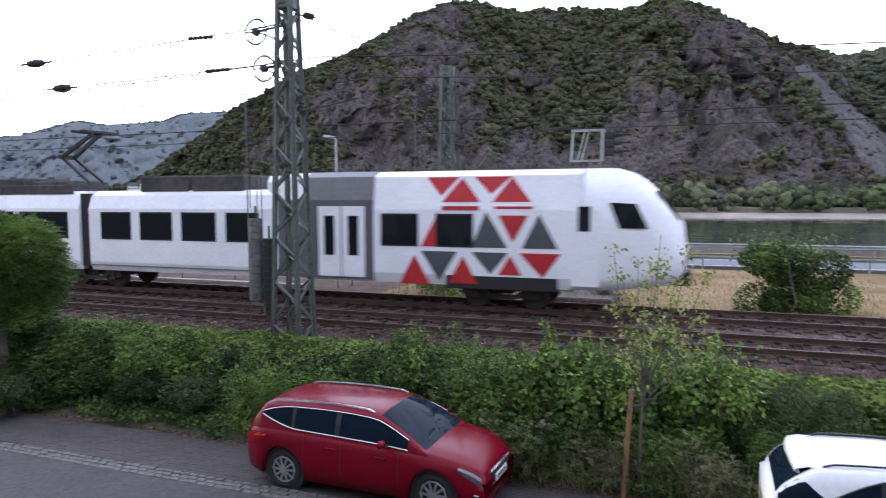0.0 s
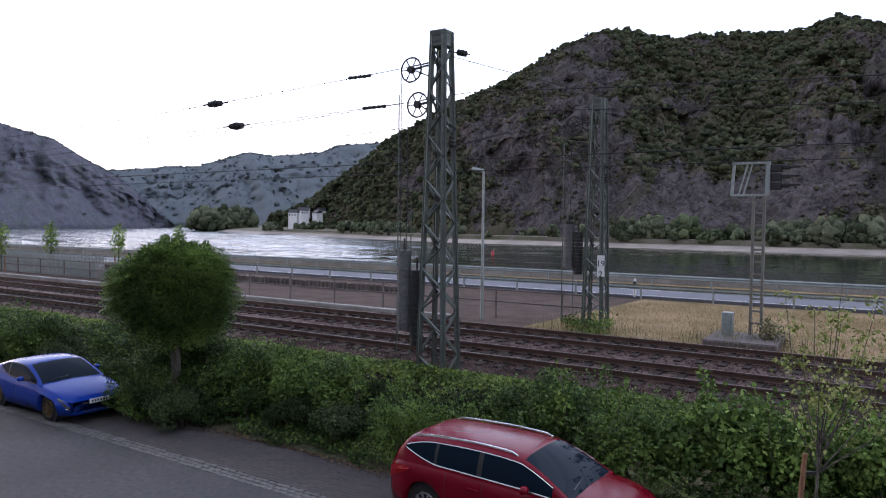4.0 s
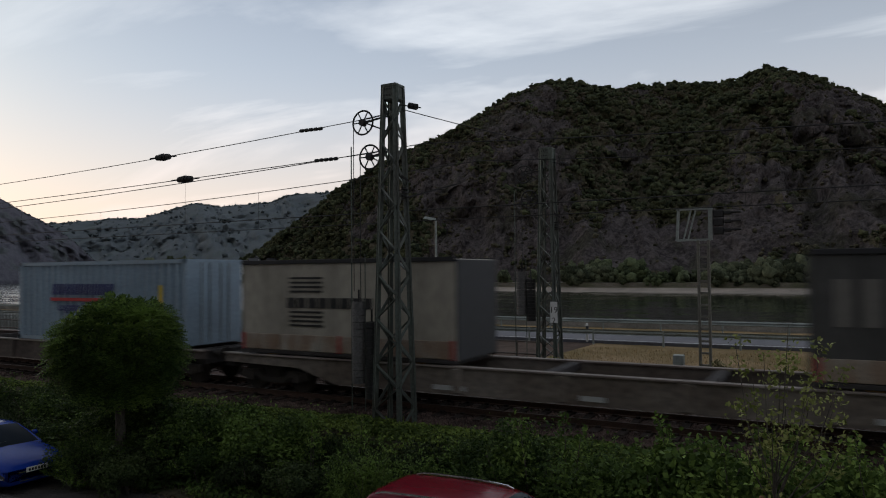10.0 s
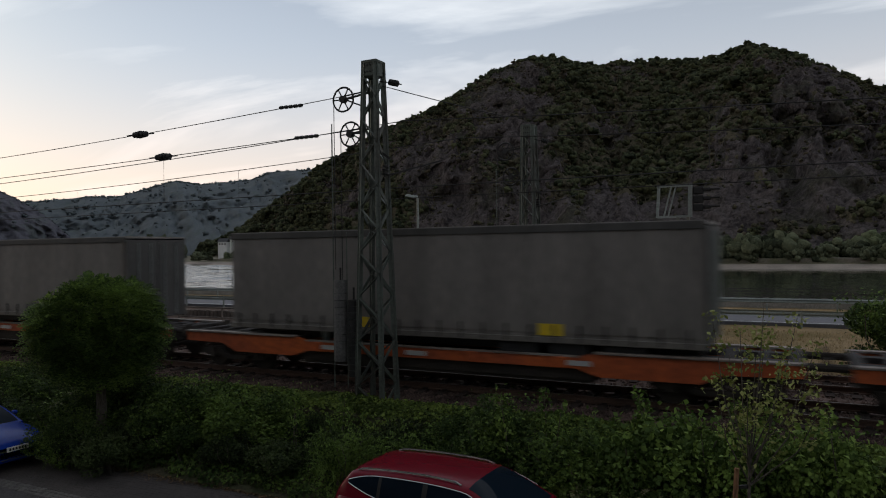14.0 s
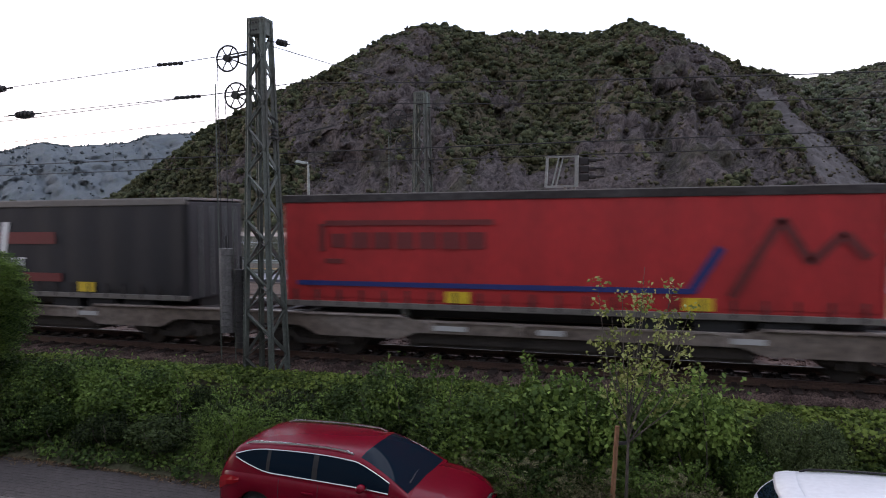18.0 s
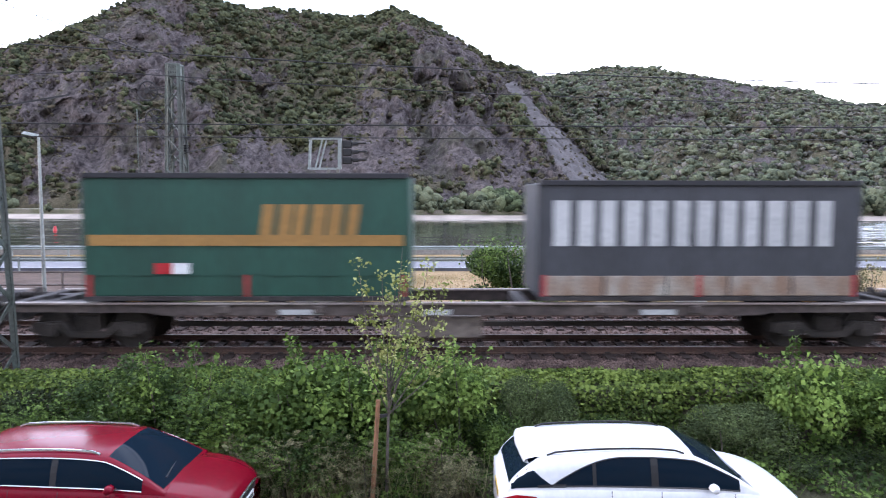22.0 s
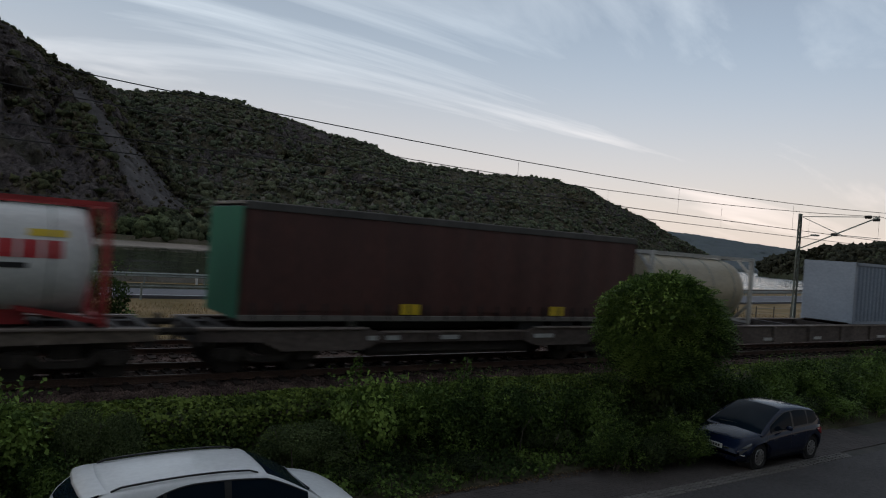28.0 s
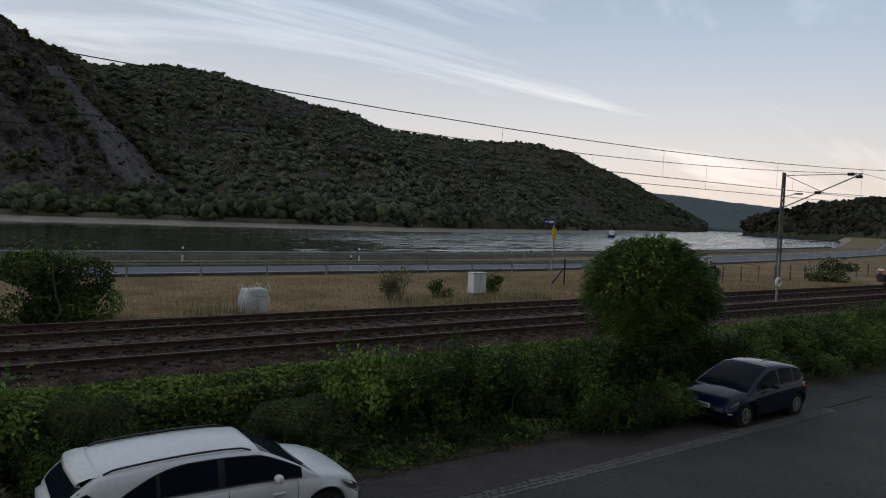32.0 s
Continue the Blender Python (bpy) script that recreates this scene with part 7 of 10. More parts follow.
flat_mark("name_plate", r, -0.2, 3.7, 1.6, 4.25, y, P_OCHRE2); blocks(r, 0.2, 1.5, 3.85, 4.15, 6, y - 0.012, P_BROWN)
r, b, y = container(mid(-838.1, -829.0), 9.12, "grey corrugated container with an orange stripe", BOXGREY)
flat_mark("stripe", r, -3.9, 3.9, 4.2, 4.35, y, P_OCHRE2); blocks(r, -2.0, 0.0, 4.0, 4.25, 8, y - 0.012, P_BROWN); blocks(r, 1.0, 2.6, 4.0, 4.25, 7, y - 0.012, P_BROWN)
r, s, zc, ra = tank(mid(-846.3, -840.2), 6.06, "grey steel tank container in a red frame, pale end plate", STEEL_TANK, FRAME_RED, plated=True)
tank_blocks(s, zc, ra, -1.7, 2.0, -2, 18, 5, P_RED); on_tank(s, zc, ra, 1.2, 1.8, 24, 34, P_YELLOW, "label")

# -- the wagons under them: front end, rear end, kind, paint --
for a, z, style, paintwork, plates in (
        (-219.0, -239.0, "pocket", SILL, P_OCHRE), (-239.0, -259.8, "pocket", SILL, P_OCHRE), (-259.8, -276.4, "flat", SILL_PALE, None), (-276.4, -302.0, "flat", SILL_PALE, None), (-302.0, -326.2, "flat", SILL, None),
        (-326.2, -344.3, "pocket", SILL_DARK, P_OCHRE), (-344.3, -362.6, "pocket", SILL_PALE, P_OCHRE), (-362.6, -381.4, "pocket", SILL_DARK, None), (-381.4, -400.2, "pocket", SILL_ORANGE, None), (-400.2, -418.4, "pocket", SILL_ORANGE, None),
        (-418.4, -435.7, "pocket", SILL_ORANGE, None), (-435.7, -453.6, "pocket", SILL, P_OCHRE), (-453.6, -472.8, "pocket", SILL_DARK, None), (-472.8, -490.2, "pocket", SILL_DARK, None), (-490.2, -508.0, "pocket", SILL_PALE, None),
        (-508.0, -525.6, "pocket", SILL_PALE, None), (-525.6, -543.1, "pocket", SILL_PALE, None), (-543.1, -560.5, "pocket", SILL_PALE, None), (-560.5, -580.0, "flat", SILL_PALE, None), (-580.0, -599.0, "flat", SILL, P_OCHRE),
        (-599.0, -617.7, "pocket", SILL, P_OCHRE), (-617.7, -639.5, "slim", SILL, None), (-639.5, -658.2, "flat", SILL_PALE, None), (-658.2, -679.6, "pocket", SILL, P_OCHRE), (-679.6, -699.5, "flat", SILL, P_OCHRE),
        (-699.5, -720.1, "slim", SILL_DARK, None), (-720.1, -737.6, "flat", SILL_PALE, None), (-737.6, -757.5, "flat", SILL_DARK, None), (-757.5, -782.6, "flat", SILL, None), (-782.6, -797.9, "pocket", SILL, None),
        (-797.9, -814.9, "flat", SILL_PALE, None), (-814.9, -826.0, "flat", SILL_PALE, None), (-826.0, -849.0, "flat", SILL_DARK, None), (-849.0, -864.3, "flat", SILL_PALE, None)):
    wagon(a - z, style, paintwork, mid(a, z), "%s freight wagon on two bogies" % ("orange pocket" if paintwork is SILL_ORANGE else "dirty grey " + ("pocket" if style == "pocket" else "container")), plates)
# the train ends with two red and white boards
for y in (-1.02, 1.02):
    board = part("end_board", Mesh().box(-7.26, y - 0.15, 2.6, -7.22, y + 0.15, 2.98, 0.005), P_WHITE, RUNNING[-1][0], "white train end board with a red field")
    part("red_field", Mesh().box(-7.268, y - 0.14, 2.72, -7.26, y + 0.14, 2.86), P_RED, board)


def locomotive():
    root = thing("electric_locomotive", "blue electric locomotive with bright orange-red cab ends and white name blocks", "locomotive")
    h, w = 9.15, 1.45
    LB, LR, LG = paint("loco_blue", (0.024, 0.045, 0.28), 0.35), paint("loco_orange_red", (0.62, 0.075, 0.035), 0.4), paint("loco_grey", (0.13, 0.135, 0.14))
    part("body", Mesh().box(-h + 1.7, -w, 2.55, h - 1.7, w, 4.95, 0.05), LB, root)
    part("skirt", Mesh().box(-h + 0.5, -w + 0.01, 2.2, h - 0.5, w - 0.01, 2.62, 0.03), LG, root)
    roof = Mesh().prism([(-w, 4.9), (-w + 0.35, 5.42), (w - 0.35, 5.42), (w, 4.9)], -h + 2.1, h - 2.1)
    roof.v = [(y, x, z) for x, y, z in roof.v]
    rf = part("roof", roof, mat("roof_grey", (0.27, 0.28, 0.28), 0.6, vary=0.15, scale=4), root)
    for s in (-1, 1):
        for x in (-4.6, -2.9, -0.8, 2.2, 4.2):
            v = Mesh()
            for k in range(4):
                q = k / 4
                v.bar((x, s * (w - 0.04 - 0.3 * q), 4.97 + 0.42 * q), (x + 1.35, s * (w - 0.04 - 0.3 * q), 4.97 + 0.42 * q), 0.03, 0.06)
            part("louvre", v, DARKSTEEL, rf)
    for e in (-1, 1):
        k = e * h
        prof = [(k - e * 1.75, 5.42), (k - e * 0.75, 5.36), (k - e * 0.18, 4.5), (k, 3.55), (k - e * 0.02, 2.55), (k - e * 0.2, 2.15), (k - e * 1.75, 2.15)]
        cab = Mesh()
        rows = []
        for x, z in prof:
            q = 0.0
            rows.append((x, z, q))
        m = len(rows)
        cab.add([(x, -w + q, z) for x, z, q in rows] + [(x, w - q, z) for x, z, q in rows], [tuple(range(m)), tuple(range(2 * m - 1, m - 1, -1))] + [(i, m + i, m + (i + 1) % m, (i + 1) % m) for i in range(m)])
        c = part("cab", cab, LB, root)
        edge = [(0.75, 5.375), (0.17, 4.51), (-0.012, 3.55), (0.008, 2.54), (0.19, 2.14), (0.62, 2.14), (0.4, 2.6), (0.38, 3.5), (0.6, 4.45), (1.0, 4.98)]
        hood = [(1.75, 5.435), (0.75, 5.375), (1.0, 4.98), (1.75, 4.98)]
        for nm, ring in (("cab_front", edge), ("cab_roof", hood)):
            mm, ww = len(ring), w + 0.012
            part(nm, Mesh().add([(k - e * a, -ww, z) for a, z in ring] + [(k - e * a, ww, z) for a, z in ring], [tuple(range(mm)), tuple(range(2 * mm - 1, mm - 1, -1))] + [(i, mm + i, mm + (i + 1) % mm, (i + 1) % mm) for i in range(mm)]), LR, c, "bright orange-red")
        win = Mesh().add([(k - e * 0.71, -1.1, 5.22), (k - e * 0.71, 1.1, 5.22), (k - e * 0.17, 1.2, 4.42), (k - e * 0.17, -1.2, 4.42)], [(0, 1, 2, 3)])
        win.v = [(x + e * 0.03, y, z + 0.02) for x, y, z in win.v]
        part("windscreen", win, WINDOW, c, "dark cab windscreen")
        for s in (-1, 1):
            part("cab_window", Mesh().box(min(k - e * 1.65, k - e * 0.95), s * (w + 0.004) - 0.006, 4.05, max(k - e * 1.65, k - e * 0.95), s * (w + 0.004) + 0.006, 4.75, 0.003), WINDOW, c)
            part("cab_stripe", Mesh().box(min(k - e * 1.75, k - e * 2.6), s * (w + 0.004) - 0.006, 4.75, max(k - e * 1.75, k - e * 2.6), s * (w + 0.004) + 0.006, 5.0), LR, c)
            part("headlight", Mesh().disc((k + e * 0.03, s * 0.95, 3.05), (1, 0, 0), 0.13, 14, 0.08), glow_mat("warm_headlight", (1.0, 0.86, 0.55), 9.0) if e > 0 else P_DKRED, c, "lit warm headlight" if e > 0 else "red tail lamp")
            bf = Mesh().tube((k, s * 0.87, 2.52), (k + e * 0.5, s * 0.87, 2.52), 0.09, 10).box(min(k + e * 0.5, k + e * 0.56), s * 0.87 - 0.3, 2.34, max(k + e * 0.5, k + e * 0.56), s * 0.87 + 0.3, 2.7, 0.02)
            part("buffer", bf, DARKSTEEL, root)
        for dx in (0.0,):
            bogie(root, e * 5.4)
        part("snow_plough", Mesh().box(min(k - e * 0.1, k - e * 0.3), -1.2, 1.62, max(k - e * 0.1, k - e * 0.3), 1.2, 2.2, 0.03), DARKSTEEL, root)
        pan = Mesh().box(e * 5.2 - 1.0, -0.6, 5.5, e * 5.2 + 1.0, 0.6, 5.58)
        for s in (-1, 1):
            pan.bar((e * 5.2 + 0.8, s * 0.5, 5.6), (e * 5.2 - 0.9, s * 0.5, 5.78), 0.05)
            pan.tube((e * 5.2 - 0.8, s * 0.5, 5.42), (e * 5.2 - 0.8, s * 0.5, 5.6), 0.07, 8)
        part("pantograph", pan, DARKSTEEL, root, "folded pantograph")
    up = Mesh()
    for s in (-0.4, 0.4):
        up.bar((-5.9, s, 5.7), (-4.3, s, 6.5), 0.05).bar((-4.3, s, 6.5), (-5.3, s * 0.6, 7.0), 0.04)
    up.bar((-5.3, -0.85, 7.02), (-5.3, 0.85, 7.02), 0.05).bar((-5.1, -0.85, 7.02), (-5.1, 0.85, 7.02), 0.05)
    part("raised_pantograph", up, DARKSTEEL, root, "raised pantograph")
    part("transformer", Mesh().box(-2.6, -1.25, 1.75, 2.6, 1.25, 2.3, 0.06), BOGIE, root)
    y = -(w + 0.015)
    blocks(root, -5.6, -1.3, 3.05, 4.55, 4, y, P_WHITE, 0.35, 0.25); blocks(root, -1.1, 2.4, 3.0, 4.7, 3, y, P_WHITE, 0.2, 0.25)
    text_part("Logistics AG", 0.36, (-1.6, y, 4.72), P_LIGHT, root)
    flat_mark("company_plate", root, 1.9, 2.85, 2.9, 3.08, y, P_RED); text_part("Cargo", 0.26, (5.5, y, 2.97), P_LIGHT, root); blocks(root, 3.0, 4.9, 2.9, 3.06, 9, y, P_LIGHT)
    RUNNING.append((root, -208.75))


locomotive()


# -- the regional train on the far track --
PASSENGER = []


def railcar():
    W_ = paint("railcar_white", (0.80, 0.81, 0.83), 0.35, 0.05)
    GREYD = paint("door_bay_grey", (0.10, 0.10, 0.105), 0.45)
    ANTH = paint("triangle_anthracite", (0.075, 0.08, 0.085), 0.4)
    ROOFD = mat("sooty_roof_equipment", (0.06, 0.052, 0.05), 0.8, vary=0.35, scale=2, bump=0.2)
    w = 1.42

    def shell(root, x0, x1, ztop, name="body"):
        prof = [(-w + 0.1, 2.18), (-w, 2.5), (-w, 4.45), (-w + 0.16, ztop - 0.17), (-w + 0.5, ztop), (w - 0.5, ztop), (w - 0.16, ztop - 0.17), (w, 4.45), (w, 2.5), (w - 0.1, 2.18)]
        return part(name, Mesh().loft([[(x, y, z) for y, z in prof] for x in (x0, x1)]), W_, root)

    def window(parent, x0, x1, z0=3.38, z1=4.28):
        for s in (-1, 1):
            f = part("window", Mesh().box(x0 - 0.05, s * (w + 0.006) - 0.008, z0 - 0.05, x1 + 0.05, s * (w + 0.006) + 0.008, z1 + 0.05), RUBBER, parent)
            part("pane", Mesh().box(x0, s * (w + 0.014) - 0.006, z0, x1, s * (w + 0.014) + 0.006, z1), WINDOW, f)

    end = thing("railcar_end_unit", "white regional railcar end unit with red and anthracite triangles", "railcar", group="regional train")
    b = shell(end, -20.7, -12.4, 5.1)
    shell(end, -12.4, -2.6, 5.62, "high_body")
    rings = []
    for q in np.linspace(0, 1, 14):
        x = -2.6 + 2.8 * q
        top = 5.62 - 1.5 * max(0, (q - 0.33) / 0.67) ** 1.9
        ww = w - 0.42 * q ** 3.2
        low = 2.18 + 0.25 * q * q
        rings.append([(x - 0.25 * (1 - 0), -ww + 0.08, low), (x, -ww, low + 0.35), (x, -ww, max(low + 0.7, 4.0 - 1.1 * q ** 3)), (x - 0.1 * q, -ww * 0.93, (top + 4.0) / 2), (x - 0.2 * q, -ww * 0.62, top), (x - 0.2 * q, ww * 0.62, top), (x - 0.1 * q, ww * 0.93, (top + 4.0) / 2), (x, ww, max(low + 0.7, 4.0 - 1.1 * q ** 3)), (x, ww, low + 0.35), (x - 0.25, ww - 0.08, low)])
    nose = part("nose", Mesh().loft(rings), W_, end, smooth=True)
    crown = lambda q: 5.62 - 1.5 * max(0, (q - 0.33) / 0.67) ** 1.9
    ws = Mesh().loft([[(-2.6 + 2.6 * q + 0.03, yy * (w - 0.42 * q ** 3.2) * 0.66, crown(q) + 0.03 - 0.04 * yy * yy) for yy in np.linspace(-1, 1, 7)] for q in np.linspace(0.76, 0.995, 9)], closed=False)
    part("windscreen", ws, WINDOW, nose, "large dark windscreen")
    for s in (-1, 1):
        part("tail_light", Mesh().box(-0.5, s * 0.95 - 0.1, 3.02, -0.28, s * 0.95 + 0.1, 3.14, 0.02), glow_mat("red_tail_light", (1.0, 0.02, 0.05), 2.5), nose, "lit red tail light")
        part("cab_side_window", Mesh().add([(-1.5, s * (w + 0.0), 3.95), (-0.75, s * (w - 0.06), 3.95), (-1.08, s * (w - 0.1), 4.62), (-1.78, s * (w - 0.03), 4.66)], [(0, 1, 2, 3)]), WINDOW, nose)
        part("cab_door", Mesh().box(-2.85, s * (w + 0.005) - 0.01, 2.3, -2.05, s * (w + 0.005) + 0.01, 4.45, 0.005), W_, b)
        part("cab_door_window", Mesh().box(-2.64, s * (w + 0.018) - 0.006, 3.85, -2.3, s * (w + 0.018) + 0.006, 4.55, 0.003), WINDOW, b)
        part("door_bay", Mesh().box(-12.5, s * (w + 0.004) - 0.01, 2.25, -9.0, s * (w + 0.004) + 0.01, 4.75, 0.004), GREYD, b)
        for k in (0, 1):
            x = -10.95 + k * 0.85
            d = part("door_leaf", Mesh().box(x, s * (w + 0.02) - 0.012, 2.32, x + 0.8, s * (w + 0.02) + 0.012, 4.55, 0.005), W_, b)
            part("door_window", Mesh().box(x + 0.22, s * (w + 0.036) - 0.006, 3.0, x + 0.58, s * (w + 0.036) + 0.006, 4.25, 0.003), WINDOW, d)
        # triangles: from, to, height of the base, place and height of the tip
        lean = lambda z: w + 0.012 - (0 if z < 4.45 else (z - 4.45) * 0.16)
        for x0, x1, zb, xt, zt, m in ((-7.23, -6.21, 5.42, -6.75, 4.86, P_RED), (-6.72, -5.52, 4.68, -6.09, 5.4, P_RED), (-5.71, -4.6, 5.42, -5.2, 4.9, P_RED), (-5.15, -3.99, 4.68, -4.56, 5.4, P_RED),
                                      (-7.39, -6.33, 3.34, -6.82, 4.4, P_RED), (-5.78, -4.69, 3.34, -5.33, 4.4, ANTH), (-5.1, -3.92, 4.55, -4.52, 3.5, P_RED), (-4.25, -3.2, 3.34, -3.75, 4.33, ANTH),
                                      (-8.1, -7.1, 2.18, -7.62, 3.08, P_RED), (-7.4, -6.24, 3.2, -6.8, 2.31, ANTH), (-6.51, -5.6, 2.25, -6.05, 3.08, P_RED), (-5.78, -4.66, 3.2, -5.2, 2.55, ANTH), (-4.95, -4.25, 2.55, -4.6, 3.13, P_RED), (-4.32, -3.12, 3.2, -3.64, 2.5, P_RED)):
            pts = [(x0, s * lean(zb), zb), (x1, s * lean(zb), zb), (xt, s * lean(zt), zt)]
            part("triangle_mark", Mesh().add(pts + [(p[0], p[1] - s * 0.02, p[2]) for p in pts], [(0, 1, 2), (5, 4, 3), (0, 3, 4, 1), (1, 4, 5, 2), (2, 5, 3, 0)]), m, b)
        y = s * (w + 0.012)
        part("red_band", Mesh().box(-6.7, y - 0.008, 4.44, -5.55, y + 0.008, 4.56), P_RED, b)
        part("sill_line", Mesh().box(-20.7, y - 0.006, 2.35, -11.4, y + 0.006, 2.4), P_GREY, b)
    part("roof_bay", Mesh().loft([[(x, yy, zz) for yy, zz in ((-w - 0.004, 4.55), (-w + 0.15, 5.47), (-w + 0.5, 5.64), (w - 0.5, 5.64), (w - 0.15, 5.47), (w + 0.004, 4.55))] for x in (-11.5, -9.0)], closed=False), paint("roof_bay_grey", (0.16, 0.16, 0.16)), b)
    for x0, x1 in ((-20.07, -18.76), (-18.25, -16.9), (-16.4, -15.03), (-14.52, -13.3), (-8.69, -7.54), (-6.87, -5.78)):
        window(b, x0, x1)
    for x in (-17.5, -15.2):
        part("roof_unit", Mesh().box(x - 1.1, -1.05, 5.05, x + 1.1, 1.05, 5.62, 0.06), ROOFD, b, "dark roof equipment")
    part("roof_fairing", Mesh().box(-13.1, -1.25, 4.9, -11.5, 1.25, 5.55, 0.2), W_, b)
    bogie(end, -4.9)
    # black panel on the skirt stands in for the shaded bogie opening
    part("bogie_recess", Mesh().box(-6.6, -w - 0.003, 2.1, -3.2, w + 0.003, 2.5, 0.02), RUBBER, b)
    part("coupler", Mesh().box(-0.5, -0.4, 2.3, 0.35, 0.4, 2.75, 0.08), DARKSTEEL, end, "black front coupler")
    PASSENGER.append((end, 0.0))
    for k in range(2):
        car = thing("railcar_middle_unit", "white regional railcar middle unit with dark roof equipment", "railcar", group="regional train")
        c = shell(car, -17.5, 0, 5.1)
        for x0 in (-16.8, -15.2, -13.6, -9.4, -7.8, -6.2, -4.6, -3.0, -1.8):
            window(c, x0, x0 + 1.2)
        for s in (-1, 1):
            part("door_bay", Mesh().box(-12.0, s * (w + 0.004) - 0.01, 2.25, -10.0, s * (w + 0.004) + 0.01, 4.75, 0.004), GREYD, c)
            for q in (0, 1):
                part("door_leaf", Mesh().box(-11.8 + q * 0.85, s * (w + 0.02) - 0.012, 2.32, -11.0 + q * 0.85, s * (w + 0.02) + 0.012, 4.55, 0.005), W_, c)
        for x, half, z in ((-15.3, 1.2, 5.6), (-12.6, 1.1, 5.5), (-9.8, 1.3, 5.66), (-7.0, 1.0, 5.52), (-4.5, 1.2, 5.62), (-1.9, 0.9, 5.5)):
            part("roof_unit", Mesh().box(x - half, -1.05, 5.05, x + half, 1.05, z, 0.06), ROOFD, c, "dark roof equipment")
        part("roof_duct", Mesh().box(-17.0, -1.22, 5.0, -0.5, -1.1, 5.34, 0.03), ROOFD, c)
        part("gangway", Mesh().box(0.0, -1.3, 2.3, 0.5, 1.3, 5.0), RUBBER, car, "black gangway bellows")
        bogie(car, 0.25)
        if k == 0:
            pan = Mesh()
            for s in (-0.35, 0.35):
                pan.bar((-0.5, s, 5.4), (-2.0, s * 0.8, 6.45), 0.1).bar((-2.0, s * 0.8, 6.45), (-0.5, s * 0.5, 7.32), 0.12)
            for x in (-0.75, -0.3):
                pan.box(x - 0.12, -0.85, 7.33, x + 0.12, 0.85, 7.43, 0.02)
            pan.bar((-0.8, 0, 7.3), (-0.25, 0, 7.3), 0.1).bar((-2.0, -0.4, 6.45), (-2.0, 0.4, 6.45), 0.16)
            part("pantograph", pan, DARKSTEEL, car, "raised pantograph")
        PASSENGER.append((car, -21.2 - k * 18.0))


railcar()


# ---- parked cars ----
CAR_GLASS = glass_mat("car_glass", (0.006, 0.013, 0.022), 0.02, 0.04)
CHROME = mat("chrome", (0.62, 0.62, 0.62), 0.18, metal=0.95, vary=0.05, scale=4)
ALLOY = mat("alloy_wheel", (0.40, 0.40, 0.40), 0.35, metal=0.7, vary=0.1, scale=8)
BRONZE = mat("bronze_wheel", (0.16, 0.11, 0.05), 0.35, metal=0.7, vary=0.1, scale=8)
BLACKTRIM = mat("black_trim", (0.014, 0.014, 0.015), 0.45, vary=0.1, scale=8)
LAMP_RED = glass_mat("red_lamp_glass", (0.28, 0.008, 0.012), 0.08)
LAMP_CLEAR = mat("clear_lamp", (0.15, 0.155, 0.165), 0.1, metal=0.5, vary=0.2, scale=20, coat=1.0)
PLATE = mat("number_plate", (0.7, 0.7, 0.68), 0.4, vary=0.04, scale=8)
PLATE_Y = mat("yellow_number_plate", (0.62, 0.42, 0.03), 0.4, vary=0.04, scale=8)


def curve(points, x):
    """A smooth line through (x, value) pairs."""
    if x <= points[0][0]:
        return points[0][1]
    for i in range(len(points) - 1):
        if x <= points[i + 1][0]:
            (x0, a), (x1, b) = points[i], points[i + 1]
            p0 = points[i - 1] if i else (x0 - (x1 - x0), a)
            p3 = points[i + 2] if i + 2 < len(points) else (x1 + (x1 - x0), b)
            ma, mb = (b - p0[1]) / (x1 - p0[0]), (p3[1] - a) / (p3[0] - x0)
            h, q = x1 - x0, (x - x0) / (x1 - x0)
            return (2 * q**3 - 3 * q**2 + 1) * a + (q**3 - 2 * q**2 + q) * h * ma + (3 * q**2 - 2 * q**3) * b + (q**3 - q**2) * h * mb
    return points[-1][1]


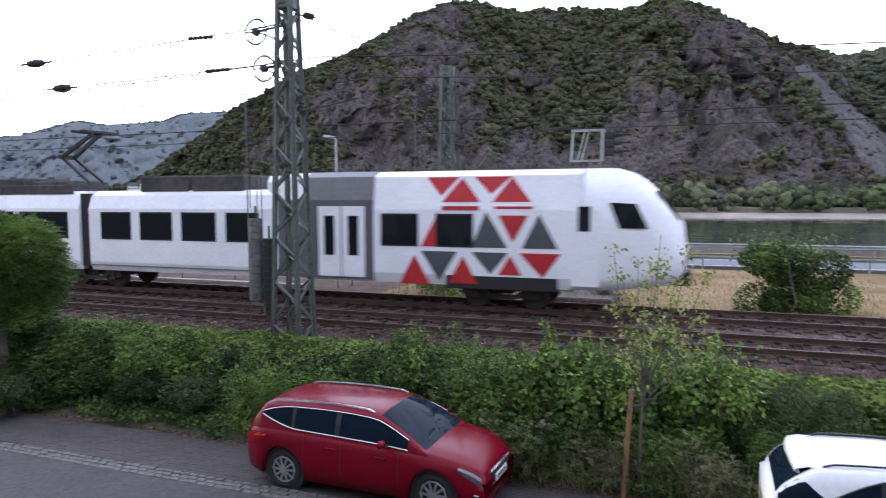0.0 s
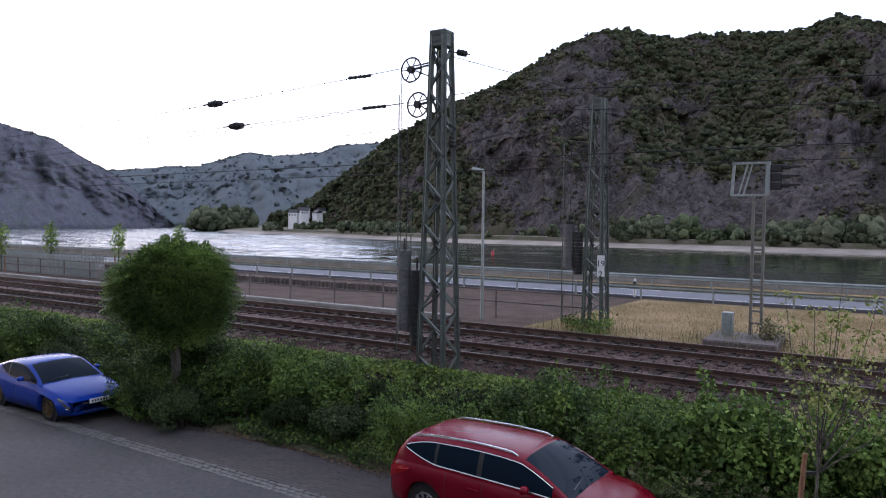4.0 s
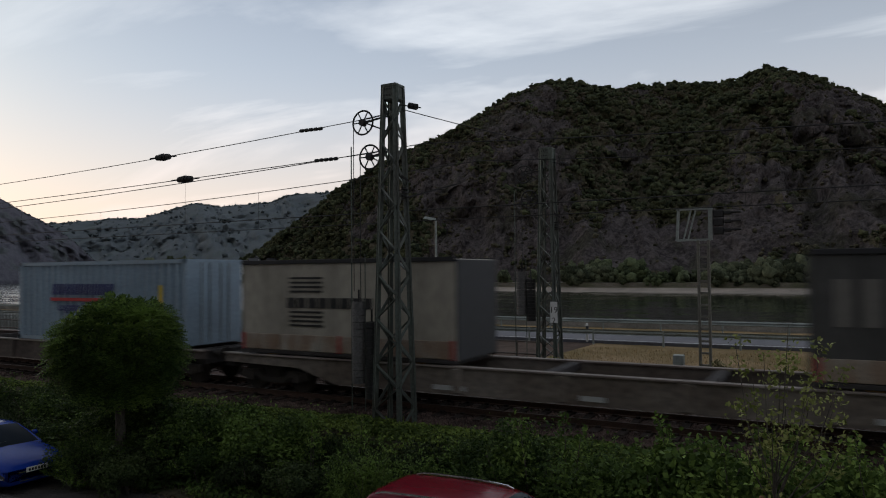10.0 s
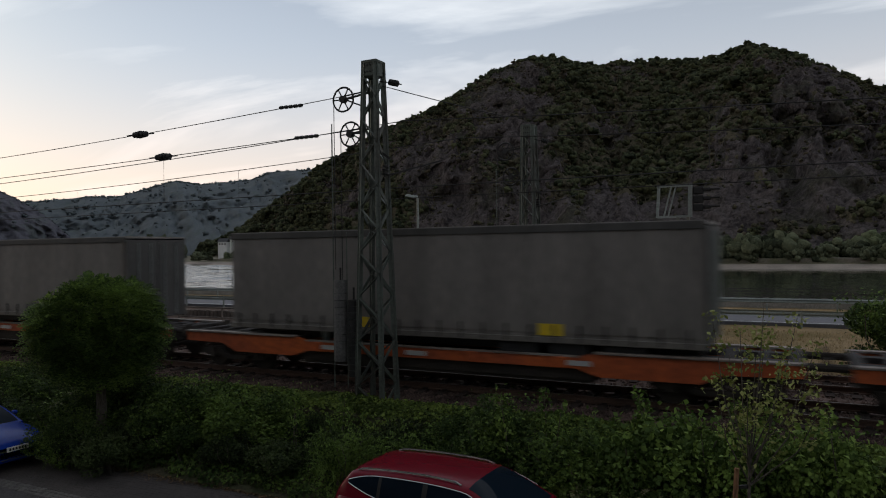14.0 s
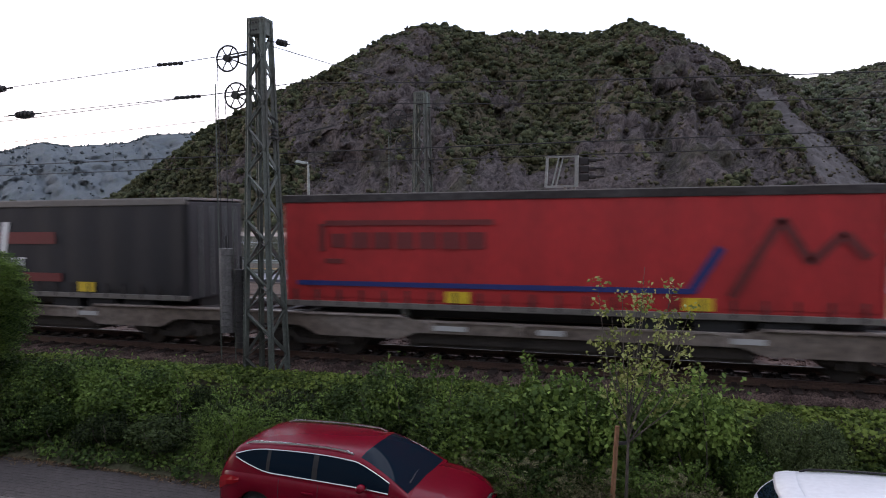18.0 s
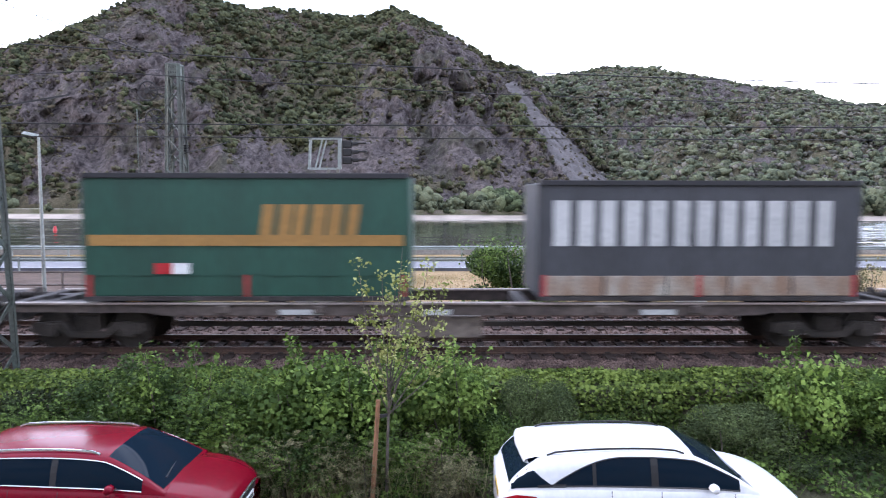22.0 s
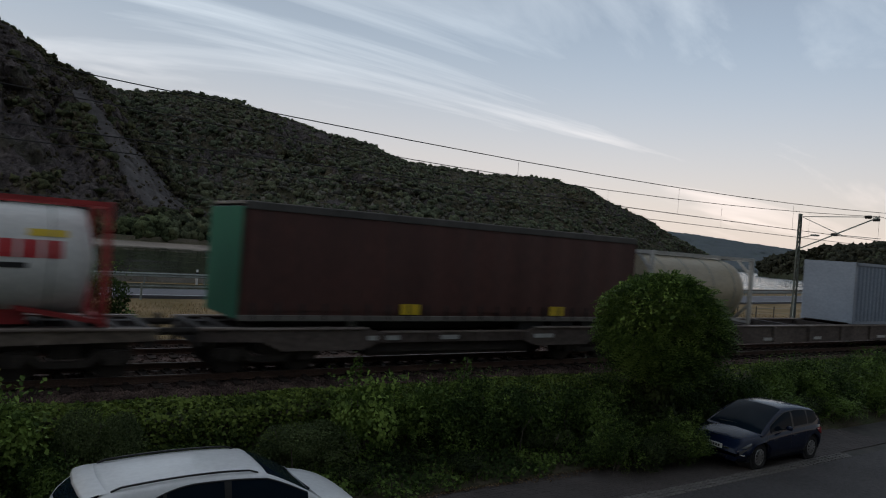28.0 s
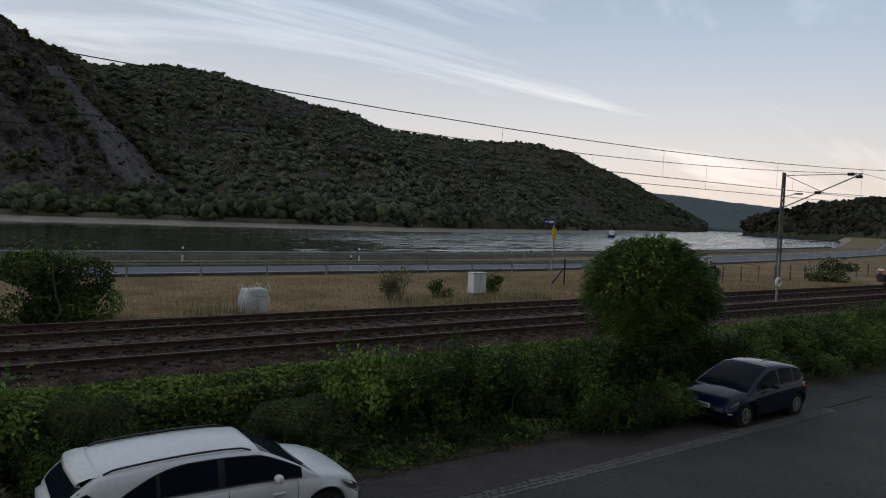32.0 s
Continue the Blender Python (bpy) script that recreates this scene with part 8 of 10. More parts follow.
def car(label, at, colour, length, width, belt, roof, rails=None, wheelbase=(0.95, 3.65), radius=0.32, rim=ALLOY, plate=PLATE, kind="car", screens=(1.5, 2.1, 3.35, 4.0), pillars=(), glazing=(0.5, 3.3, 0.8), trim=CHROME, estate=False):
    """A car, x from tail 0 to nose; belt and roof: (x, z) lines; screens: where the rear window ends at the belt and the roof and where the windscreen begins and ends."""
    root = thing("parked_car", label, "car", at=at, group="parked cars")
    hw = width / 2
    n = 72
    xs = [length * i / n for i in range(n + 1)]
    tail_in = lambda x: hw * (1 - 0.16 * max(0, 1 - x / 0.55) ** 2.2 - 0.24 * max(0, 1 - (length - x) / 0.8) ** 2.2)

    def low(x):
        z = 0.2 + 0.06 * max(0, 1 - x / 0.5) + 0.03 * max(0, 1 - (length - x) / 0.5)
        for c in wheelbase:
            d = abs(x - c)
            if d < radius + 0.07:
                z = max(z, radius + math.sqrt((radius + 0.07) ** 2 - d * d))
        return z

    rings = []
    for x in xs:
        w, b, lo = tail_in(x), curve(belt, x), low(x)
        sh = b - 0.13
        lo = min(lo, sh - 0.05)
        half = [(w * 0.93, lo), (w * 0.99, max(lo + 0.015, 0.42)), (w, max(lo + 0.03, 0.56)), (w * 0.985, max(lo + 0.04, sh - 0.02)), (w * 0.95, b - 0.03), (w * 0.86, b + 0.008), (w * 0.5, b + 0.035), (0.0, b + 0.045)]
        ring = [(x, -y, z) for y, z in half] + [(x, y, z) for y, z in reversed(half[:-1])]
        rings.append(ring)
    body = part("body", Mesh().loft(rings), colour, root, smooth=True)
    # cabin: a painted shell, its panes laid on it
    r0, r1, f1, f0 = screens
    top = lambda x: curve(roof, x)

    def ring_at(x):
        w, b = tail_in(x), curve(belt, x)
        t = top(x)
        if x < r1:
            t = b + (top(r1) - b) * ((x - r0) / (r1 - r0)) ** 0.75
        elif x > f1:
            t = b + (top(f1) - b) * (1 - ((x - f1) / (f0 - f1)) ** 1.15)
        t = max(t, b + 0.012)
        k = (t - b) / 0.45
        return [(w * 0.95, b - 0.04), (w * (0.945 - 0.07 * k), b + (t - b) * 0.5), (w * (0.93 - 0.125 * k), b + (t - b) * 0.86), (w * (0.90 - 0.17 * k), b + (t - b) * 0.97), (w * 0.5, t + 0.022 * min(1, k)), (0, t + 0.034 * min(1, k))]

    def side_point(x, q, out=0.006):
        """A place on the cabin side, q from the belt 0 to the roof edge 1."""
        h = ring_at(x)
        b = curve(belt, x)
        z = b + q * (h[3][1] - b)
        for (y0, z0), (y1, z1) in zip(h, h[1:4]):
            if z <= z1:
                return y0 + (y1 - y0) * (z - z0) / max(1e-6, z1 - z0) + out, z
        return h[3][0] + out, h[3][1]

    gx = [r0 + (f0 - r0) * i / 44 for i in range(45)]
    rg = [[(x, -y, z) for y, z in ring_at(x)] + [(x, y, z) for y, z in reversed(ring_at(x)[:-1])] for x in gx]
    part("cabin", Mesh().loft(rg, closed=False), colour, root, smooth=True)

    def across(x0, x1, inset, name, label):
        rows = []
        for i in range(15):
            x = x0 + (x1 - x0) * i / 14
            h = ring_at(x)
            row = [(x, s * y * inset, z + 0.007) for s in (-1,) for y, z in h[3:]] + [(x, y * inset, z + 0.007) for y, z in reversed(h[3:-1])]
            rows.append(row)
        part(name, Mesh().loft(rows, closed=False), CAR_GLASS, root, label, smooth=True)

    across(f1 + 0.03, f0 - 0.05, 0.95, "windscreen", "dark windscreen")
    across(r0 + 0.03, r1 - 0.03, 0.93, "rear_window", "dark rear window")
    if estate:
        lip = []
        for x, dz in ((r1 + 0.06, 0.006), (r1 - 0.06, 0.004), (r1 - 0.2, -0.03), (r1 - 0.23, -0.075), (r1 - 0.15, -0.1)):
            h = ring_at(r1 + 0.06)
            lip.append([(x - 0.06 * (1 - (y / h[3][0]) ** 2), sg * y * 0.97, z + dz) for sg, row in ((-1, h[3:]), (1, list(reversed(h[3:-1])))) for y, z in row])
        part("spoiler", Mesh().loft(lip, closed=False), colour, root, "roof spoiler over the rear window", smooth=True)
    wa, wb, wt = glazing
    low_q = lambda x: 0.06 + (0 if estate else 0.5) * max(0, 1 - (x - wa) / wt) ** 1.6
    high_q = lambda x: 0.9 - (0.78 if estate else 0.22) * max(0, 1 - (x - wa) / (wt * 0.8)) ** 2
    wx = [wa + (wb - wa) * i / 30 for i in range(31)]
    for s in (-1, 1):
        def strip(x, q, out):
            y, z = side_point(x, q, out)
            return (x, s * y, z)
        part("side_window", Mesh().loft([[strip(x, low_q(x) + (high_q(x) - low_q(x)) * k / 4, 0.007) for k in range(5)] for x in wx], closed=False), CAR_GLASS, root, "dark side window", smooth=True)
        edge = [strip(x, low_q(x), 0.012) for x in wx] + [strip(x, high_q(x), 0.012) for x in reversed(wx)]
        part("window_trim", Mesh().loft([[(p[0], p[1], p[2] - 0.011), (p[0], p[1] + s * 0.008, p[2]), (p[0], p[1], p[2] + 0.011)] for p in edge + edge[:1]], closed=False), trim, root, "window surround")
        if estate:
            # the rear window wraps round the corner and a black strip leads from it to the side glass
            part("corner_glass", Mesh().loft([[strip(x, 0.04 + (hi - 0.04) * k / 4, 0.008) for k in range(5)] for x, hi in ((r0 + 0.05, 0.9), (0.22, 0.98), (0.36, 0.97), (0.46, 0.7), (0.56, 0.36), (0.68, 0.13))], closed=False), CAR_GLASS, root, "dark wrapped corner glass", smooth=True)
            part("pillar_trim", Mesh().loft([[strip(x, q, 0.01) for q in (0.02, 0.08, 0.13)] for x in (0.5, 0.6, 0.7, 0.8, 0.9)], closed=False), BLACKTRIM, root, "black pillar strip")
        for x, wd in pillars:
            part("door_pillar", Mesh().loft([[strip(q, low_q(q) + (high_q(q) - low_q(q)) * k / 4, 0.011) for k in range(5)] for q in (x - wd, x, x + wd)], closed=False), BLACKTRIM, root)
        if rails is not None:
            rx = [r1 + 0.1 + (f1 - 0.1 - r1 - 0.1) * i / 16 for i in range(17)]
            part("roof_rail", Mesh().loft([[(x, s * (ring_at(x)[3][0] - 0.045 + a), ring_at(x)[3][1] + 0.012 + (0.02 if 0 < i < 16 else -0.01) + c_) for a, c_ in ((-0.016, 0), (0.016, 0), (0.012, 0.022), (-0.012, 0.022))] for i, x in enumerate(rx)]), rails, root)
        mx, mz = f1 + 0.18, curve(belt, f1 + 0.2) + 0.06
        mw = tail_in(mx)
        mr = Mesh().loft([[(mx + 0.02 + a * math.cos(k * 0.785) * q, s * (mw + o), mz + 0.03 + 0.062 * math.sin(k * 0.785) * q) for k in range(8)] for o, q, a in ((0.03, 0.5, 0.06), (0.06, 0.95, 0.07), (0.12, 1.0, 0.07), (0.17, 0.85, 0.06), (0.19, 0.45, 0.05))])
        part("mirror_foot", Mesh().bar((mx + 0.02, s * (mw - 0.07), mz - 0.03), (mx + 0.02, s * (mw + 0.07), mz - 0.01), 0.05, 0.03), BLACKTRIM, root)
        part("wing_mirror", mr, colour, root, smooth=True)
        for q in (wheelbase[0] + 0.85, wheelbase[0] + 1.75):
            part("door_handle", Mesh().box(q, s * (hw + 0.004) - 0.014, curve(belt, q) - 0.2, q + 0.2, s * (hw + 0.004) + 0.014, curve(belt, q) - 0.165, 0.008), colour, root)
        for q in (wheelbase[0] + 0.42, wheelbase[0] + 1.12, wheelbase[0] + 2.15):
            part("door_gap", Mesh().loft([[(q - 0.004 + dx, s * (tail_in(q) * f + 0.002), z) for dx in (0, 0.009)] for f, z in ((0.992, 0.42), (1.0, 0.56), (0.986, curve(belt, q) - 0.15), (0.953, curve(belt, q) - 0.035))], closed=False), BLACKTRIM, root)
        xl = length - 0.42
        part("headlight", Mesh().loft([[(x, s * (tail_in(x) * 0.99 + 0.008), curve(belt, x) - 0.07 - 0.1 * k), (x, s * (tail_in(x) * 0.985 + 0.01), curve(belt, x) - 0.07 - 0.02 * k), (x, s * (tail_in(x) * 0.955 + 0.008), curve(belt, x) - 0.045)] for k, x in ((0.0, xl + 0.02), (0.7, xl + 0.12), (1.0, xl + 0.24), (1.0, xl + 0.35))], closed=False), LAMP_CLEAR, root, "clear headlight")
        part("fog_lamp_trim", Mesh().box(length - 0.2, s * 0.66 - 0.1, 0.37, length - 0.1, s * 0.66 + 0.1, 0.4, 0.01), CHROME, root)
        lz = lambda x: curve(belt, x)
        part("tail_light", Mesh().loft([[(x, s * (tail_in(x) * 0.995 + 0.012), lz(x) - 0.26 + dn), (x, s * (tail_in(x) + 0.01), lz(x) - 0.17 + dn * 0.4), (x, s * (tail_in(x) * 0.975 + 0.01), lz(x) - 0.075 - 0.02 * up)] for x, dn, up in ((0.0, 0.0, 0.0), (0.08, 0.0, 0.0), (0.2, 0.015, 0.2), (0.34, 0.04, 0.7), (0.48, 0.1, 1.6))], closed=False), LAMP_RED, root, "red swept tail light")
        for c in wheelbase:
            wh = part("wheel", Mesh().ring((c, s * (hw - 0.13), radius), (0, 1, 0), radius - 0.06, 0.064, 32, 8), RUBBER, root)
            rm_ = Mesh().tube((c, s * (hw - 0.2), radius), (c, s * (hw - 0.07), radius), radius - 0.095, 26, caps=False)
            rm_.disc((c, s * (hw - 0.17), radius), (0, 1, 0), radius - 0.095, 26, 0.02)
            part("rim_barrel", rm_, BLACKTRIM, wh)
            sp = Mesh().ring((c, s * (hw - 0.075), radius), (0, 1, 0), radius - 0.12, 0.014, 26, 5)
            for a in range(10):
                an = a * math.pi / 5
                sp.bar((c + 0.04 * math.cos(an), s * (hw - 0.06), radius + 0.04 * math.sin(an)), (c + (radius - 0.1) * math.cos(an), s * (hw - 0.075), radius + (radius - 0.1) * math.sin(an)), 0.02, 0.036)
            sp.disc((c, s * (hw - 0.06), radius), (0, 1, 0), 0.055, 12, 0.03)
            part("rim", sp, rim, wh, "spoked alloy rim")
            part("wheel_arch", Mesh().tube((c, s * (hw - 0.5), radius), (c, s * (hw - 0.1), radius), radius + 0.062, 24), RUBBER, root)
    part("floor_pan", Mesh().box(0.25, -hw * 0.86, 0.19, length - 0.3, hw * 0.86, 0.4), RUBBER, root)
    fz = curve(belt, length - 0.1)
    part("grille", Mesh().box(length - 0.13, -0.42, fz - 0.25, length - 0.002, 0.42, fz - 0.06, 0.03), BLACKTRIM, root)
    part("grille_frame", Mesh().bar((length - 0.01, -0.44, fz - 0.06), (length - 0.01, 0.44, fz - 0.06), 0.03).bar((length - 0.01, -0.4, fz - 0.26), (length - 0.01, 0.4, fz - 0.26), 0.025), CHROME, root)
    part("lower_intake", Mesh().box(length - 0.12, -0.6, 0.27, length - 0.012, 0.6, 0.38, 0.02), BLACKTRIM, root)
    for x, sgn in ((length + 0.004, 1), (-0.004, -1)):
        pz = 0.46 if sgn > 0 else 0.62
        pl = part("number_plate", Mesh().box(x - 0.012, -0.26, pz, x + 0.012, 0.26, pz + 0.11, 0.004), plate if sgn < 0 or plate is PLATE else PLATE, root)
        for i in range(6):
            part("plate_bar", Mesh().box(x + sgn * 0.013 - 0.002, -0.21 + i * 0.072, pz + 0.025, x + sgn * 0.013 + 0.002, -0.165 + i * 0.072, pz + 0.085), BLACKTRIM, pl)
    part("wiper", Mesh().bar((f0 - 0.12, -0.5, curve(belt, f0 - 0.1) + 0.09), (f0 - 0.2, 0.05, curve(belt, f0) + 0.13), 0.015), BLACKTRIM, root)
    return root


def gloss(name, colour, **k):
    return mat(name, colour, 0.22, vary=0.04, scale=4, coat=0.04, spec=0.17, **k)


estate_belt = [(0, 0.9), (0.16, 1.0), (0.8, 1.02), (1.9, 0.995), (3.0, 0.965), (3.42, 0.94), (3.85, 0.87), (4.1, 0.78), (4.24, 0.67), (4.3, 0.5)]
estate_roof = [(0.15, 1.34), (0.4, 1.39), (1.2, 1.44), (1.95, 1.445), (2.5, 1.405), (2.9, 1.33)]
RED_PAINT = gloss("red_car_paint", (0.165, 0.002, 0.012), second=(0.15, 0.002, 0.011))
car("dark red estate car with silver roof rails parked in the bay", pose(-7.07, 10.42, 0.0, 0, 0, -2.0), RED_PAINT, 4.30, 1.80, estate_belt, estate_roof, CHROME, (0.78, 3.49), 0.325, screens=(0.06, 0.36, 2.5, 3.4), pillars=((0.98, 0.03), (1.82, 0.045)), glazing=(0.36, 3.08, 0.7))
WHITE_PAINT = gloss("white_car_paint", (0.74, 0.75, 0.76))
car("white estate car with black roof rails parked in the bay", pose(1.0, 10.36, 0.0, 0, 0, -0.5), WHITE_PAINT, 4.42, 1.81, [(0, 0.88), (0.2, 0.97), (1.0, 0.995), (2.1, 0.98), (3.2, 0.95), (3.6, 0.925), (3.95, 0.86), (4.22, 0.76), (4.36, 0.65), (4.42, 0.5)],
    [(0.2, 1.30), (0.5, 1.37), (1.3, 1.435), (2.1, 1.445), (2.7, 1.40), (3.1, 1.32)], BLACKTRIM, (1.12, 3.74), 0.325, plate=PLATE_Y, screens=(0.08, 0.55, 2.72, 3.62), pillars=((1.3, 0.025), (2.15, 0.05)), glazing=(0.72, 3.34, 1.25), trim=BLACKTRIM, estate=True)
BLUE_PAINT = gloss("blue_car_paint", (0.008, 0.04, 0.28))
car("bright blue sports coupe with bronze wheels parked in the bay", pose(-20.75, 10.2, 0.0, 0, 0, -1.0), BLUE_PAINT, 4.24, 1.78, [(0, 0.82), (0.3, 0.92), (0.9, 0.93), (1.8, 0.88), (2.7, 0.86), (3.3, 0.80), (3.8, 0.70), (4.1, 0.58), (4.24, 0.46)],
    [(0.6, 1.08), (1.0, 1.22), (1.6, 1.285), (2.1, 1.27), (2.5, 1.18)], None, (0.8, 3.37), 0.315, rim=BRONZE, screens=(0.35, 1.2, 2.2, 3.05), pillars=((1.45, 0.03),), glazing=(1.05, 2.85, 0.5), trim=BLACKTRIM)
BLACK_PAINT = mat("black_blue_car_paint", (0.006, 0.012, 0.034), 0.14, vary=0.04, scale=4, spec=0.3)
car("dark navy blue small hatchback parked facing up the street", pose(19.3, 10.32, 0.0, 0, 0, 180), BLACK_PAINT, 3.78, 1.70, [(0, 0.84), (0.25, 0.92), (0.9, 0.93), (1.7, 0.9), (2.45, 0.86), (2.85, 0.83), (3.25, 0.76), (3.58, 0.64), (3.78, 0.5)],
    [(0.1, 1.2), (0.45, 1.29), (1.0, 1.365), (1.6, 1.38), (2.0, 1.34), (2.4, 1.24)], None, (0.6, 3.0), 0.3, screens=(0.05, 0.5, 1.85, 2.98), pillars=((0.9, 0.03), (1.6, 0.04)), glazing=(0.3, 2.6, 0.45), trim=BLACKTRIM)


# ---- hedge, shrubs and trees ----
def shrub_mesh(seed, rx, ry, tall, n, size, material, lumps=6, name="foliage", base=0.0, hollow=0.3, aspect=0.6, compound=0.0, small=False):
    """Leaves in several overlapping rounded lumps, ragged at the outside; hollow: how much of the height is bare stems; compound: the share of feathered sprays."""
    rng = np.random.default_rng(seed)
    pts, out = [], []
    for k in range(lumps):
        a = rng.uniform(0, 6.28)
        q = rng.uniform(0, 0.72) ** 0.7
        c = (rx * q * math.cos(a), ry * q * math.sin(a), base + tall * rng.uniform(hollow, 0.9 - 0.25 * q))
        r = rng.uniform(0.2, 0.34) if lumps > 12 else (rng.uniform(0.3, 0.52) if lumps > 8 else rng.uniform(0.36, 0.6))
        p, d = blob(rng, n // lumps, c, (rx * r, ry * r, tall * r * 0.6), 0.6)
        pts.append(p), out.append(d)
    # shoots that stand out of the mass
    if not small:
        k = n // 14
        a = rng.uniform(0, 6.28, k)
        rr = rng.uniform(0.2, 1.0, k)
        sh = np.stack([rx * rr * np.cos(a), ry * rr * np.sin(a), base + tall * rng.uniform(0.5, 1.1, k)], 1)
        pts.append(sh), out.append(np.tile((0, 0, 1.0), (k, 1)))
    p, d = np.concatenate(pts), np.concatenate(out)
    keep = p[:, 2] > base + 0.02
    p, d = p[keep], d[keep]
    d = d + np.array((0, 0, 0.45))
    q = leaves(rng, p, size, aspect=aspect, outward=d)
    if compound:
        pick = rng.uniform(size=len(p)) < compound
        q = np.concatenate([q[~pick], sprays(rng, p[pick], d[pick], size * 3.6)])
    return quads_mesh(name, q, material)


def sprays(rng, centres, outward, length):
    """Feathered compound leaves: pairs of leaflets along a drooping stalk."""
    n = len(centres)
    a = outward + rng.normal(size=(n, 3)) * 0.55
    a[:, 2] *= 0.5
    a /= np.linalg.norm(a, axis=1)[:, None]
    up = np.tile((0.0, 0.0, 1.0), (n, 1)) + rng.normal(size=(n, 3)) * 0.25
    s = np.cross(a, up)
    s /= np.linalg.norm(s, axis=1)[:, None] + 1e-9
    out = []
    for k in range(6):
        t = (k + 0.8) / 6.2
        stalk = centres + a * length * t - np.array((0, 0, 1.0)) * (length * 0.35 * t * t)
        w = length * 0.24 * (1 - 0.45 * abs(t - 0.45) * 2)
        for side in (-1, 1):
            d = s * side + a * 0.35
            b = a * length * 0.055
            out.append(np.stack([stalk, stalk + d * w * 0.5 + b, stalk + d * w, stalk + d * w * 0.5 - b], 1))
    return np.concatenate(out)


def stems(seed, rx, ry, tall, n, r0):
    """Bent stems that spread from the foot, one mesh each."""
    rng = np.random.default_rng(seed)
    out = []
    for i in range(n):
        a = rng.uniform(0, 6.28)
        p = Vector((0.2 * rx * math.cos(a), 0.2 * ry * math.sin(a), -0.1))
        d = Vector((0.35 * rx * math.cos(a), 0.35 * ry * math.sin(a), tall)) * 0.27
        pts = [p]
        for k in range(3):
            pts.append(pts[-1] + d + Vector(rng.normal(size=3) * 0.06 * tall))
        rings = [[q + Vector((r0 * 0.72 ** j * math.cos(k * 1.047), r0 * 0.72 ** j * math.sin(k * 1.047), 0)) for k in range(6)] for j, q in enumerate(pts)]
        out.append(Mesh().loft(rings).data("stem", [BARK]))
    return out


SHRUBS = []
for s, (rx, ry, tall, n, size, m, lumps, hollow, aspect, compound) in enumerate((
        (1.35, 1.1, 1.75, 6000, 0.085, LEAF_HEDGE, 12, 0.2, 0.62, 0.0),
        (1.2, 1.0, 1.7, 3000, 0.085, LEAF_HEDGE, 12, 0.22, 0.6, 0.14),
        (1.05, 0.95, 1.85, 3500, 0.104, LEAF_BRIGHT, 9, 0.52, 0.85, 0.0),
        (1.1, 1.0, 1.6, 17000, 0.048, LEAF_GREY, 8, 0.34, 0.5, 0.0),
        (0.9, 0.8, 1.25, 3800, 0.075, LEAF_DARK, 12, 0.18, 0.6, 0.0),
        (0.95, 0.8, 1.75, 2000, 0.105, LEAF_BRIGHT, 9, 0.48, 0.7, 0.14),
        (0.7, 0.5, 0.95, 800, 0.06, LEAF_WITHERED, 12, 0.2, 0.4, 0.3))):
    SHRUBS.append((shrub_mesh(20 + s, rx, ry, tall, n, size, m, lumps, hollow=hollow, aspect=aspect, compound=compound, small=s == 3), stems(40 + s, rx, ry, tall, 6 if hollow > 0.35 else 4, 0.028)))


def shrub(kind, x, y, z, scale, turn, label):
    leaf, wood = SHRUBS[kind]
    root = thing("shrub", label, "shrub", at=pose(x, y, z, 0, 0, turn) @ Matrix.Diagonal((scale[0], scale[0], scale[1], 1)), group="shrubs along the street")
    for w in wood:
        part("stem", w, None, root)
    part("foliage", leaf, None, root)


rs = random.Random(11)
LABELS = ["dense mid-green shrub at the back of the parking bays", "leafy green shrub on the railway bank", "bright yellow-green shrub on the railway bank", "dense domed fine-leaved grey-green bush before the ivy", "low green shrub at the bay edge", "bright large-leaved sapling bush on the bank", "half-withered pale feathery weed in front of the shrubs"]
# back row along the bank; between x = 1 and 6.4 the clipped ivy shows instead
x = -46.0
while x < 44:
    k = rs.choice((0, 0, 1, 4)) if x < -3.6 else (rs.choice((2, 5, 1)) if x < 1.2 else rs.choice((0, 1, 4, 0)))
    if not 1.0 < x < 9.6:
        shrub(k, x, 13.0 + rs.uniform(-0.3, 0.35), 0.3, (rs.uniform(0.75, 1.1), rs.uniform(0.62, 0.98)), rs.uniform(0, 360), LABELS[k])
    x += rs.uniform(1.0, 1.4)
# front row behind the cars
x = -40.0
while x < 42:
    k = rs.choice((0, 1, 4, 4)) if not -3.6 < x < 0.6 else rs.choice((5, 2, 1))
    if not 0.7 < x < 11.2:
        shrub(k, x, 12.05 + rs.uniform(-0.2, 0.25), 0.08, (rs.uniform(0.6, 1.0), rs.uniform(0.5, 0.95)), rs.uniform(0, 360), LABELS[k])
    x += rs.uniform(1.1, 1.6)
# the planted islands round the ball trees
for cx in (-15.2, 14.0):
    for i in range(7):
        k = rs.choice((0, 1, 4, 4))
        shrub(k, cx + rs.uniform(-1.5, 1.3), 10.95 + rs.uniform(-0.35, 0.6), 0.0, (rs.uniform(0.55, 0.75), rs.uniform(0.5, 0.72)), rs.uniform(0, 360), LABELS[k])
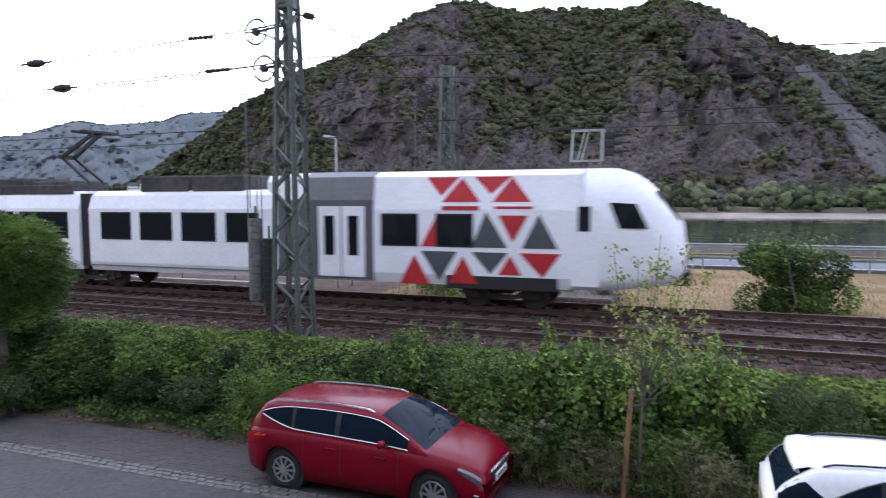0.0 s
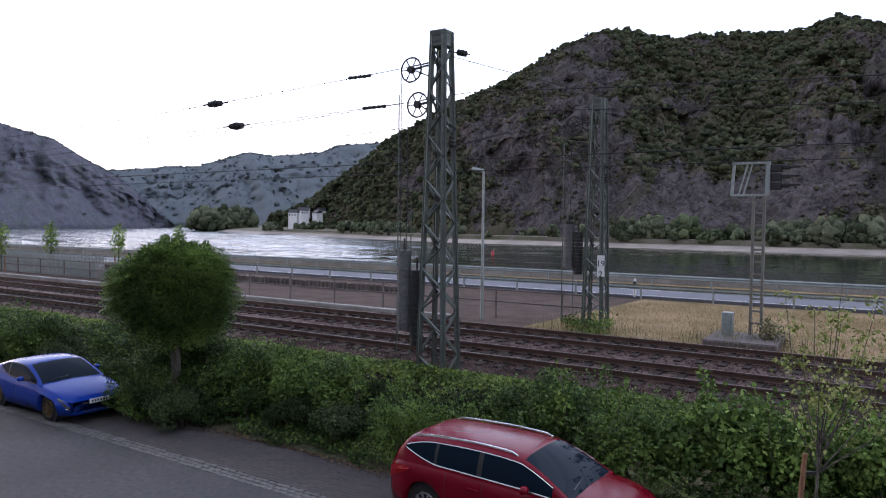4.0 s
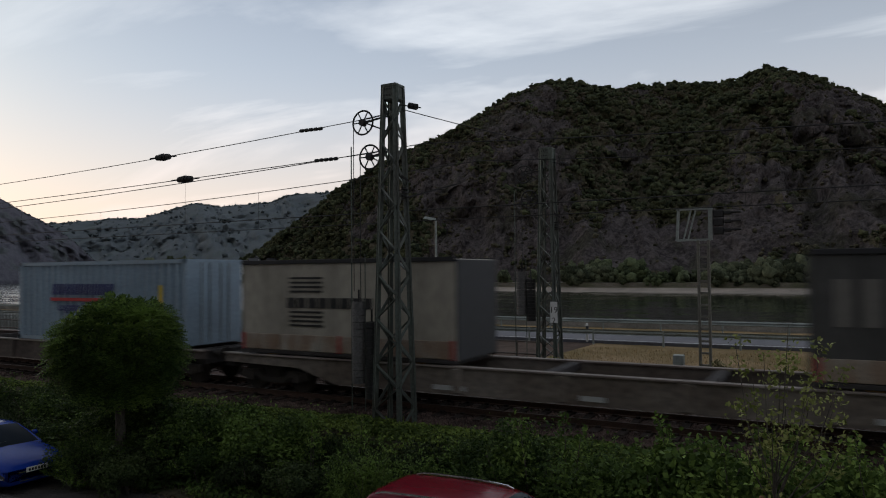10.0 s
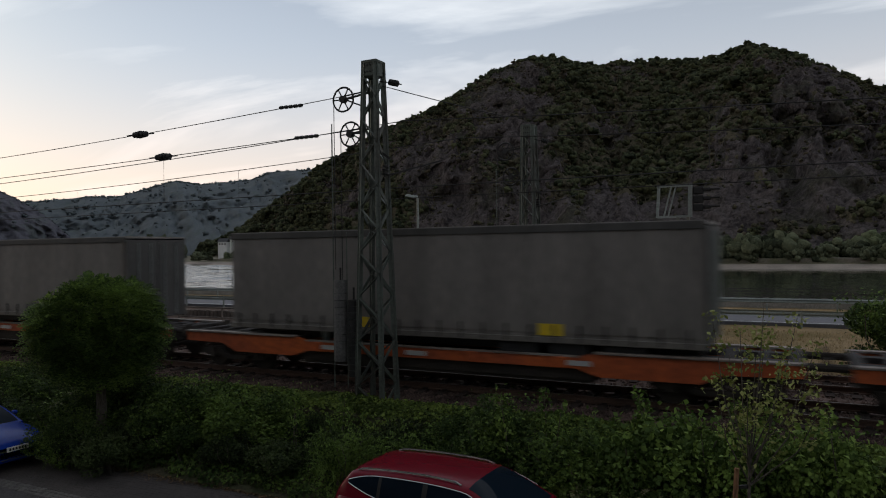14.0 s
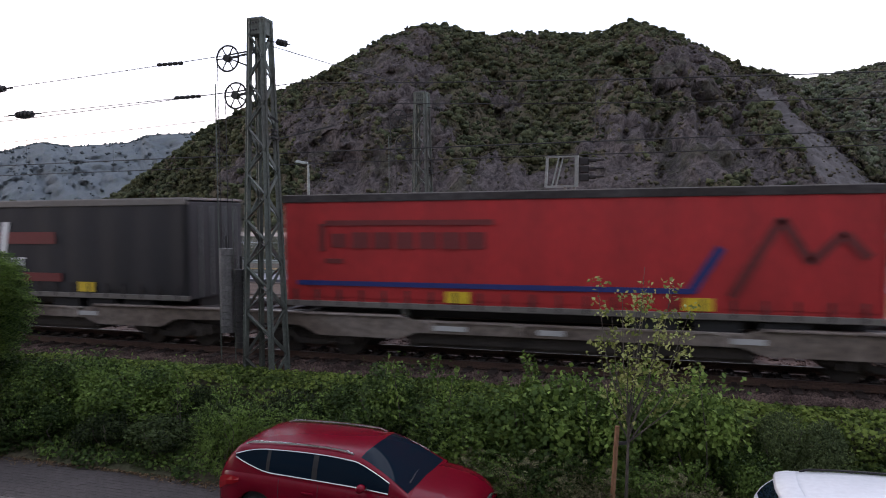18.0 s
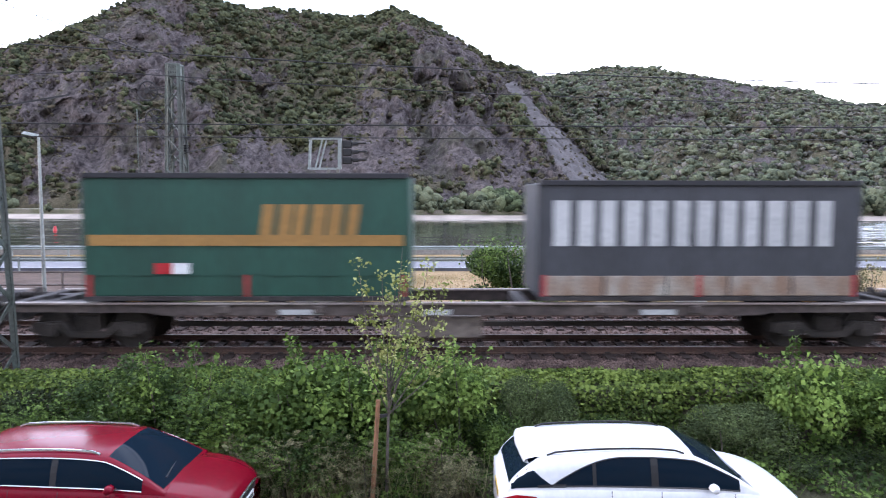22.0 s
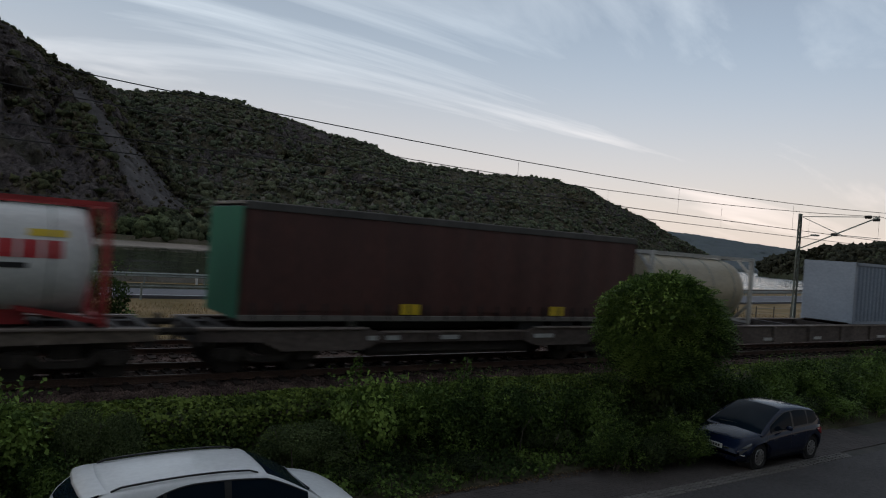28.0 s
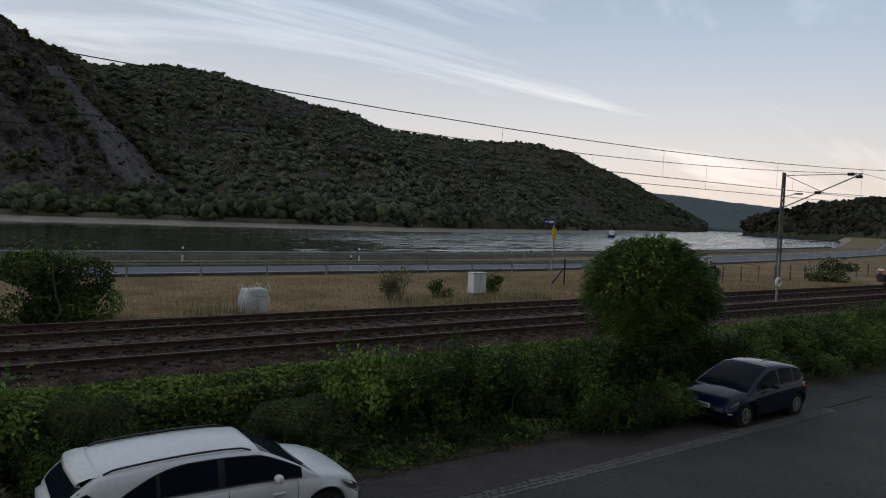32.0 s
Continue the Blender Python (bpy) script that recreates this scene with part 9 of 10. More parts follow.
# the shrubs that stand alone: place, kind, width, height
for x, y, k, wide, high in ((-2.6, 12.35, 2, 1.0, 1.0), (-1.75, 12.6, 2, 1.0, 1.05), (-0.75, 12.7, 2, 0.85, 0.95), (0.32, 12.75, 2, 0.6, 0.95), (-3.4, 12.4, 1, 1.0, 1.0), (-2.2, 11.7, 1, 0.7, 0.6), (0.95, 12.5, 0, 0.6, 0.6),
                            (1.75, 12.85, 3, 0.78, 1.08), (3.0, 12.7, 0, 0.7, 0.45), (4.0, 12.4, 4, 0.7, 0.5), (5.45, 12.5, 3, 1.0, 0.78), (6.9, 12.9, 2, 0.85, 1.0), (8.3, 12.95, 5, 0.9, 1.02), (9.3, 12.6, 0, 0.8, 0.85), (7.7, 12.3, 4, 0.7, 0.35), (10.8, 12.3, 0, 0.9, 0.9), (-3.3, 11.5, 6, 0.9, 0.9), (-2.5, 11.45, 6, 1.0, 1.0), (-1.7, 11.55, 6, 0.9, 0.95), (-1.15, 11.4, 6, 0.8, 0.8), (-0.1, 11.5, 6, 0.9, 0.9), (0.4, 11.4, 6, 0.8, 0.75), (-2.9, 11.6, 1, 0.6, 0.55), (-0.6, 11.7, 1, 0.6, 0.5), (6.4, 12.0, 4, 0.7, 0.35), (9.0, 11.9, 4, 0.7, 0.35)):
    shrub(k, x, y, 0.1, (wide, high), rs.uniform(0, 360), LABELS[k])


def sapling(x, y, z, tall, seed):
    """A slender upright shoot with leaves along it, standing out of the shrubs."""
    rng = np.random.default_rng(seed)
    root = thing("sapling", "slender leafy sapling rising out of the shrubs", "sapling", at=pose(x, y, z, 0, 0, rng.uniform(0, 360)), group="saplings in the hedge")
    pts = [Vector((0.12 * q * math.sin(3 * q + seed), 0.1 * q * math.cos(2 * q), tall * q)) for q in (0, 0.25, 0.5, 0.75, 1.0)]
    part("stem", Mesh().loft([[p + Vector((0.016 * (1.1 - k / 5) * math.cos(a), 0.016 * (1.1 - k / 5) * math.sin(a), 0)) for a in (0, 1.26, 2.51, 3.77, 5.03)] for k, p in enumerate(pts)]), BARK, root)
    n = 150
    h = rng.uniform(0.35, 1.02, n)
    a = rng.uniform(0, 6.28, n)
    r = 0.05 + 0.32 * (1.15 - h) * rng.uniform(0.3, 1, n)
    p = np.stack([0.12 * h * np.sin(3 * h + seed) + r * np.cos(a), 0.1 * h * np.cos(2 * h) + r * np.sin(a), tall * h + 0.06 * rng.normal(size=n)], 1)
    part("foliage", quads_mesh("sapling_leaves", leaves(rng, p, np.full(n, 0.1), aspect=0.5), LEAF_BRIGHT), None, root)


for i in range(26):
    x = rs.uniform(-13, 18) if i < 10 else rs.uniform(-4.5, 0.6)
    sapling(x, 12.6 + rs.uniform(-0.5, 1.4), 0.5, rs.uniform(1.25, 2.0), 200 + i)


def ivy_top():
    """The clipped ivy hedge whose flat top borders the ballast."""
    rng = np.random.default_rng(31)
    n = 84000
    x = rng.uniform(-40, 42, n)
    near = rng.uniform(size=n) < 0.65
    x[near] = rng.uniform(-14, 16, near.sum())
    f = rng.uniform(size=n)
    y = 13.6 + 1.35 * f ** 0.8
    z = 1.28 + 0.1 * np.sin(f * 3.1) + 0.06 * np.sin(x * 1.7) * np.cos(x * 0.6) + rng.normal(0, 0.03, n)
    d = np.tile((0, -0.25, 1.0), (n, 1))
    side = rng.uniform(size=n) < 0.12
    y[side] = 14.95 + rng.normal(0, 0.05, side.sum())
    z[side] = rng.uniform(1.0, 1.35, side.sum())
    front = (rng.uniform(size=n) < 0.48) & ((x > 0.8) & (x < 6.9) | (rng.uniform(size=n) < 0.25))
    fx = x[front]
    fz = rng.uniform(0.3, 1.36, front.sum())
    y[front] = 13.48 - 0.16 * (1.36 - fz) + 0.09 * np.sin(fx * 2.1 + fz * 3) + 0.06 * np.sin(fx * 5.3 - fz * 6) + rng.normal(0, 0.04, front.sum())
    z[front] = fz
    d[front] = (0, -1.0, 0.7)
    p = np.stack([x, y, z], 1)
    return quads_mesh("ivy_leaves", leaves(rng, p, np.full(n, 0.082), flat=0.4, aspect=0.9, outward=d), leaf_mat("ivy_leaf", (0.05, 0.08, 0.018), (0.19, 0.255, 0.055), 0.7))


hedge = thing("ivy_hedge", "flat-topped yellow-green ivy hedge along the ballast", "hedge")
# earth-coloured block behind thinned leaves, its dark tone standing in for shaded hollows
part("core", Mesh().loft([[(x, 13.55, 0.6), (x, 13.6, 1.2), (x, 14.85, 1.26), (x, 14.92, 0.9)] for x in range(-42, 45, 3)]), EARTH, hedge)
part("foliage", ivy_top(), None, hedge)


def weeds(name, label, material, spots, tall, n, rng, width=0.02, bend=0.35):
    """Grass and seed stalks: thin upright blades that lean over."""
    c = spots(rng, n)
    h = tall * rng.uniform(0.45, 1.2, n)
    a = rng.uniform(0, 6.28, n)
    lean = np.stack([np.cos(a), np.sin(a), np.zeros(n)], 1) * (h * bend * rng.uniform(0.1, 1, n))[:, None]
    s = np.stack([-np.sin(a), np.cos(a), np.zeros(n)], 1) * width * 0.5
    up = np.stack([np.zeros(n), np.zeros(n), h], 1)
    q = np.stack([c - s, c + s, c + lean + up + s * 0.25, c + lean + up - s * 0.25], 1)
    tagged(part(name, quads_mesh(name, q, material)), label, "grass", kind="stuff")


def by_bank(rng, n):
    x = rng.uniform(-38, 40, n)
    y = 11.3 + rng.uniform(0, 1, n) ** 1.6 * 1.6
    return np.stack([x, y, np.interp(y, [11, 12.5, 15], [0.0, 0.3, 0.9])], 1)


def by_track(rng, n):
    x = rng.uniform(-40, 42, n)
    y = 14.4 + rng.uniform(0, 1, n) * 0.8
    return np.stack([x, y, np.interp(y, [14.4, 15.2], [1.1, 1.2])], 1)


def by_field(rng, n):
    x = rng.uniform(-11.5, 60, n)
    y = 23.7 + rng.uniform(0, 1, n) ** 1.5 * 15
    return np.stack([x, y, np.interp(y, [23.5, 26, 38], [1.0, 0.98, 0.78])], 1)


def by_posts(rng, n):
    cx = rng.choice([-9.5, -4.6, -3.2, 8.0, 16.5, 19.5, 22.5, 24, 31], n)
    x = cx + rng.normal(0, 0.8, n)
    y = 25.2 + rng.normal(0, 0.7, n)
    return np.stack([x, y, np.full(n, 0.98)], 1)


RW = np.random.default_rng(77)


def ground_ivy(rng, n):
    """Ivy and low leaves that cover the foot of the bank."""
    x = rng.uniform(-16, 19, n)
    q = rng.uniform(0, 1, n)
    y = 11.22 + 1.7 * q + 0.12 * np.sin(x * 2.3) + 0.1 * np.sin(x * 5.1)
    z = np.interp(y, [11, 12.5, 15], [0.0, 0.32, 0.95]) + rng.uniform(0.0, 0.16, n) + 0.12 * q
    return quads_mesh("ground_ivy", leaves(rng, np.stack([x, y, z], 1), np.full(n, 0.085), flat=0.3, aspect=0.75, outward=np.tile((0, -0.7, 0.8), (n, 1))), LEAF_HEDGE)


tagged(part("ground_ivy", ground_ivy(RW, 26000)), "low ivy and leaves covering the foot of the bank", "ivy", kind="stuff")
def leaf_litter(rng, n):
    """Fallen leaves and dry stalks along the edge of the paving."""
    x = rng.uniform(-18, 19, n)
    y = 11.12 - 0.16 * rng.uniform(0, 1, n) ** 2 * (1 + 0.8 * np.sin(x * 1.3)) + 0.12 * rng.uniform(0, 1, n)
    return quads_mesh("leaf_litter", leaves(rng, np.stack([x, y, 0.0 + 0.03 * rng.uniform(0, 1, n)], 1), np.full(n, 0.06), flat=0.9, aspect=0.4, outward=np.tile((0, 0, 1.0), (n, 1))), LEAF_LITTER)


tagged(part("leaf_litter", leaf_litter(RW, 5200)), "brown fallen leaves and stalks along the edge of the bays", "leaf litter", kind="stuff")
weeds("bank_grass", "long green grass and weeds in front of the shrubs", LEAF_HEDGE, by_bank, 0.24, 4200, RW, 0.014, 1.1)
weeds("seed_stalks", "pale dry seed stalks among the shrubs", LEAF_DRY, by_bank, 0.5, 420, RW, 0.012, 0.8)
def by_stalks(rng, n):
    x = np.where(rng.uniform(size=n) < 0.7, rng.uniform(-2.9, -0.5, n), rng.uniform(-0.5, 0.9, n))
    y = 11.15 + rng.uniform(0, 0.5, n)
    return np.stack([x, y, np.full(n, 0.02)], 1)


weeds("seed_stalks", "pale dry seed stalks standing in front of the shrubs", LEAF_DRY, by_stalks, 0.6, 420, RW, 0.016, 0.9)
weeds("track_weeds", "green weeds along the ballast edge", LEAF_BRIGHT, by_track, 0.22, 2600, RW, 0.02)
weeds("dry_grass", "straw-coloured dry grass beyond the tracks", GRASS_DRY, by_field, 0.13, 52000, RW, 0.02, 0.8)
weeds("tall_weeds", "brown-green tall weeds round posts and cabinets", LEAF_DRY, by_posts, 0.55, 2200, RW, 0.02)


def ball_tree(x, y, z, rx, rz, trunk_z, label, seed):
    root = thing("ball_tree", label, "tree", at=pose(x, y, 0), group="clipped ball trees")
    t = Mesh()
    prev, r = Vector((0.03, 0, -0.1)), 0.15
    for k in range(4):
        q = Vector((0.03 * math.sin(k * 2), 0.02 * k, trunk_z * (k + 1) / 4))
        t.tube(prev, q, r, 12, r * 0.92, caps=False)
        prev, r = q, r * 0.92
    part("trunk", t, BARK, root, smooth=True)
    rng = np.random.default_rng(seed)
    for k in range(14):
        d = rng.normal(size=3)
        d[2] = abs(d[2]) * 0.6 + 0.1
        d /= np.linalg.norm(d)
        e = Vector((d[0] * rx * 0.8, d[1] * rx * 0.8, z + d[2] * rz * 0.75 - rz * 0.2))
        part("limb", Mesh().tube(prev, e, 0.045, 6, 0.012, caps=False), BARK, root)
    n = 30000
    p, d = blob(rng, n, (0, 0, z), (rx, rx, rz), 0.78)
    # soft lumps, a flatter underside
    lump = 0.97 + 0.07 * np.sin(d[:, 0] * 6 + seed) * np.cos(d[:, 1] * 5) + 0.05 * np.sin(d[:, 2] * 8 + d[:, 0] * 4)
    p = (p - (0, 0, z)) * lump[:, None] * 0.93 + (0, 0, z)
    p[:, 2] = np.where(p[:, 2] < z - 0.6 * rz, z - 0.6 * rz + (p[:, 2] - z + 0.6 * rz) * 0.8, p[:, 2])
    # closed dark shell inside the leaves: the crown's inner shade put into colour
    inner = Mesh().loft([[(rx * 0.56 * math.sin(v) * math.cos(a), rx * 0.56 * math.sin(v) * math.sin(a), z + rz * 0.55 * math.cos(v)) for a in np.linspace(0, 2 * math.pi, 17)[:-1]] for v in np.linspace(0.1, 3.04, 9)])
    part("inner_crown", inner, LEAF_DARK, root, "dark closed shell standing in for shade inside the crown")
    part("crown", quads_mesh("crown", np.concatenate([leaves(rng, p[::3], np.full(len(p[::3]), 0.12), aspect=0.5, outward=d[::3] * 1.6), sprays(rng, p[::8], d[::8] * 1.6, 0.42)]), LEAF_TREE), None, root)
    # bright leaves on the top and left: the lit rim put into colour
    d = rng.normal(size=(7000, 3))
    d /= np.linalg.norm(d, axis=1)[:, None]
    d = d[rng.uniform(size=7000) < np.clip(0.55 * d[:, 2] - 0.55 * d[:, 0] - 0.12, 0.0, 0.6)]
    k = len(d)
    sh = d * np.array((rx, rx, rz)) * rng.uniform(0.9, 1.04, (k, 1)) + (0, 0, z)
    tagged(part("shoot_growth", quads_mesh("rim_leaves", leaves(rng, sh, np.full(k, 0.12), aspect=0.45, outward=d), LEAF_BRIGHT), None, root), "bright leaves painting the lit rim of the crown", kind="stuff")


def trunk_ivy(x, y, seed):
    """Ivy that climbs the trunk and spreads at its foot."""
    rng = np.random.default_rng(seed)
    n = 2600
    h = rng.uniform(0, 1, n) ** 1.4
    a = rng.uniform(0, 6.28, n)
    rad = 0.2 + 0.75 * (1 - h) ** 2.2 * rng.uniform(0.4, 1, n) + 0.25 * h * rng.uniform(0, 1, n)
    p = np.stack([x + rad * np.cos(a), y + rad * np.sin(a), 0.1 + 2.3 * h], 1)
    d = np.stack([np.cos(a), np.sin(a), np.full(n, 0.4)], 1)
    root = thing("climbing_ivy", "dark ivy climbing the trunk of the ball tree", "ivy")
    part("foliage", quads_mesh("ivy_leaves", leaves(rng, p, np.full(n, 0.12), aspect=0.8, outward=d), LEAF_DARK), None, root)


trunk_ivy(15.25, 11.9, 91)
ball_tree(-15.68, 11.7, 3.15, 1.56, 1.3, 2.1, "clipped ball-shaped street tree with a straight trunk", 3)
ball_tree(15.25, 11.9, 3.2, 1.74, 1.36, 2.1, "ivy-trunked ball-shaped street tree at the bay edge", 6)


def young_tree():
    root = thing("young_tree", "thin staked young tree with sparse yellow-green leaves", "tree", at=pose(-0.6, 11.3, 0))
    rng = np.random.default_rng(15)
    w = Mesh()
    prev, r = Vector((-0.15, 0, -0.1)), 0.032
    for k in range(5):
        q = Vector((-0.15 + 0.012 * k, 0.02 * math.cos(k * 2), 0.3 + 0.45 * k))
        w.tube(prev, q, r, 7, r * 0.9, caps=False)
        prev, r = q, r * 0.9
    part("trunk", w, BARK, root)
    tips = []
    # slender limbs that fork upwards from the trunk, leaves in loose tufts at their ends: side, depth, height of the tip, start
    for k, (sx, sy, top, z) in enumerate(((0.12, 0.0, 4.25, 2.0), (0.55, 0.2, 4.0, 1.9), (-0.2, -0.2, 3.85, 1.8), (0.8, -0.1, 3.65, 1.9), (-0.62, 0.2, 3.95, 1.7), (0.35, -0.4, 3.5, 1.6), (-0.4, 0.35, 3.4, 1.7), (0.7, 0.3, 3.15, 1.5), (-0.55, -0.25, 3.1, 1.5), (0.1, 0.45, 3.7, 1.8), (0.88, 0.1, 2.8, 1.5), (-0.1, -0.4, 3.0, 1.5), (0.35, 0.1, 3.3, 1.7), (0.0, 0.1, 3.6, 1.9))):
        p0 = Vector((-0.1, 0, z))
        p2 = Vector((sx, sy, top))
        p1 = p0.lerp(p2, 0.5) + Vector((sx * 0.16, sy * 0.16, -0.1))
        b = Mesh().tube(p0, p1, 0.013, 5, 0.009, caps=False).tube(p1, p2, 0.009, 5, 0.004, caps=False)
        part("branch", b, BARK, root)
        for t in (0.45, 0.62, 0.78, 0.9, 1.0):
            if rng.uniform() < 0.25:
                continue
            c = np.array(p0.lerp(p1, t * 2) if t < 0.5 else p1.lerp(p2, t * 2 - 1)) + rng.normal(0, 0.09, 3) * (1.3 - t)
            for m in range(int(rng.uniform(12, 26))):
                tips.append(c + rng.normal(0, 1, 3) * (0.085, 0.085, 0.06))
    part("leaves", quads_mesh("leaves", leaves(rng, np.array(tips), np.full(len(tips), 0.078), aspect=0.6, flat=0.2), leaf_mat("young_leaf", (0.14, 0.17, 0.04), (0.34, 0.36, 0.13), 0.8)), None, root)
    st = thing("tree_stake", "reddish wooden stake beside the young tree", "stake", at=pose(-0.98, 11.15, 0, 0, 3.5, 0))
    part("post", Mesh().tube((0, 0, -0.1), (0, 0, 1.78), 0.04, 10, 0.036), WOOD, st)
    part("tie", Mesh().bar((0.0, 0, 1.5), (0.15, 0.12, 1.5), 0.03, 0.05), DARKSTEEL, st)


young_tree()


def loose_bush(x, y, z, r, tall, label, seed, material=LEAF_HEDGE, n=3600, size=0.11):
    root = thing("bush", label, "bush", at=pose(x, y, z), group="bushes beyond the tracks")
    for w in stems(seed, r, r, tall, 6, 0.03):
        part("stem", w, None, root)
    part("foliage", shrub_mesh(seed, r, r * 0.8, tall, n, size, material, 10, hollow=0.05), None, root)


loose_bush(2.7, 25.0, 0.95, 1.85, 2.45, "broad dense green bush beside the far track", 51, LEAF_HEDGE, 14000, 0.11)
loose_bush(16.6, 27.0, 0.95, 1.0, 1.7, "ragged yellow-green weed bush in the dry grass", 52, LEAF_WITHERED, 1500, 0.1)
loose_bush(19.5, 27.4, 0.95, 0.7, 0.9, "low ragged weed bush in the dry grass", 53, LEAF_HEDGE, 900, 0.1)
loose_bush(23.3, 28.2, 0.95, 0.9, 1.2, "green weeds beside the white cabinet", 54, LEAF_HEDGE, 1400, 0.1)
loose_bush(-9.3, 25.2, 0.95, 1.2, 0.8, "low weeds at the foot of the mast", 55, LEAF_HEDGE, 1300, 0.1)
loose_bush(-3.2, 25.2, 1.0, 0.6, 0.9, "dry weeds beside the signal plinth", 56, LEAF_DRY, 700, 0.1)
loose_bush(40.5, 26.8, 0.9, 1.0, 1.8, "bush at the wire fence", 57, LEAF_DARK, 1500, 0.12)
loose_bush(58.0, 27.5, 0.9, 2.2, 1.9, "wide bush at the wire fence", 58, LEAF_DARK, 2200, 0.16)


# ---- small things beyond the tracks ----
bag = thing("bulk_bag", "full white woven bulk bag standing in the dry grass", "bulk bag", at=pose(9.4, 25.3, 0.97, 0, 0, 12))
rings = []
for q in np.linspace(0, 1, 12):
    k = 0.46 + 0.07 * math.sin(math.pi * q) - 0.05 * q
    rings.append([(k * (abs(math.cos(a)) ** 0.6) * (1 if math.cos(a) > 0 else -1) + 0.02 * math.sin(5 * a + 9 * q), k * (abs(math.sin(a)) ** 0.6) * (1 if math.sin(a) > 0 else -1) + 0.02 * math.cos(7 * a + 6 * q), 0.92 * q + 0.02 * math.sin(3 * a)) for a in np.linspace(0, 2 * math.pi, 33)[:-1]])
BAG = mat("woven_white_sack", (0.62, 0.61, 0.60), 0.8, vary=0.15, scale=5, bump=0.5, bump_scale=14)
part("sack", Mesh().loft(rings), BAG, bag, smooth=True)
for sx in (-0.36, 0.36):
    for sy in (-0.36, 0.36):
        part("loop", Mesh().ring((sx, sy, 0.95), (1, 0.4, 0), 0.11, 0.018, 14, 5), BAG, bag)
for i in range(3):
    part("fold", Mesh().loft([[(0.5 * math.cos(a), 0.5 * math.sin(a), 0.2 + 0.25 * i + 0.03 * math.sin(6 * a + i)), (0.525 * math.cos(a), 0.525 * math.sin(a), 0.22 + 0.25 * i + 0.03 * math.sin(6 * a + i)), (0.5 * math.cos(a), 0.5 * math.sin(a), 0.25 + 0.25 * i + 0.03 * math.sin(6 * a + i))] for a in np.linspace(3.6, 5.8, 16)], closed=False), BAG, bag)

cab = thing("switch_cabinet", "white steel switch cabinet on a concrete foot beside the track", "cabinet", at=pose(21.9, 27.7, 0.9))
part("foot", Mesh().box(-0.36, -0.22, -0.1, 0.36, 0.22, 0.22, 0.02), CONCRETE, cab)
part("housing", Mesh().box(-0.4, -0.25, 0.22, 0.4, 0.25, 1.18, 0.02), WHITE, cab)
part("lid", Mesh().box(-0.43, -0.28, 1.18, 0.43, 0.28, 1.24, 0.02), P_LIGHT, cab)
part("door_seam", Mesh().box(-0.005, -0.257, 0.28, 0.005, -0.25, 1.12), DARKSTEEL, cab)

sg = thing("road_sign", "blue direction sign on a pole with a yellow plate below", "road sign", at=pose(30.7, 31.4, 0.9))
part("pole", Mesh().tube((0, 0, 0), (0, 0, 4.0), 0.05, 10), GALV, sg)
bl = part("sign_panel", Mesh().box(-0.95, -0.04, 3.75, 0.1, 0.0, 4.12, 0.01), P_NAVY, sg, "blue direction panel")
part("panel_arrow", Mesh().box(-0.82, -0.05, 3.9, -0.6, -0.04, 3.96), P_WHITE, bl)
part("panel_bar", Mesh().box(-0.5, -0.05, 3.86, -0.1, -0.04, 4.0), P_WHITE, bl)
part("yellow_plate", Mesh().box(-0.17, -0.06, 2.85, 0.17, -0.02, 3.55, 0.01), P_YELLOW, sg, "yellow plate")
part("strut", Mesh().bar((0.05, 0, 0.1), (1.1, 0, 1.1), 0.07).bar((1.1, 0, 0.0), (1.1, 0, 1.6), 0.07), DARKSTEEL, sg)

km = thing("track_sign", "round white track sign on a grey post beside the near track", "track sign", at=pose(34.6, 19.1, 1.25))
part("post", Mesh().box(-0.05, -0.04, -0.3, 0.05, 0.04, 2.5, 0.01), GALV, km)
part("disc", Mesh().ring((0, -0.06, 1.05), (0, 1, 0), 0.2, 0.07, 26, 6), WHITE, km)

fen = thing("wire_fence", "wire fence on grey posts between tracks and road", "fence")
for i in range(16):
    x = 33.5 + i * 2.5
    part("post", Mesh().tube((x, 29.0 + i * 0.1, 0.6), (x, 29.0 + i * 0.1, 2.15), 0.045, 7), BARK, fen)
for z in (1.2, 1.6, 2.0):
    part("wire", Mesh().tube((33.5, 29.0, z), (71, 30.5, z), 0.008, 4), GALV, fen)

for i, (x, y) in enumerate(((-12.5, 41.0), (13.5, 50.4), (27.6, 50.6), (22.4, 42.2), (48.0, 42.5), (66.0, 44.0))):
    dl = thing("delineator_post", "white roadside delineator post with a black band", "road post", at=pose(x, y, 0.85), group="delineator posts")
    part("post", Mesh().box(-0.07, -0.05, 0, 0.07, 0.05, 1.1, 0.03), WHITE, dl)
    part("band", Mesh().box(-0.075, -0.055, 0.75, 0.075, 0.055, 0.92), P_BLACK, dl)


def bank_tree(x, y, z, tall, label, seed):
    root = thing("young_bank_tree", label, "tree", at=pose(x, y, z), group="young trees by the river")
    part("trunk", Mesh().tube((0, 0, 0), (0, 0, tall * 0.85), 0.07, 8, 0.03), BARK, root)
    for dx in (-0.5, 0.5):
        part("stake", Mesh().tube((dx, 0, 0), (dx, 0, 1.9), 0.05, 6), WOOD, root)
    rng = np.random.default_rng(seed)
    p, d = blob(rng, 420, (0, 0, tall * 0.7), (tall * 0.13, tall * 0.13, tall * 0.32), 0.2)
    part("crown", quads_mesh("crown", leaves(rng, p, np.full(420, 0.2), aspect=0.6, outward=d), LEAF_BRIGHT), None, root)


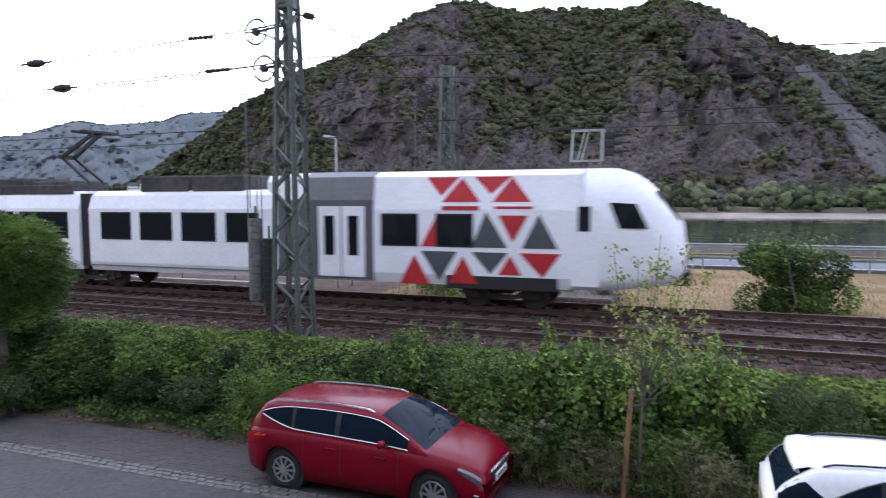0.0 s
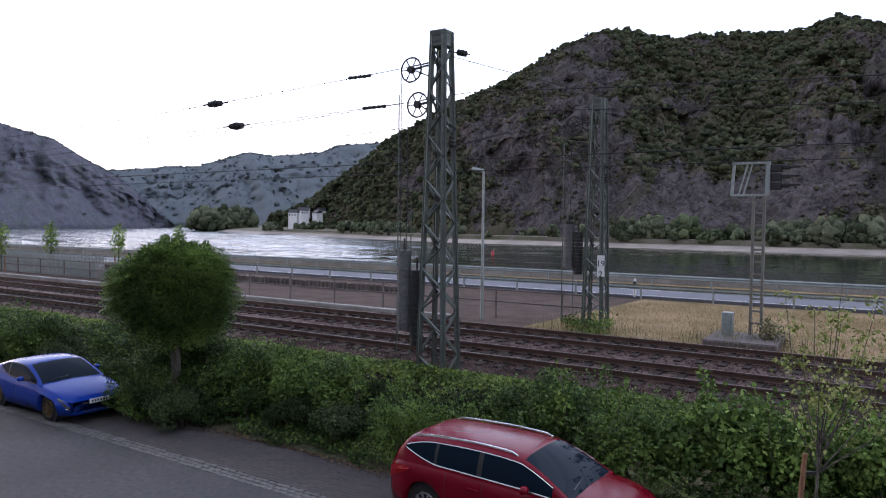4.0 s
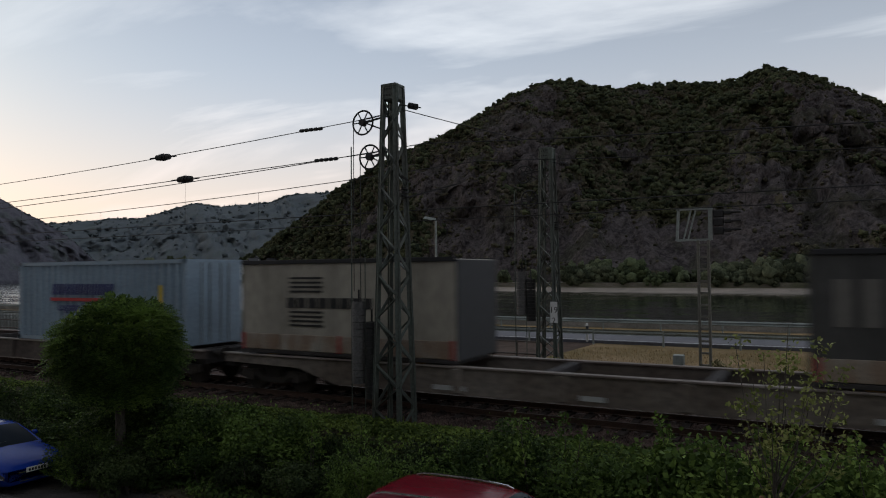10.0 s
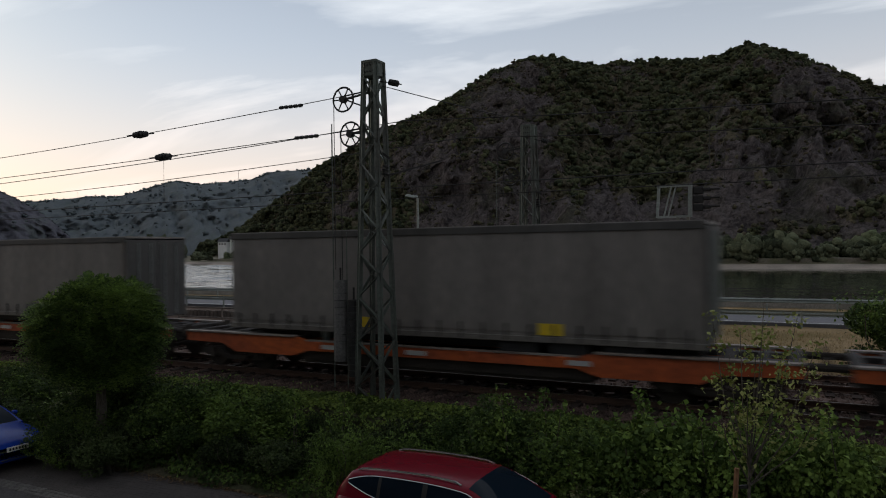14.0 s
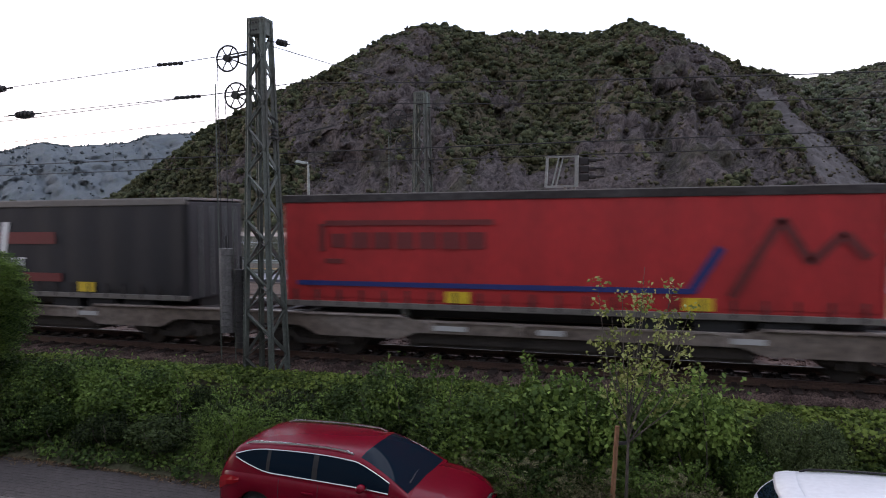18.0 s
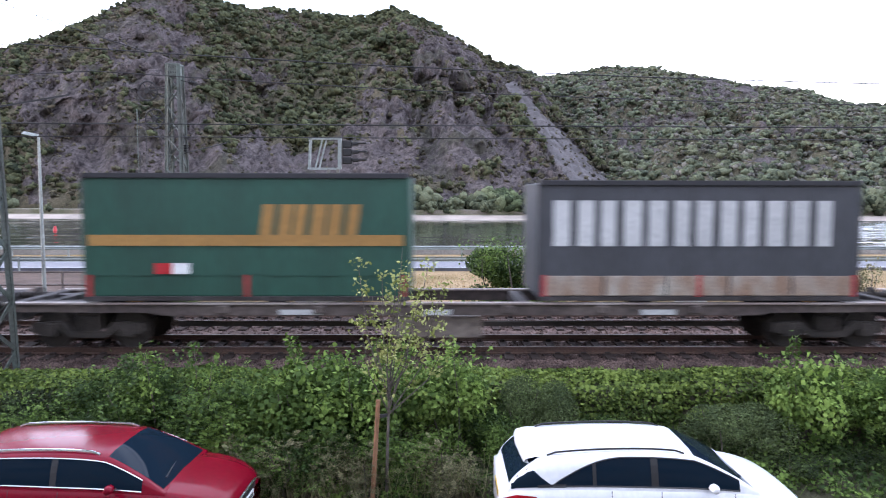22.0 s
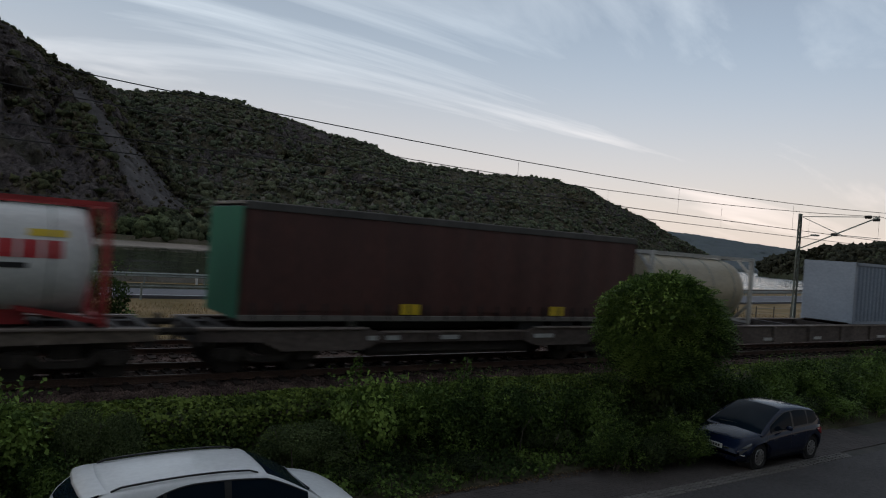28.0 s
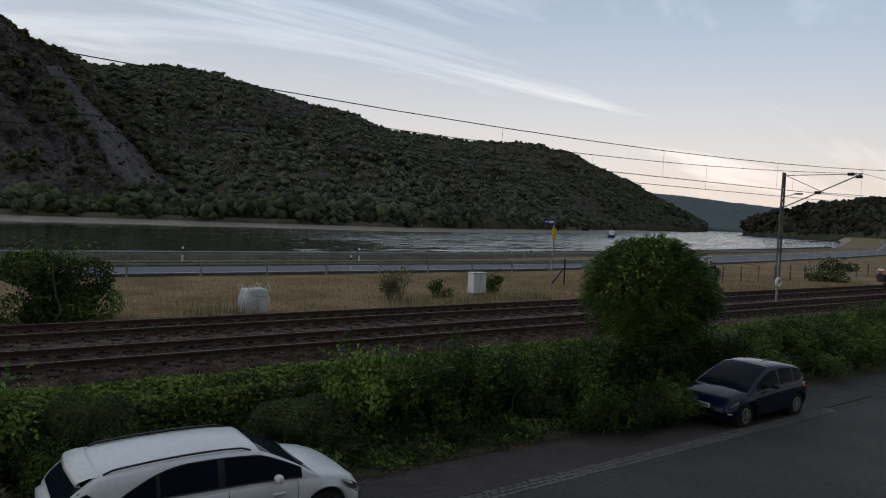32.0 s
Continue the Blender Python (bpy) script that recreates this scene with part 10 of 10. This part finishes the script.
for i, (b, r) in enumerate(((-64.6, 64), (-61.6, 62), (-57.2, 59), (-53.0, 60))):
    p = spot(b, 0, r)
    bank_tree(p.x, p.y, 0.3, 4.6, "slim young tree with two stakes on the river bank", 60 + i)

# ---- across the river ----
for i in range(6):
    b, r = -44.4 + 0.55 * i + 0.2 * (i % 2), 625 + 14 * (i % 3)
    p = spot(b, 0, r)
    hs = thing("village_house", "small white gabled house across the river", "house", at=pose(p.x, p.y, 9.5 + 2.2 * (i % 3), 0, 0, 20 + 47 * i), group="houses across the river")
    part("wall", Mesh().box(-4, -3, -12, 4, 3, 4.5), TARP_WHITE, hs)
    part("roof", Mesh().prism([(-3.4, 4.4), (0, 7.4), (3.4, 4.4)], -4.3, 4.3), mat("slate_roof", (0.06, 0.06, 0.065), 0.7) if i == 0 else bpy.data.materials["slate_roof"], hs).matrix_basis = pose(0, 0, 0, 0, 0, 90)
    for k in range(3):
        part("window", Mesh().box(-3 + k * 2.4, -3.05, 1.8, -2 + k * 2.4, -2.98, 3.2), WINDOW, hs)
line = Mesh()
lx = [-420 + 15 * i for i in range(70)]
line.loft([[(x, lerp(FAR_BANK, x) + 13, -2.6), (x, lerp(FAR_BANK, x) + 13.2, -0.2), (x, lerp(FAR_BANK, x) + 19, 0.0), (x, lerp(FAR_BANK, x) + 19.2, -2.0)] for x in lx], closed=False)
setting("far_embankment", line, mat("embankment_stone", (0.2, 0.175, 0.145), 0.95, vary=0.2, scale=0.8, second=(0.12, 0.12, 0.07)), "low stone embankment of the railway across the river", "wall")

ship = thing("river_ship", "dark river ship with a white wheelhouse far down the river", "ship", at=pose(*spot(48.9, -0.9, 430).xy, WATER_Z, 0, 0, 40))
part("hull", Mesh().loft([[(x, -w_, 1.6), (x, -w_ * 0.8, -0.3), (x, w_ * 0.8, -0.3), (x, w_, 1.6)] for x, w_ in ((-9, 1.6), (-7, 2.4), (6, 2.4), (10, 0.3))]), P_NAVY, ship)
part("wheelhouse", Mesh().box(-7.0, -1.6, 1.5, -3.0, 1.6, 4.2, 0.1), WHITE, ship)
part("deckhouse", Mesh().box(-2.5, -1.8, 1.5, 5, 1.8, 2.6, 0.1), P_OCHRE, ship)
buoy = thing("river_buoy", "red floating river buoy off the far bank", "buoy", at=pose(*spot(-28.3, 0, 215).xy, WATER_Z))
part("body", Mesh().tube((0, 0, -0.3), (0, 0, 1.4), 0.6, 12, 0.25), P_RED, buoy)

# ---- paving stones, one by one ----
cob = Mesh().box(-0.085, -0.055, -0.05, 0.085, 0.055, 0.012, 0.012).data("cobble", [COBBLE])
pav = bpy.data.objects["gutter_bed"]
count = 0
more = Mesh()
for row in range(3):
    for i in range(-115, 110):
        x, y = i * 0.185 + 0.09 * (row % 2) + rs.uniform(-0.008, 0.008), 9.25 + 0.125 * row
        if -13.2 < x < -4.6 and count < 150 or 9.0 < x < 18.4 and count < 300:
            part("cobble", cob, None, pav, at=pose(x, y, rs.uniform(-0.012, 0.0), rs.uniform(-2, 2), rs.uniform(-2, 2), rs.uniform(-3, 3)))
            count += 1
        else:
            z = rs.uniform(-0.012, 0.0)
            more.box(x - 0.082, y - 0.052, -0.05, x + 0.082, y + 0.052, z + 0.012, 0.012)
tagged(part("more_cobbles", more, COBBLE, pav), "pale worn gutter cobbles", kind="stuff")
tile = Mesh().box(-0.104, -0.052, -0.06, 0.104, 0.052, 0.0, 0.004).data("paver", [PAVER])
bed_ = bpy.data.objects["parking_bay"]
count = 0
more = Mesh()
for row in range(15):
    for i in range(-110, 110):
        x, y = i * 0.212 + 0.106 * (row % 2), 9.63 + row * 0.108
        if y > 11.15:
            continue
        if -12.6 < x < -6.6 and row < 14 and count < 300 and (i + row) % 2 == 0:
            part("paver", tile, None, bed_, at=pose(x, y, rs.uniform(-0.01, -0.002), rs.uniform(-0.8, 0.8), rs.uniform(-0.8, 0.8), rs.uniform(-1, 1)))
            count += 1
        else:
            z = rs.uniform(-0.008, -0.003)
            more.box(x - 0.104, y - 0.052, -0.06, x + 0.104, y + 0.052, z, 0.004)
tagged(part("more_pavers", more, PAVER, bed_), "dark grey interlocking paving stones", kind="stuff")


# ---- what moves ----
# offsets that fit the freight train to the camera's view, seconds and metres
RUN = [(0, 0), (6.5, 0), (7, 0.0), (7.5, 0.0), (8, -0.9), (8.5, 0.0), (9, -0.05), (9.5, -0.1), (10, -0.9), (10.5, 0.1), (11, 0.2), (11.5, -0.5), (12, 0.25), (12.5, 0.3), (13, -0.4), (13.5, 0), (15.5, 0.3), (16, 0.45), (16.5, -0.5), (17, 0.3), (17.5, 0.3),
       (18, -0.35), (18.5, -0.4), (19, 0.35), (19.5, -0.55), (20, 0.2), (20.5, 0), (21, 0), (21.5, 0), (22, 0.05), (22.5, -0.05), (23, 0.1), (23.5, 0.7), (24, 0.8), (24.5, -0.25), (25, 0.4), (25.5, 0), (26, -1.1), (26.5, -0.5), (28.5, 0.5), (29, -0.5), (29.5, -0.8), (30, -0.3), (30.5, -1.2), (31, -3.4), (31.2, -4.3), (31.4, -5.0), (31.6, -5.9), (31.8, -6.4), (32, -7.0)]


def motions():
    for root, u in RUNNING:
        walk(root, [(t, pose(u + 28.6 * t + e, NEAR_Y, 0)) for t, e in RUN])
    for root, u in PASSENGER:
        walk(root, [(t, pose(-0.55 + u - 29.8 * t, FAR_Y, 0)) for t in (0, 1, 2, 8, 16, 32)])


motions()
